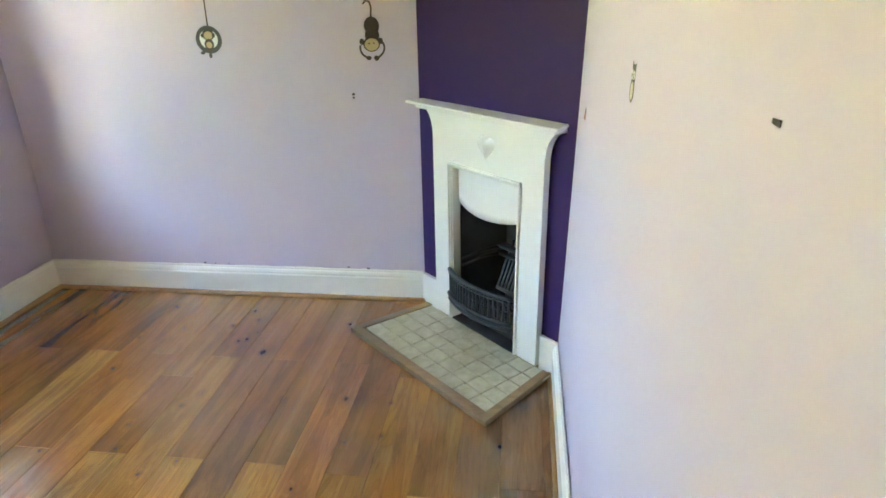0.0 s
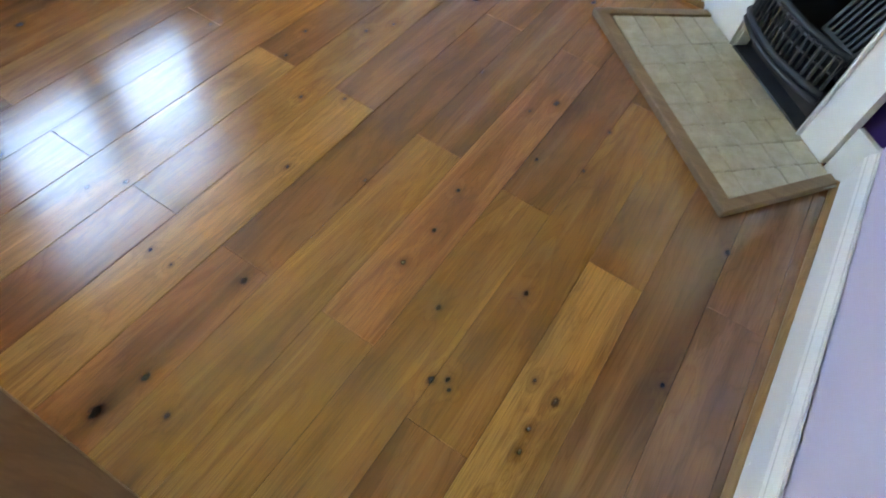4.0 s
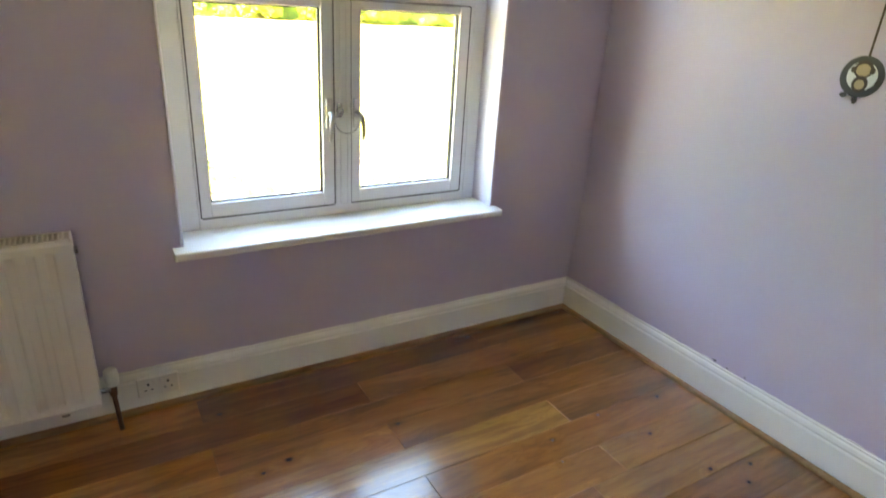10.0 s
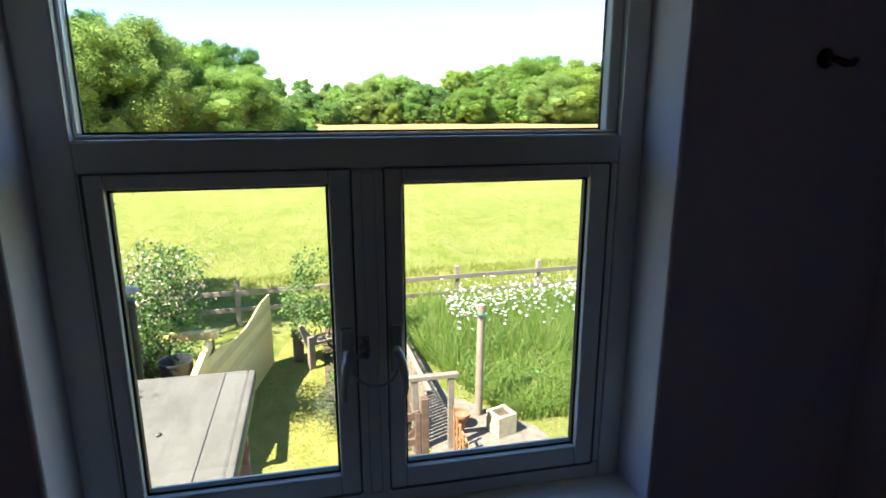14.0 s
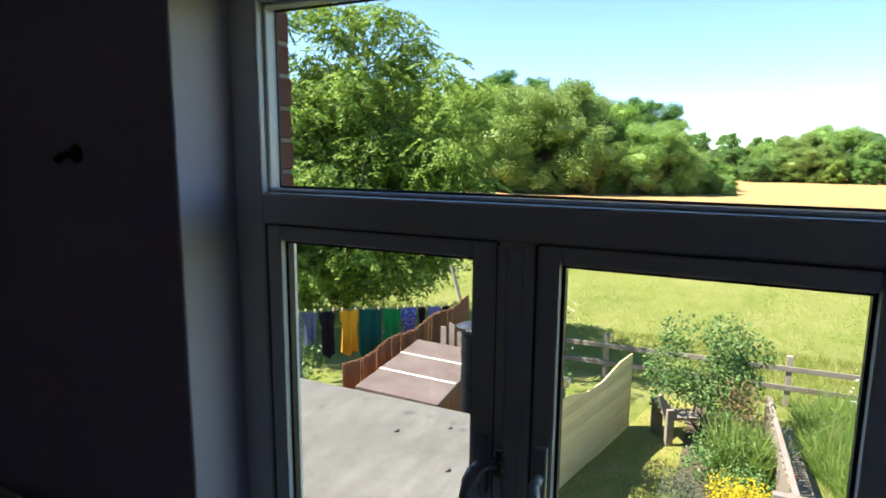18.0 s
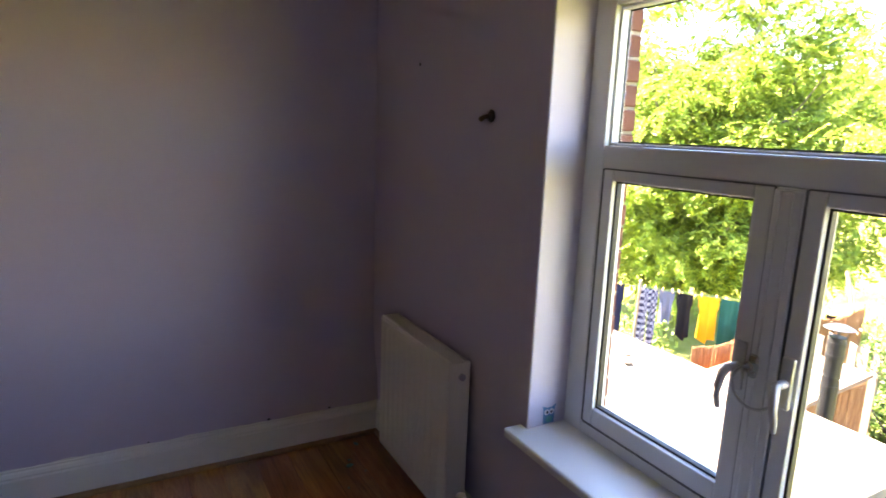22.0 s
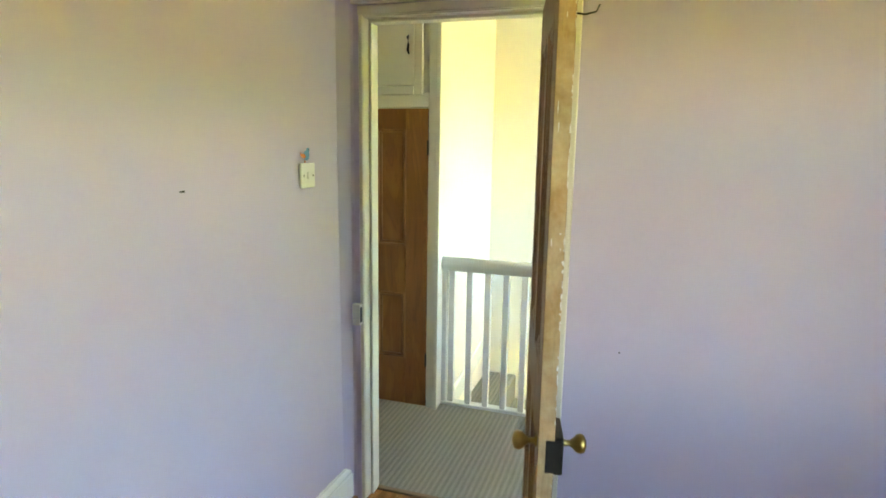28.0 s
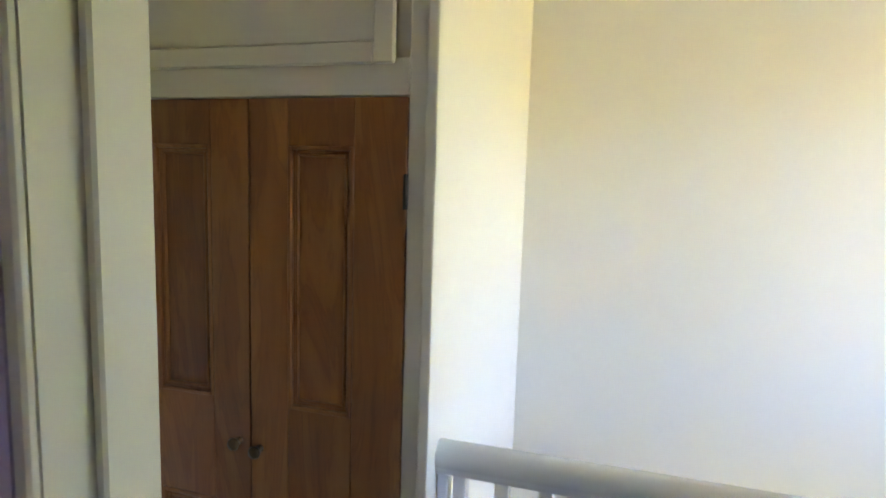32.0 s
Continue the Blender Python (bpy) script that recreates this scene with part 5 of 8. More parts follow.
# ---- door case and pine door ----
def door_case():
    for s, x in ((-1, DOOR_X0), (1, DOOR_X1)):
        bm = boxes(((min(x, x + s * 0.02), SOUTH - 0.11, FLOOR), (max(x, x + s * 0.02), SOUTH, DOOR_Z)))
        structure("trim_lining", bm, JOINERY, "cream painted door lining", "trim")
    structure("trim_lining", boxes(((DOOR_X0 - 0.02, SOUTH - 0.11, DOOR_Z), (DOOR_X1 + 0.02, SOUTH, DOOR_Z + 0.02))), JOINERY, "cream painted head lining of the doorway", "trim")
    structure("trim_stop", boxes(((DOOR_X0, SOUTH - 0.108, FLOOR), (DOOR_X0 + 0.013, SOUTH - 0.045, DOOR_Z - 0.013)), ((DOOR_X1 - 0.013, SOUTH - 0.108, FLOOR), (DOOR_X1, SOUTH - 0.045, DOOR_Z - 0.013)),
                                 ((DOOR_X0, SOUTH - 0.108, DOOR_Z - 0.013), (DOOR_X1, SOUTH - 0.045, DOOR_Z)), bevel=0.003), JOINERY, "cream painted door stop", "trim")
    # moulded architraves: a flat, a quirk and a raised back band
    for y0, s in ((SOUTH, 1), (SOUTH - 0.11, -1)):
        for side_, xi in ((-1, DOOR_X0), (1, DOOR_X1)):
            w = 0.090 if side_ < 0 else 0.046
            bm = bmesh.new()
            for a, b, d in ((0.004, w * 0.62, 0.012), (w * 0.66, w, 0.022), (w * 0.52, w * 0.64, 0.016)):
                xa, xb = sorted((xi + side_ * a, xi + side_ * b))
                ya, yb = sorted((y0, y0 + s * d))
                box(bm, (xa, ya, FLOOR), (xb, yb, DOOR_Z + 0.06 - (0.06 - (b if b < 0.06 else 0.058))), 0.003)
            if s > 0 and side_ > 0:
                # the narrow side by the wall: a cream edge, its moulding painted over with the wall
                bm.free()
                structure("trim_architrave", boxes(((xi, y0, FLOOR), (xi + 0.017, y0 + 0.011, DOOR_Z + 0.017)), bevel=0.003), JOINERY, "cream painted edge of the doorway", "trim")
                bm = bmesh.new()
                wall_x = east_at(y0) + 0.02
                prism(bm, [(xi + 0.017, y0), (wall_x, y0), (wall_x, y0 + 0.115), (xi + 0.046, y0 + 0.024), (xi + 0.036, y0 + 0.0165), (xi + 0.024, y0 + 0.0135), (xi + 0.017, y0 + 0.0115)], FLOOR, DOOR_Z + 0.06)
                structure("trim_architrave", bm, LILAC, "moulded architrave painted lilac with the wall", "trim")
                continue
            structure("trim_architrave", bm, JOINERY, "cream painted moulded architrave", "trim")
        bm = bmesh.new()
        for a, b, d in ((0.004, 0.040, 0.012), (0.044, 0.066, 0.022)):
            ya, yb = sorted((y0, y0 + s * d))
            box(bm, (DOOR_X0 - b + 0.002, ya, DOOR_Z + a), (DOOR_X1 + min(b, 0.05) - 0.002, yb, DOOR_Z + b), 0.003)
        structure("trim_architrave_head", bm, JOINERY, "cream painted architrave over the door", "trim")
    structure("trim_threshold", boxes(((DOOR_X0 + 0.001, SOUTH - 0.112, FLOOR - 0.018), (DOOR_X1 - 0.001, SOUTH - 0.086, FLOOR + 0.008)), bevel=0.003), OAK_FRAME, "oak threshold strip", "trim")
    # iron keep on the architrave
    keep = thing("lock_keep", (DOOR_X1 + 0.02, SOUTH + 0.02, 0.78), "cream painted box keep on the architrave", "lock keep")
    part("box", boxes(((DOOR_X1 + 0.006, SOUTH + 0.0125, 0.775), (DOOR_X1 + 0.040, SOUTH + 0.040, 0.865)), bevel=0.002), JOINERY, keep)
    part("slot", boxes(((DOOR_X1 + 0.0045, SOUTH + 0.019, 0.788), (DOOR_X1 + 0.0062, SOUTH + 0.035, 0.852))), GASKET, keep, "dark latch slot")


door_case()


def panel_leaf(top, width, height, thick, panels, stile_mat, panel_mat, y_shift=0.0, quirk_mat=None):
    """A framed leaf with raised mouldings round its panels; x across, z up, y through."""
    m0 = Matrix()
    xs = sorted({0.0, width} | {v for p in panels for v in (p[0], p[1])})
    zs = sorted({0.0, height} | {v for p in panels for v in (p[2], p[3])})
    y0, y1 = y_shift - thick / 2, y_shift + thick / 2
    def put(name, bm, mat_, label=""):
        ob = part(name, bm, mat_, top, label)
        ob.matrix_parent_inverse = m0
        return ob
    # stiles full height, rails and muntins between
    lefts, rights = sorted({p[0] for p in panels}), sorted({p[1] for p in panels})
    put("stile", boxes(((0, y0, 0), (lefts[0], y1, height)), bevel=0.0015), stile_mat)
    put("stile", boxes(((rights[-1], y0, 0), (width, y1, height)), bevel=0.0015), stile_mat)
    bands = sorted({(p[2], p[3]) for p in panels})
    edges = [0.0] + [v for b in bands for v in b] + [height]
    for a, b in zip(edges[0::2], edges[1::2]):
        put("rail", boxes(((lefts[0], y0 + 0.0004, a), (rights[-1], y1 - 0.0004, b)), bevel=0.001), stile_mat)
    if len(lefts) > 1:
        for a, b in bands:
            put("muntin", boxes(((rights[0], y0 + 0.0004, a), (lefts[1], y1 - 0.0004, b)), bevel=0.001), stile_mat)
    for a, b, c, d in panels:
        put("panel", boxes(((a - 0.004, y_shift - 0.005, c - 0.004), (b + 0.004, y_shift + 0.005, d + 0.004))), panel_mat)
        for s in (-1, 1):
            ya = y_shift + s * 0.005
            for w0, w1, h in ((0.0, 0.012, thick / 2 - 0.005 + 0.0008), (0.012, 0.026, 0.011), (0.026, 0.040, 0.008), (0.040, 0.049, 0.0015)):
                bm = bmesh.new()
                yb = ya + s * h
                lo, hi = sorted((ya, yb))
                for p, q in (((a + w0, lo, c + w0), (a + w1, hi, d - w0)), ((b - w1, lo, c + w0), (b - w0, hi, d - w0)),
                             ((a + w1, lo, c + w0), (b - w1, hi, c + w1)), ((a + w1, lo, d - w1), (b - w1, hi, d - w0))):
                    box(bm, p, q, 0.0018)
                # the innermost step can be coloured dark, as the shadow in the quirk
                put("moulding", bm, quirk_mat if quirk_mat and w0 == 0.040 else stile_mat)


def knob(parent, m, s=1.0, mat_=None):
    bm = bmesh.new()
    lathe(bm, [(0.016, 0.0), (0.017, 0.003), (0.009, 0.007), (0.008, 0.022), (0.014, 0.030), (0.024, 0.040), (0.027, 0.050), (0.024, 0.060), (0.012, 0.066), (0.002, 0.067)], 20,
          m @ Matrix.Scale(s, 4))
    ob = part("knob", bm, mat_ or BRASS, parent, "aged brass knob", smooth=True)
    ob.matrix_parent_inverse = Matrix()
    return ob


def pine_door():
    W_, H_, T_ = 0.800, 2.005, 0.041
    # hinge on the west jamb; the leaf stands open into the room
    at = pose(DOOR_X0 + 0.004, SOUTH + 0.016, FLOOR + 0.008, 0, 0, 102.0) @ Matrix.Translation((0, -T_ / 2, 0))
    top = thing("pine_door", at, "stripped pine four-panel door standing open", "door")
    panel_leaf(top, W_, H_, T_, [(0.092, 0.349, 0.22, 0.78), (0.433, 0.685, 0.22, 0.78), (0.092, 0.349, 0.955, 1.86), (0.433, 0.685, 0.955, 1.86)], PINE, PINE, quirk_mat=CREASE_SHADE)
    # pale, chipped closing edge
    ob = part("closing_edge", boxes(((W_, -T_ / 2 + 0.001, 0.001), (W_ + 0.0025, T_ / 2 - 0.001, H_ - 0.001)), bevel=0.001), PINE_EDGE, top, "pale chipped closing edge")
    ob.matrix_parent_inverse = Matrix()
    # flakes of old white paint along one edge
    rng = random.Random(17)
    bm = bmesh.new()
    for k in range(70):
        z = rng.choice((rng.uniform(0.9, 1.35), rng.uniform(0.1, 1.95), rng.uniform(1.5, 1.95)))
        w, h = rng.uniform(0.0008, 0.0022) * (1.9 if 0.95 < z < 1.3 else 1), rng.uniform(0.004, 0.05) * rng.uniform(0.4, 1)
        y = T_ / 2 - 0.0012 - w / 2 if k % 9 else rng.uniform(-T_ / 2 + 0.004, T_ / 2 - 0.006)
        ring = [bm.verts.new((W_ + 0.0029, y + w * rng.uniform(0.3, 1.15) * math.cos(i * math.tau / 11), z + h / 2 * rng.uniform(0.5, 1.1) * math.sin(i * math.tau / 11))) for i in range(11)]
        bm.faces.new(ring)
    made = bmesh.ops.extrude_face_region(bm, geom=list(bm.faces))
    bmesh.ops.translate(bm, vec=(-0.0006, 0, 0), verts=[v for v in made["geom"] if isinstance(v, bmesh.types.BMVert)])
    bmesh.ops.recalc_face_normals(bm, faces=bm.faces)
    flakes = part("paint_flakes", bm, GLOSS_WHITE, top, "flakes of old white paint")
    flakes.matrix_parent_inverse = Matrix()
    lock = part("rim_lock", boxes(((W_ - 0.120, T_ / 2, 0.735), (W_ + 0.001, T_ / 2 + 0.022, 0.835)), bevel=0.003), LOCK_IRON, top, "dark iron rim lock")
    lock.matrix_parent_inverse = Matrix()
    edge = part("lock_plate", boxes(((W_ + 0.0026, T_ / 2 - 0.022, 0.742), (W_ + 0.004, T_ / 2 + 0.018, 0.828))), LOCK_IRON, top, "worn iron lock fore-end")
    edge.matrix_parent_inverse = Matrix()
    knob(top, Matrix.Translation((W_ - 0.058, T_ / 2 + 0.022, 0.795)) @ pose(0, 0, 0, -90, 0, 0), 0.95)
    knob(top, Matrix.Translation((W_ - 0.058, -T_ / 2, 0.795)) @ pose(0, 0, 0, 90, 0, 0), 0.95)
    for z in (0.22, 1.0, 1.75):
        bm = boxes(((-0.003, -T_ / 2 + 0.004, z), (0.0, T_ / 2 + 0.004, z + 0.085)))
        rod(bm, (-0.004, T_ / 2 + 0.005, z), (-0.004, T_ / 2 + 0.005, z + 0.085), 0.006, seg=10)
        h = part("hinge", bm, LOCK_IRON, top, "dark iron butt hinge")
        h.matrix_parent_inverse = Matrix()
    # two wire coat hooks high on the room face
    for z in (1.905, 1.86):
        bm = bmesh.new()
        tube(bm, [(0.69, T_ / 2, z), (0.69, T_ / 2 + 0.03, z - 0.004), (0.69, T_ / 2 + 0.055, z + 0.002), (0.69, T_ / 2 + 0.062, z + 0.018)], 0.0025, 6)
        ob = part("coat_hook", bm, LOCK_IRON, top, "small dark wire hook", smooth=True)
        ob.matrix_parent_inverse = Matrix()


pine_door()

# ---- landing ----
CARPET = Nodes("ribbed_grey_carpet", 0.95, 0, 0.1)
_w = CARPET.place(world=True)
_rib = CARPET.node("ShaderNodeTexWave", Scale=16.0, Distortion=0.6)
CARPET.join(CARPET.place((0.7, 0.7, 1), world=True), _rib.inputs["Vector"])
_fleck = CARPET.noise(_w, 320, 3)
CARPET.colour(CARPET.mix(CARPET.math("MULTIPLY_ADD", _fleck, 0.6, CARPET.math("MULTIPLY", _rib.outputs["Fac"], 0.3)), (0.20, 0.185, 0.155), (0.42, 0.39, 0.33)))
CARPET.bump(CARPET.math("ADD", _rib.outputs["Fac"], _fleck), 0.6, 0.004)
CARPET = CARPET.mat
RAIL_Y = -1.40
structure("floor_landing", boxes(((HALL_W, RAIL_Y - 0.04, -0.25), (HALL_E, HALL_N - 0.0025, HALL_Z))), CARPET, "ribbed grey-beige landing carpet", "floor")
structure("wall_landing_side", boxes(((CUP_X, HALL_S, -2.7), (CUP_X + 0.10, CUP_Y - 0.02, TOP))), CREAM, "cream painted wall beside the cupboard", "wall")
structure("wall_landing_back", boxes(((HALL_W, HALL_S - 0.11, -2.7), (HALL_E, HALL_S, TOP))), CREAM, "cream painted stairwell wall", "wall")
structure("wall_landing_east", boxes(((HALL_E, HALL_S - 0.11, -2.7), (HALL_E + 0.11, HALL_N, TOP))), CREAM, "cream painted landing end wall", "wall")
structure("wall_landing_west", boxes(((HALL_W - 0.11, HALL_S - 0.11, -2.7), (HALL_W, -2.30, TOP)), ((HALL_W - 0.11, -0.62, -2.7), (HALL_W, HALL_N, TOP)),
                                     ((HALL_W - 0.11, -2.30, -2.7), (HALL_W, -0.62, 0.75)), ((HALL_W - 0.11, -2.30, 2.10), (HALL_W, -0.62, TOP))),
          CREAM, "cream painted landing window wall", "wall")
structure("wall_landing_north", boxes(((EAST, SOUTH - 0.11, -0.25), (HALL_E + 0.11, SOUTH, TOP))), CREAM, "cream painted landing wall", "wall")
structure("ceiling_landing", boxes(((HALL_W - 0.11, HALL_S - 0.11, TOP), (HALL_E + 0.11, HALL_N - 0.0, TOP + 0.15))), CEILING, "plain white landing ceiling", "ceiling")
structure("floor_below", boxes(((HALL_W, HALL_S, -2.85), (HALL_E, HALL_N, -2.7))), CARPET, "carpeted hall floor below the stairs", "floor")


def landing_window():
    top = thing("window_2", (HALL_W - 0.06, -1.46, 0.75), "white framed landing window", "window", kind="structure")
    x0, x1 = HALL_W - 0.09, HALL_W - 0.03
    for a, b in (((x0, -2.30, 0.75), (x1, -2.24, 2.10)), ((x0, -0.68, 0.75), (x1, -0.62, 2.10)), ((x0, -2.24, 0.75), (x1, -0.68, 0.81)), ((x0, -2.24, 2.04), (x1, -0.68, 2.10)), ((x0, -1.49, 0.81), (x1, -1.43, 2.04))):
        part("frame", boxes((a, b), bevel=0.004), UPVC, top)
    for a, b in ((-2.24, -1.49), (-1.43, -0.68)):
        pane = part("pane", boxes(((HALL_W - 0.062, a, 0.81), (HALL_W - 0.058, b, 2.04))), GLASS, top)
        pane.visible_shadow = False


landing_window()


def stairs():
    top = thing("staircase", (CUP_X, -1.95, HALL_Z), "carpeted staircase going down beside the landing", "staircase", kind="structure")
    x, z = CUP_X - 0.003, HALL_Z - 0.02
    for k in range(11):
        z -= 0.19
        part("tread", boxes(((x - 0.24, HALL_S + 0.003, z - 0.19), (x, RAIL_Y - 0.045, z)), bevel=0.006), CARPET, top)
        x -= 0.225
    bm = bmesh.new()
    run(bm, [(0, 0), (0.016, 0), (0.016, 0.12), (0.010, 0.135), (0, 0.135)], (CUP_X, -1.46, -0.19), (CUP_X, HALL_S, -0.02), (-1, 0))
    part("string", bm, GLOSS_WHITE, top, "white painted wall string")


stairs()


def balustrade():
    top = thing("balustrade", (-1.2, RAIL_Y, HALL_Z), "white painted landing balustrade with square spindles", "balustrade")
    bm = bmesh.new()
    prof = [(-0.030, 0.800), (0.030, 0.800)] + [(0.039 * math.cos(radians(a)), 0.838 + 0.038 * math.sin(radians(a))) for a in range(-40, 221, 13)]
    run(bm, prof, (CUP_X + 0.022, RAIL_Y), (HALL_W, RAIL_Y), (0, 1))
    part("handrail", bm, GLOSS_WHITE, top, "rounded white handrail", smooth=True)
    part("base_rail", boxes(((HALL_W, RAIL_Y - 0.035, HALL_Z - 0.2), (CUP_X - 0.002, RAIL_Y + 0.02, HALL_Z + 0.018)), bevel=0.004), GLOSS_WHITE, top, "white base rail")
    part("wall_post", boxes(((CUP_X - 0.030, RAIL_Y - 0.018, HALL_Z + 0.019), (CUP_X - 0.0015, RAIL_Y + 0.018, 0.801)), bevel=0.003), GLOSS_WHITE, top)
    bm = boxes(((-0.0175, -0.0175, HALL_Z + 0.019), (0.0175, 0.0175, 0.801)), bevel=0.003)
    me = bpy.data.meshes.new("spindle")
    bm.to_mesh(me)
    bm.free()
    me.materials.append(GLOSS_WHITE)
    x = 0.040
    while x > HALL_W + 0.05:
        ob = piece("spindle", me, top)
        ob.matrix_parent_inverse = top.matrix_basis.inverted()
        ob.matrix_basis = Matrix.Translation((x, RAIL_Y, 0))
        x -= 0.1075


balustrade()


def cupboard():
    top = thing("landing_cupboard", (0.58, CUP_Y, HALL_Z), "built-in landing cupboard with waxed pine doors", "cupboard")
    x0, x1, zt = 0.166, 0.996, 1.712
    for a, b in (((CUP_X, CUP_Y - 0.018, HALL_Z), (x0 - 0.002, CUP_Y, TOP)), ((x1 + 0.002, CUP_Y - 0.018, HALL_Z), (HALL_E, CUP_Y, TOP)), ((x0 - 0.002, CUP_Y - 0.018, zt + 0.003), (x1 + 0.002, CUP_Y, 1.80)),
                 ((x0 - 0.002, CUP_Y - 0.018, 2.36), (x1 + 0.002, CUP_Y, TOP))):
        part("face_frame", boxes((a, b), bevel=0.003), JOINERY, top, "cream painted face frame")
    part("frame_edge", boxes(((CUP_X - 0.006, CUP_Y - 0.02, HALL_Z), (CUP_X + 0.022, CUP_Y + 0.010, TOP)), bevel=0.005), JOINERY, top)
    part("back", boxes(((CUP_X + 0.1, CUP_Y - 0.60, HALL_Z), (HALL_E, CUP_Y - 0.58, TOP))), CREAM, top)
    # upper hatch: frame, panel and latch
    hx, hz = 0.197, 1.785
    for a, b in (((hx, CUP_Y, hz), (hx + 0.05, CUP_Y + 0.018, 2.37)), ((x1 - 0.05, CUP_Y, hz), (x1 + 0.002, CUP_Y + 0.018, 2.37)), ((hx + 0.05, CUP_Y, hz), (x1 - 0.05, CUP_Y + 0.018, hz + 0.048))):
        part("hatch_trim", boxes((a, b), bevel=0.004), JOINERY, top)
    hatch = part("hatch", boxes(((hx + 0.052, CUP_Y - 0.010, hz + 0.051), (x1 - 0.052, CUP_Y + 0.008, 2.36)), bevel=0.002), JOINERY, top, "cream painted hatch door")
    bm = bmesh.new()
    tube(bm, [(hx + 0.085, CUP_Y + 0.010, 2.10), (hx + 0.085, CUP_Y + 0.022, 2.085), (hx + 0.082, CUP_Y + 0.020, 2.05), (hx + 0.086, CUP_Y + 0.018, 2.02), (hx + 0.082, CUP_Y + 0.010, 2.0)], 0.006, 8, [0.004, 0.007, 0.006, 0.008, 0.004])
    part("latch", bm, LOCK_IRON, hatch, "dark twisted catch", smooth=True)
    # pine doors, each with a tall panel over a short one
    for k, (a, b) in enumerate(((x0, 0.580), (0.584, x1))):
        d = part("door", boxes(((a + 0.001, CUP_Y - 0.012, HALL_Z + 0.012), (a + 0.002, CUP_Y - 0.010, zt - 0.002))), PINE_DARK, top, "waxed pine cupboard door")
        w = b - a
        def put(name, p, q, bev=0.0015, mat_=PINE_DARK):
            part(name, boxes((p, q), bevel=bev), mat_, d)
        pa, pb = (a + 0.130, a + 0.305) if k == 0 else (a + 0.109, a + 0.284)
        yb, yf = CUP_Y - 0.018, CUP_Y + 0.004
        put("stile", (a, yb, HALL_Z + 0.010), (pa, yf, zt))
        put("stile", (pb, yb, HALL_Z + 0.010), (b, yf, zt))
        for z0, z1 in ((HALL_Z + 0.010, 0.262), (0.660, 0.942), (1.600, zt)):
            put("rail", (pa, yb, z0), (pb, yf - 0.0005, z1))
        for z0, z1 in ((0.262, 0.660), (0.942, 1.600)):
            # thin dark lines along the panel edges, drawn in as crevice shade
            for p, q in (((pa, yf - 0.006, z0), (pa + 0.004, yf + 0.0004, z1)), ((pb - 0.004, yf - 0.006, z0), (pb, yf + 0.0004, z1)), ((pa + 0.004, yf - 0.006, z0), (pb - 0.004, yf + 0.0004, z0 + 0.004)), ((pa + 0.004, yf - 0.006, z1 - 0.004), (pb - 0.004, yf + 0.0004, z1))):
                put("joint", p, q, 0.0004, CREASE_SHADE)
            put("panel", (pa, yb, z0), (pb, yf - 0.014, z1))
            for w0, w1, h in ((0.0, 0.010, 0.003), (0.010, 0.018, -0.006), (0.018, 0.026, -0.003)):
                bm = bmesh.new()
                for p, q in (((pa + w0, yf - 0.014, z0 + w0), (pa + w1, yf + h, z1 - w0)), ((pb - w1, yf - 0.014, z0 + w0), (pb - w0, yf + h, z1 - w0)),
                             ((pa + w1, yf - 0.014, z0 + w0), (pb - w1, yf + h, z0 + w1)), ((pa + w1, yf - 0.014, z1 - w1), (pb - w1, yf + h, z1 - w0))):
                    box(bm, p, q, 0.002)
                part("moulding", bm, PINE_DARK, d)
        kx = b - 0.028 if k == 0 else a + 0.030
        bm = bmesh.new()
        lathe(bm, [(0.009, 0.0), (0.010, 0.003), (0.006, 0.006), (0.006, 0.014), (0.014, 0.022), (0.017, 0.029), (0.014, 0.036), (0.003, 0.039)], 18, Matrix.Translation((kx, yf, 0.835 - 0.012 * (k == 0))) @ pose(0, 0, 0, -90, 0, 0))
        part("knob", bm, DARK_BRASS, d, "small tarnished brass knob", smooth=True)
        hxx = a - 0.001 if k == 0 else b + 0.001
        for z in (0.27, 1.50):
            bm = bmesh.new()
            rod(bm, (hxx, yf + 0.004, z - 0.04), (hxx, yf + 0.004, z + 0.04), 0.006, seg=10)
            part("hinge", bm, LOCK_IRON, d, "dark iron hinge")


cupboard()
bm = bmesh.new()
run(bm, [(0, 0), (0.018, 0), (0.018, 0.12), (0.008, 0.14), (0, 0.14)], (EAST + 0.11, SOUTH - 0.11, HALL_Z), (HALL_E, SOUTH - 0.11, HALL_Z), (0, -1))
structure("baseboard_landing", bm, GLOSS_WHITE, "white landing skirting", "baseboard")

# ---- outside: ground sheet, garden and field ----
GROUND = -3.1


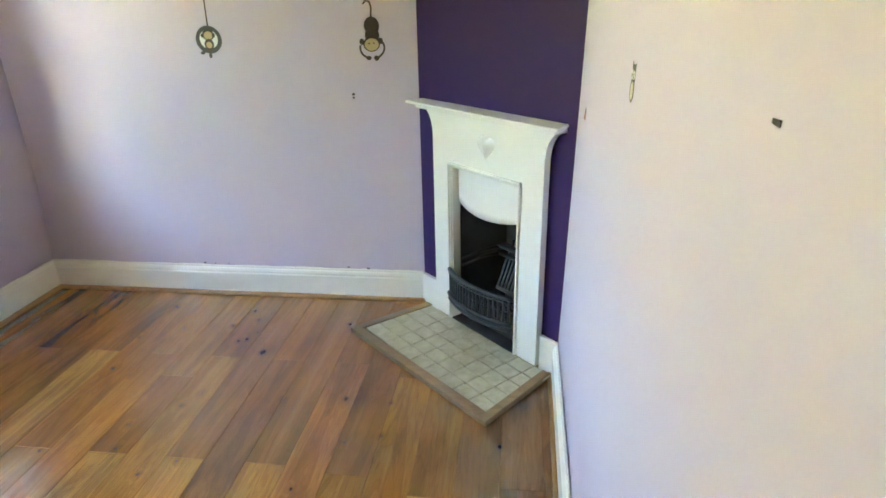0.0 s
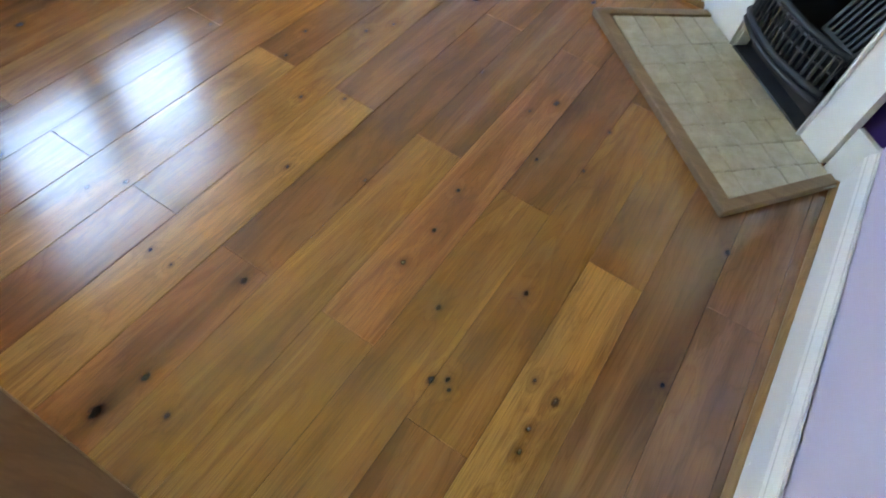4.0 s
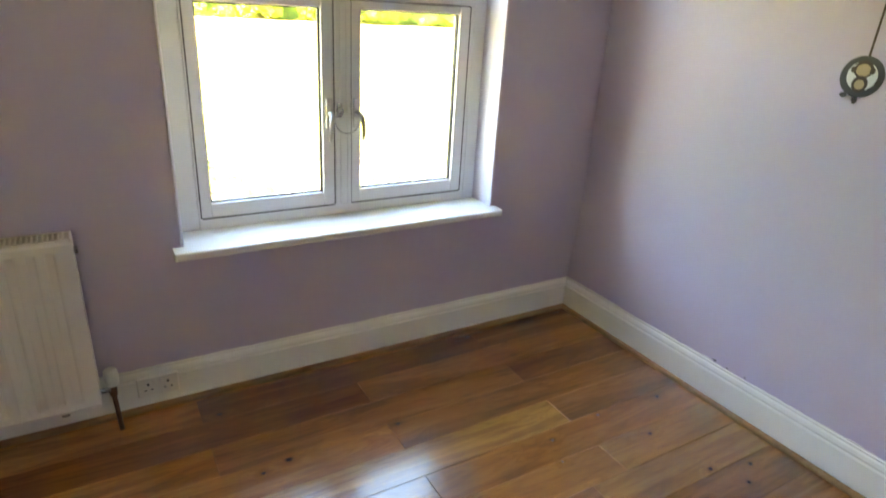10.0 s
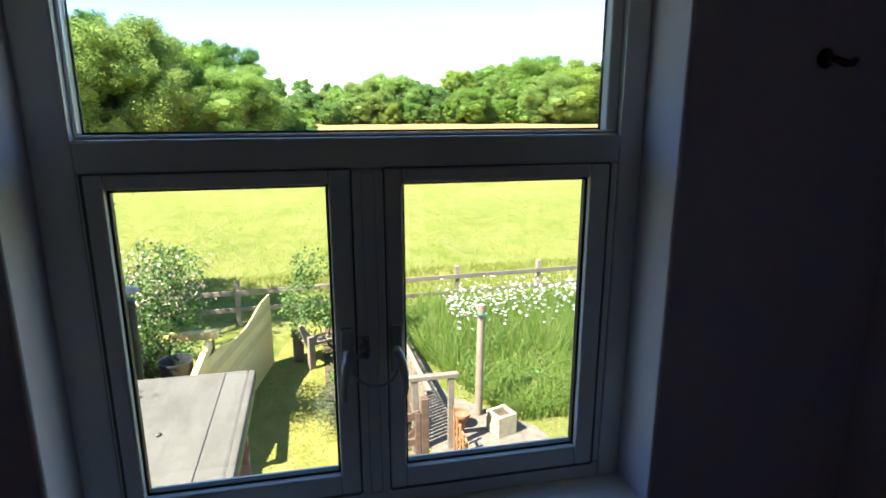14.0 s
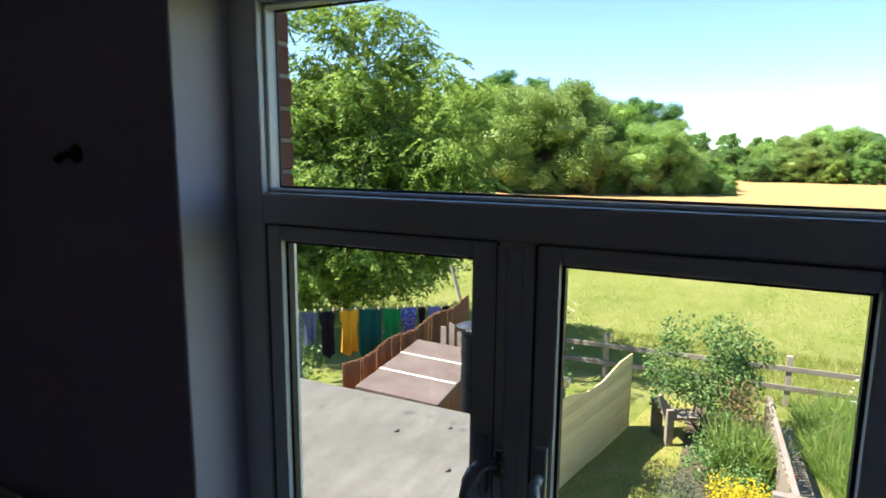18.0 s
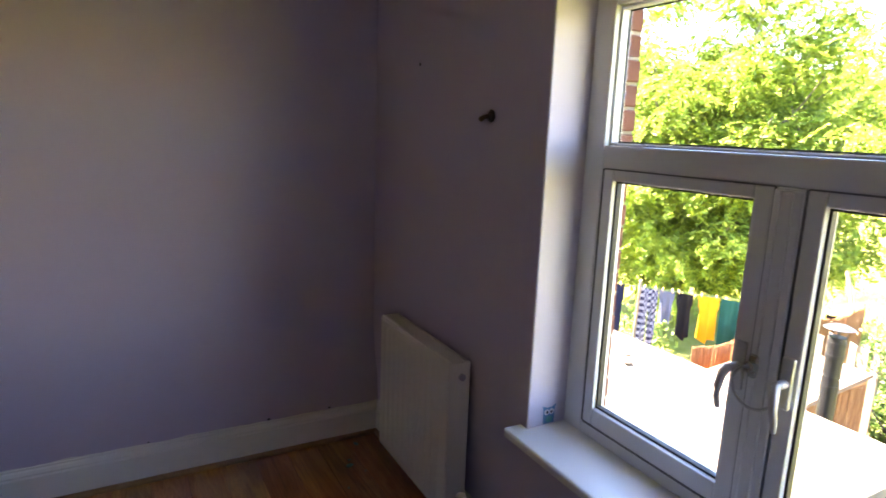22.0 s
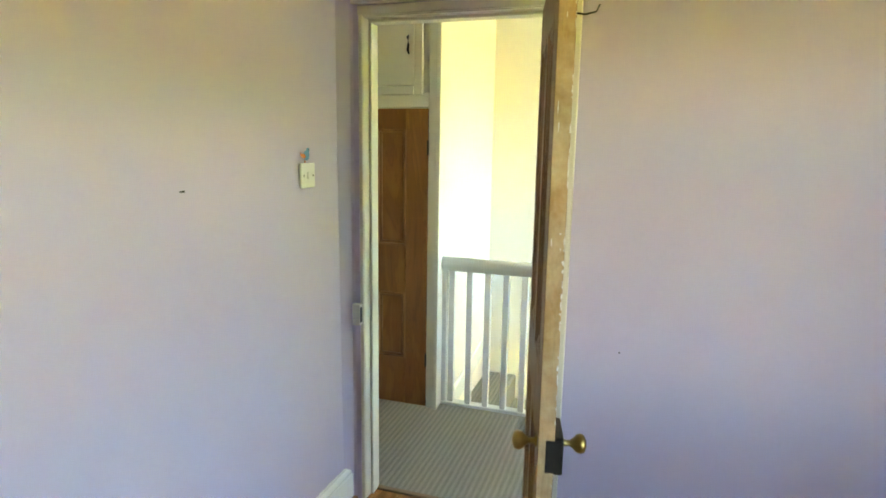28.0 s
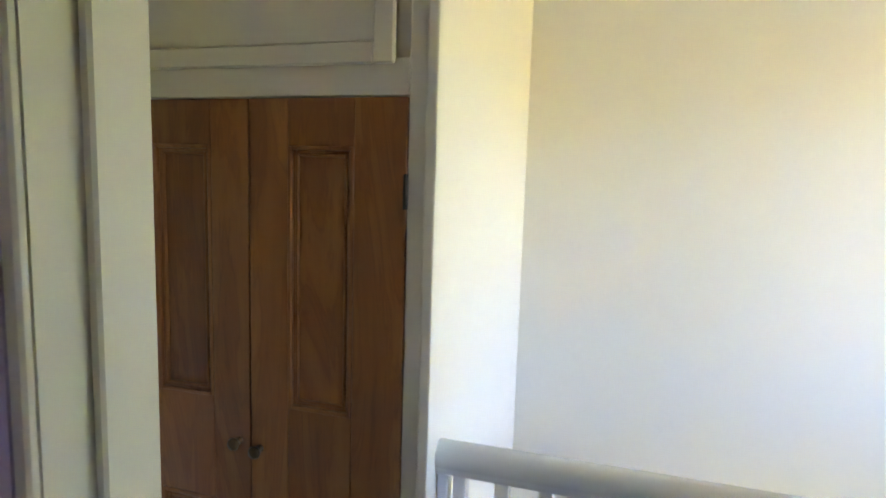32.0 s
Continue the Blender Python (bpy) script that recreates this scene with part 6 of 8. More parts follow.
def ground_material():
    n = Nodes("meadow_and_hay", 0.95, 0, 0.1)
    p = n.place(world=True)
    green = n.ramp(n.noise(p, 0.30, 7, 0.68), (0.28, (0.145, 0.190, 0.030)), (0.48, (0.205, 0.245, 0.044)), (0.70, (0.275, 0.285, 0.072)))
    green = n.mix(n.ramp(n.noise(n.place((0.25, 1, 1), world=True), 1.6, 6, 0.7), (0.45, 0.0), (0.75, 0.4)), green, (0.28, 0.26, 0.10))
    tuft = n.noise(n.place((0.6, 1, 1), world=True), 2.4, 9, 0.75)
    green = n.mix(n.ramp(tuft, (0.42, 0.0), (0.66, 0.6)), green, (0.35, 0.32, 0.125))
    green = n.mix(n.ramp(tuft, (0.30, 0.55), (0.46, 0.0)), green, (0.10, 0.15, 0.024))
    hay = n.ramp(n.noise(p, 0.5, 5, 0.6), (0.3, (0.37, 0.225, 0.080)), (0.7, (0.47, 0.305, 0.125)))
    x = n.node("ShaderNodeSeparateXYZ")
    n.join(p, x.inputs[0])
    edge = n.math("MULTIPLY_ADD", n.noise(p, 0.08, 3), 14.0, x.outputs["X"])
    far = n.ramp(n.math("MULTIPLY_ADD", edge, -0.02, -0.85), (0.30, 0.0), (0.42, 1.0))
    n.colour(n.mix(far, green, hay))
    n.bump(n.noise(p, 25, 6, 0.7), 1.0, 0.08)
    return n.mat


bm = bmesh.new()
bmesh.ops.create_grid(bm, x_segments=40, y_segments=40, size=1500, matrix=Matrix.Translation((0, 0, GROUND)))
structure("ground", bm, ground_material(), "green meadow with a hay field beyond", "ground")


def earth(name, tones, scale, rough=0.95, bump=0.8):
    n = Nodes(name, rough, 0, 0.1)
    p = n.place(world=True)
    n.colour(n.ramp(n.noise(p, scale, 7, 0.7), (0.3, tones[0]), (0.52, tones[1]), (0.72, tones[2]))).bump(n.noise(p, scale * 14, 5), bump, 0.02)
    return n.mat


LAWN = earth("dry_lawn", ((0.15, 0.165, 0.034), (0.225, 0.215, 0.055), (0.30, 0.26, 0.09)), 2.6)
GRAVEL = earth("pale_gravel", ((0.15, 0.125, 0.095), (0.24, 0.205, 0.16), (0.33, 0.29, 0.24)), 9.0)
SOIL = earth("garden_soil", ((0.06, 0.045, 0.03), (0.11, 0.085, 0.055), (0.17, 0.13, 0.08)), 4.0)


def patch(name, outline, z, mat_, label):
    bm = bmesh.new()
    prism(bm, outline, GROUND - 0.05, z)
    return structure(name, bm, mat_, label, "ground")


patch("ground_lawn", [(-5.5, -0.9), (-9.6, 0.05), (-13.9, 1.0), (-13.9, 1.6), (-12.3, 1.55), (-10.4, 1.55), (-8.7, 1.9), (-5.5, 2.4)], GROUND + 0.012, LAWN, "dry strip of lawn beside the fence")
patch("ground_bed", [(-13.9, 1.6), (-12.3, 1.55), (-10.4, 1.55), (-8.8, 1.9), (-8.8, 2.9), (-13.6, 2.7)], GROUND + 0.016, SOIL, "planted border soil")
patch("ground_path", [(-13.4, 2.75), (-8.8, 2.95), (-6.0, 2.9), (-6.0, 5.2), (-9.0, 4.6), (-10.3, 3.5), (-13.4, 3.25)], GROUND + 0.014, GRAVEL, "pale gravel path beside the pots")

BRICK = Nodes("red_brick", 0.85, 0, 0.2)
_p = BRICK.place((1, 1, 1), 6.0)
_c = BRICK.ramp(BRICK.noise(_p, 14, 6, 0.7), (0.3, (0.10, 0.036, 0.026)), (0.55, (0.16, 0.060, 0.042)), (0.75, (0.22, 0.10, 0.075)))
BRICK.colour(BRICK.mix(BRICK.math("MULTIPLY", BRICK.object_info.outputs["Random"], 0.5), _c, (0.14, 0.055, 0.045))).bump(BRICK.noise(_p, 90, 5), 0.6, 0.004)
BRICK = BRICK.mat
MORTAR = earth("lime_mortar", ((0.22, 0.19, 0.16), (0.32, 0.28, 0.24), (0.40, 0.36, 0.31)), 20.0, 0.95, 0.5)
HOLES = ((1.01, 2.297, 0.60, 1.99), (-2.30, -0.62, 0.75, 2.10))


def facade():
    x0, x1 = -2.945, -2.842
    cuts = [(-3.4, HOLES[1][0]), (HOLES[1][1], HOLES[0][0]), (HOLES[0][1], 5.6)]
    pairs = [((x0, a, GROUND - 0.1), (x1, b, 2.75)) for a, b in cuts]
    for a, b, c, d in HOLES:
        pairs += [((x0, a, GROUND - 0.1), (x1, b, c)), ((x0, a, d), (x1, b, 2.75))]
    return structure("wall_facade", boxes(*pairs), MORTAR, "red brick rear wall of the house", "wall")


facade_ob = facade()


def brick_mesh(l, d, h):
    bm = bmesh.new()
    box(bm, (-l / 2, -d / 2, -h / 2), (l / 2, d / 2, h / 2), 0.004)
    me = bpy.data.meshes.new("brick")
    bm.to_mesh(me)
    bm.free()
    me.materials.append(BRICK)
    return me


HEADER, STRETCHER = brick_mesh(0.104, 0.103, 0.065), brick_mesh(0.104, 0.215, 0.065)


def reveal_bricks():
    """Bricks toothed round the window opening, a little proud of the mortar."""
    rng = random.Random(8)
    z = 0.64
    k = 0
    while z < 2.0:
        for y, s in ((HOLES[0][0], -1), (HOLES[0][1], 1)):
            me, half = (HEADER, 0.0515) if k % 2 else (STRETCHER, 0.1075)
            ob = piece("brick", me, facade_ob)
            ob.matrix_basis = Matrix.Translation((-2.8945 + rng.uniform(-0.002, 0.002), y + s * (half - 0.006 + rng.uniform(-0.004, 0.004)), z)) @ pose(0, 0, 0, 0, 0, rng.uniform(-1, 1))
        z += 0.075
        k += 1


# ---- flat-roofed extension ----
EXT_X, EXT_Y, EXT_Z = -5.45, 1.04, -0.19
FELT = Nodes("mineral_felt", 0.95, 0, 0.15)
_p = FELT.place(world=True)
_c = FELT.ramp(FELT.noise(_p, 1.4, 7, 0.7), (0.3, (0.130, 0.121, 0.104)), (0.7, (0.178, 0.167, 0.146)))
_c = FELT.mix(FELT.math("MULTIPLY", FELT.ramp(FELT.noise(_p, 380, 2), (0.4, 0.0), (0.65, 1.0)), 0.14), _c, (0.06, 0.055, 0.048))
_v = FELT.node("ShaderNodeTexVoronoi", Scale=1.3)
FELT.join(FELT.place((0.6, 1.0, 1), world=True), _v.inputs["Vector"])
_c = FELT.mix(FELT.ramp(FELT.math("ADD", _v.outputs["Distance"], FELT.math("MULTIPLY", FELT.noise(_p, 9, 4), 0.12)), (0.06, 0.7), (0.12, 0.0)), _c, (0.085, 0.075, 0.062))
_g = FELT.noise(_p, 7, 5, 0.7)
_c = FELT.mix(1.0, _c, FELT.ramp(FELT.noise(_p, 70, 4, 0.75), (0.36, 0.84), (0.62, 1.12)), "MULTIPLY")
_c = FELT.mix(1.0, _c, FELT.ramp(FELT.noise(FELT.place((0.25, 1, 1), world=True), 9, 4, 0.6), (0.3, 0.86), (0.7, 1.12)), "MULTIPLY")
for _x, _y, _r in ((-5.296, 0.035, 0.17), (-5.31, 0.205, 0.14), (-5.21, -0.645, 0.10), (-5.35, -0.37, 0.12), (-5.29, 0.38, 0.10), (-5.09, -0.57, 0.07), (-5.22, 0.49, 0.11), (-4.31, -0.16, 0.06)):
    _d = FELT.node("ShaderNodeVectorMath")
    _d.operation = "DISTANCE"
    FELT.join(_p, _d.inputs[0])
    _d.inputs[1].default_value = (_x, _y, EXT_Z)
    _c = FELT.mix(FELT.ramp(FELT.math("MULTIPLY_ADD", _g, 1.5, FELT.math("DIVIDE", _d.outputs["Value"], _r)), (0.75, 0.65), (1.25, 0.0)), _c, (0.06, 0.052, 0.044))
FELT.colour(_c).bump(FELT.noise(_p, 300, 3), 0.6, 0.006)
FELT = FELT.mat
FASCIA = timber("mossy_fascia", ((0.16, 0.15, 0.05), (0.24, 0.22, 0.07), (0.30, 0.27, 0.10)), "x", 0.8, 8.0, 0.1, weather=(0.20, 0.24, 0.05))


def extension():
    top = thing("house_extension", (-4.2, -1.2, GROUND), "flat-roofed brick extension with grey mineral felt", "house extension")
    part("roof", boxes(((EXT_X, -3.4, EXT_Z - 0.10), (-2.947, EXT_Y, EXT_Z)), bevel=0.02), FELT, top, "grey mineral felt flat roof")
    for y in (-1.02, -2.02, -2.9):
        part("felt_lap", boxes(((EXT_X + 0.02, y, EXT_Z + 0.0005), (-2.95, y + 0.003, EXT_Z + 0.0012))), FELT, top)
    part("felt_lap", boxes(((EXT_X + 0.01, EXT_Y - 0.16, EXT_Z + 0.0005), (-2.95, EXT_Y - 0.156, EXT_Z + 0.003))), GASKET, top, "dark lap line along the verge")
    part("felt_drip", boxes(((EXT_X - 0.03, EXT_Y - 0.01, EXT_Z - 0.085), (-2.947, EXT_Y + 0.035, EXT_Z - 0.004)), ((EXT_X - 0.035, -3.4, EXT_Z - 0.085), (EXT_X + 0.01, EXT_Y - 0.011, EXT_Z - 0.004)), bevel=0.012),
         plain("weathered_felt_edge", (0.13, 0.12, 0.10), 0.9, vary=0.3, scale=20, grain=0.6), top, "dark rolled felt edge")
    part("fascia", boxes(((EXT_X - 0.01, EXT_Y - 0.01, EXT_Z - 0.19), (-2.947, EXT_Y + 0.02, EXT_Z - 0.087)), ((EXT_X - 0.022, -3.4, EXT_Z - 0.19), (EXT_X + 0.01, EXT_Y - 0.011, EXT_Z - 0.087)), bevel=0.003), FASCIA, top, "mossy green timber fascia")
    wall = part("wall", boxes(((EXT_X + 0.06, -3.4, GROUND - 0.1), (-2.947, EXT_Y - 0.04, EXT_Z - 0.10))), MORTAR, top, "red brick wall under the roof")
    me = brick_mesh(0.215, 0.06, 0.065)
    rng = random.Random(5)
    for r in range(26):
        for c in range(11):
            x = EXT_X + 0.16 + c * 0.225 + (0.1125 if r % 2 else 0.0)
            ob = piece("brick", me, wall)
            ob.matrix_basis = Matrix.Translation((x, EXT_Y - 0.066 + rng.uniform(0, 0.003), EXT_Z - 0.235 - r * 0.075))
    rubble = plain("grey_pebble", (0.14, 0.12, 0.10), 0.9, vary=0.3, scale=30)
    for x, y, s in ((-4.95, -0.75, 0.030), (-5.1, -0.9, 0.018), (-4.7, 0.62, 0.016), (-5.2, 0.40, 0.014), (-4.2, -0.5, 0.014), (-5.0, 0.1, 0.016)):
        bm = bmesh.new()
        bmesh.ops.create_icosphere(bm, subdivisions=2, radius=s)
        for v in bm.verts:
            v.co = Vector((v.co.x * 1.3, v.co.y, v.co.z * 0.6)) * (1 + 0.25 * noise.noise(v.co * 60))
        ob = link_mesh("pebble", bm, rubble, True)
        ob.matrix_basis = Matrix.Translation((x, y, EXT_Z + s * 0.5))
        tagged(ob, "small grey stone lying on the felt roof", "stone", "stones on the roof")


extension()

# ---- timber ----
NEW_BOARD = timber("new_pale_boards", ((0.78, 0.565, 0.215), (0.84, 0.635, 0.27), (0.89, 0.705, 0.345)), "x", 0.7, 6.0, 0.25)
OLD_WOOD = timber("weathered_timber", ((0.17, 0.125, 0.085), (0.24, 0.185, 0.135), (0.31, 0.25, 0.19)), "x", 0.85, 8.0, 0.4, weather=(0.26, 0.24, 0.21))
POST_WOOD = timber("weathered_post", ((0.20, 0.15, 0.10), (0.29, 0.23, 0.165), (0.37, 0.31, 0.23)), "z", 0.85, 8.0, 0.4, weather=(0.30, 0.27, 0.22))
GATE_WOOD = timber("brown_gate_timber", ((0.11, 0.065, 0.042), (0.16, 0.10, 0.068), (0.21, 0.14, 0.10)), "x", 0.8, 8.0, 0.3)
ORANGE_WOOD = timber("orange_stained_timber", ((0.36, 0.16, 0.06), (0.46, 0.22, 0.09), (0.54, 0.29, 0.13)), "x", 0.7, 8.0, 0.3)
REED = timber("reed_screen", ((0.17, 0.075, 0.032), (0.26, 0.125, 0.055), (0.36, 0.19, 0.09)), "z", 0.85, 20.0, 0.0)


def board_fence():
    p, q = Vector((-12.15, 0.63)), Vector((-6.2, -0.70))
    d = (q - p).normalized()
    ang = math.degrees(math.atan2(d.y, d.x))
    top = thing("board_fence", pose(p.x, p.y, GROUND, 0, 0, ang), "new pale timber fence with a curved top edge", "fence")
    n = (q - p).length
    rows = 9
    for k in range(rows):
        z0 = 0.03 + k * 0.148
        # the top edge sweeps: lower towards the middle, rising at both ends
        def crest(x):
            u = x / n
            return 1.42 - 0.22 * math.exp(-((x - 1.5) / 0.9) ** 2) + 0.10 * min(1.0, max(0.0, (x - 2.0) / 2.0)) + 0.02 * u
        bm = bmesh.new()
        m = 24
        lo, hi = [], []
        for i in range(m + 1):
            x = n * i / m
            za, zb = min(z0, crest(x)), min(z0 + 0.145, crest(x))
            lo.append((x, za))
            hi.append((x, zb))
        keep = [i for i in range(m + 1) if hi[i][1] - lo[i][1] > 0.004]
        if len(keep) < 2:
            continue
        outline = [lo[i] for i in keep] + [hi[i] for i in reversed(keep)]
        prism(bm, outline, -0.011, 0.011, Matrix(((1, 0, 0, 0), (0, 0, 1, 0), (0, 1, 0, 0), (0, 0, 0, 1))))
        bmesh.ops.recalc_face_normals(bm, faces=bm.faces)
        part("board", bm, NEW_BOARD, top).matrix_parent_inverse = Matrix()
    for x in (0.05, 1.8, 3.6, 5.4):
        part("post", boxes(((x - 0.04, -0.10, 0), (x + 0.04, -0.012, 1.15)), bevel=0.004), POST_WOOD, top).matrix_parent_inverse = Matrix()


board_fence()


def rail_fence():
    top = thing("rail_fence", (-14.6, 2.0, GROUND), "weathered post and rail fence along the meadow", "fence")
    for y in (-5.8, -4.0, -2.1, -0.2, 1.9, 3.2, 4.7, 6.75, 8.8, 10.9):
        x = -14.35 - 0.045 * (y + 0.2)
        part("post", boxes(((x - 0.06, y - 0.05, GROUND), (x + 0.06, y + 0.05, GROUND + 1.0)), bevel=0.008), POST_WOOD, top)
    for k, (y0, y1) in enumerate(((-5.8, -2.1), (-2.1, 1.9), (1.9, 4.7), (4.7, 8.8), (8.8, 10.9))):
        for z in (0.38, 0.76):
            a, b = -14.35 - 0.045 * (y0 + 0.2) + 0.07, -14.35 - 0.045 * (y1 + 0.2) + 0.07
            bm = bmesh.new()
            m = Matrix.Translation(((a + b) / 2, (y0 + y1) / 2, GROUND + z)) @ pose(0, 0, 0, 0.4 * (-1) ** k, 0, math.degrees(math.atan2(y1 - y0, b - a)))
            l = math.hypot(b - a, y1 - y0) / 2
            box(bm, (-l, -0.018, -0.05), (l, 0.018, 0.05), 0.006, m)
            part("rail", bm, OLD_WOOD, top)


rail_fence()


def shed():
    top = thing("shed", (-8.0, -1.22, GROUND), "low shed with a brown felt roof and reed sides", "shed")
    roof_mat = earth("brown_roof_felt", ((0.115, 0.084, 0.070), (0.155, 0.118, 0.10), (0.19, 0.152, 0.13)), 3.0)
    m = pose(-7.99, -1.22, -0.95, 0, 0, 0) @ pose(0, 0, 0, -3, 1.5, 4)
    part("roof", boxes(((-0.86, -0.50, -0.05), (0.86, 0.50, 0.0)), bevel=0.008, m=m), roof_mat, top, "brown felt roof in three bays")
    for x in (-0.29, 0.29):
        part("batten", boxes(((x - 0.018, -0.49, 0.0005), (x + 0.018, 0.49, 0.014)), bevel=0.003, m=m), plain("white_batten", (0.62, 0.56, 0.48), 0.7), top, "pale roof batten")
    part("wall", boxes(((-8.78, -1.66, GROUND), (-7.20, -0.80, -1.03))), ORANGE_WOOD, top, "timber shed wall")
    rng = random.Random(3)
    bm = bmesh.new()
    for k in range(90):
        x = -8.76 + 1.54 * k / 89 + rng.uniform(-0.006, 0.006)
        rod(bm, (x, -0.785, GROUND), (x + rng.uniform(-0.01, 0.01), -0.785, -1.06), 0.008, seg=5)
    part("reed_cladding", bm, REED, top, "orange brown reed cladding")


shed()


def flue():
    top = thing("flue_pipe", (-6.3, 0.055, GROUND), "black metal stove flue with a rain cap", "flue")
    black = plain("black_flue_paint", (0.012, 0.013, 0.015), 0.5, 0.3, vary=0.3)
    bm = bmesh.new()
    rod(bm, (-6.3, 0.055, GROUND), (-6.3, 0.055, 0.12), 0.062, seg=24)
    part("pipe", bm, black, top, "black round pipe", smooth=False)
    for z in (-0.30, -0.05, 0.05):
        bm = bmesh.new()
        rod(bm, (-6.3, 0.055, z), (-6.3, 0.055, z + 0.03), 0.067, seg=24)
        part("collar", bm, black, top)
    bm = bmesh.new()
    lathe(bm, [(0.105, 0.185), (0.11, 0.19), (0.06, 0.215), (0.01, 0.225)], 24, Matrix.Translation((-6.3, 0.055, 0)))
    part("cap", bm, plain("dull_cap_metal", (0.12, 0.13, 0.14), 0.35, 0.8), top, "domed rain cap")
    for k in range(4):
        a = k * math.pi / 2 + 0.4
        bm = bmesh.new()
        rod(bm, (-6.3 + 0.055 * math.cos(a), 0.055 + 0.055 * math.sin(a), 0.10), (-6.3 + 0.075 * math.cos(a), 0.055 + 0.075 * math.sin(a), 0.195), 0.004, seg=6)
        part("strut", bm, black, top)


flue()


def reed_screen():
    top = thing("reed_screen", (-9.2, -2.0, GROUND), "brown reed screen fence with an uneven top", "fence")
    rng = random.Random(6)
    for s in range(4):
        bm = bmesh.new()
        for k in range(130):
            x = -7.35 - s * 0.93 - 0.93 * k / 130
            h = -0.86 - 0.012 * (x + 7.4) + 0.035 * math.sin(x * 5.0) + rng.uniform(-0.02, 0.02)
            rod(bm, (x, -2.0 + rng.uniform(-0.008, 0.008), GROUND), (x + rng.uniform(-0.012, 0.012), -2.0 + rng.uniform(-0.01, 0.01), h), 0.0075, seg=5)
        part("reed_panel", bm, REED, top)
    for x in (-7.5, -9.2, -10.95):
        part("post", boxes(((x - 0.03, -2.06, GROUND), (x + 0.03, -2.015, -0.95)), bevel=0.004), POST_WOOD, top)
    pole = thing("washing_pole", (-11.4, -1.70, GROUND), "leaning grey wooden washing pole", "pole")
    bm = bmesh.new()
    rod(bm, (-11.4, -1.70, GROUND), (-11.4, -2.49, -0.345), 0.034, 0.030, seg=12)
    part("shaft", bm, POST_WOOD, pole)
    pole2 = thing("washing_pole", (-7.6, -3.2, GROUND), "thin grey wooden washing prop", "pole")
    bm = bmesh.new()
    rod(bm, (-7.6, -3.2, GROUND), (-7.2, -2.75, -0.18), 0.018, seg=10)
    part("shaft", bm, POST_WOOD, pole2)


reed_screen()
LINE_A, LINE_B = Vector((-7.25, -2.80, -0.28)), Vector((-10.40, -2.17, -0.83))


def cloth_mat(name, colour, other=None, kind="plain"):
    n = Nodes(name, 0.9, 0, 0.1)
    p = n.place((1, 1, 1), 3.0)
    c = n.ramp(n.noise(p, 8, 4), (0.3, tuple(v * 0.8 for v in colour)), (0.7, colour))
    if kind == "check":
        chk = n.node("ShaderNodeTexChecker", Scale=24.0)
        n.join(p, chk.inputs["Vector"])
        c = n.mix(n.math("MULTIPLY", chk.outputs["Fac"], 0.9), c, other)
    if kind == "print":
        c = n.mix(n.ramp(n.noise(p, 26, 2), (0.52, 0.0), (0.56, 0.9)), c, other)
    n.colour(c).bump(n.noise(p, 300, 2), 0.3, 0.001)
    return n.mat


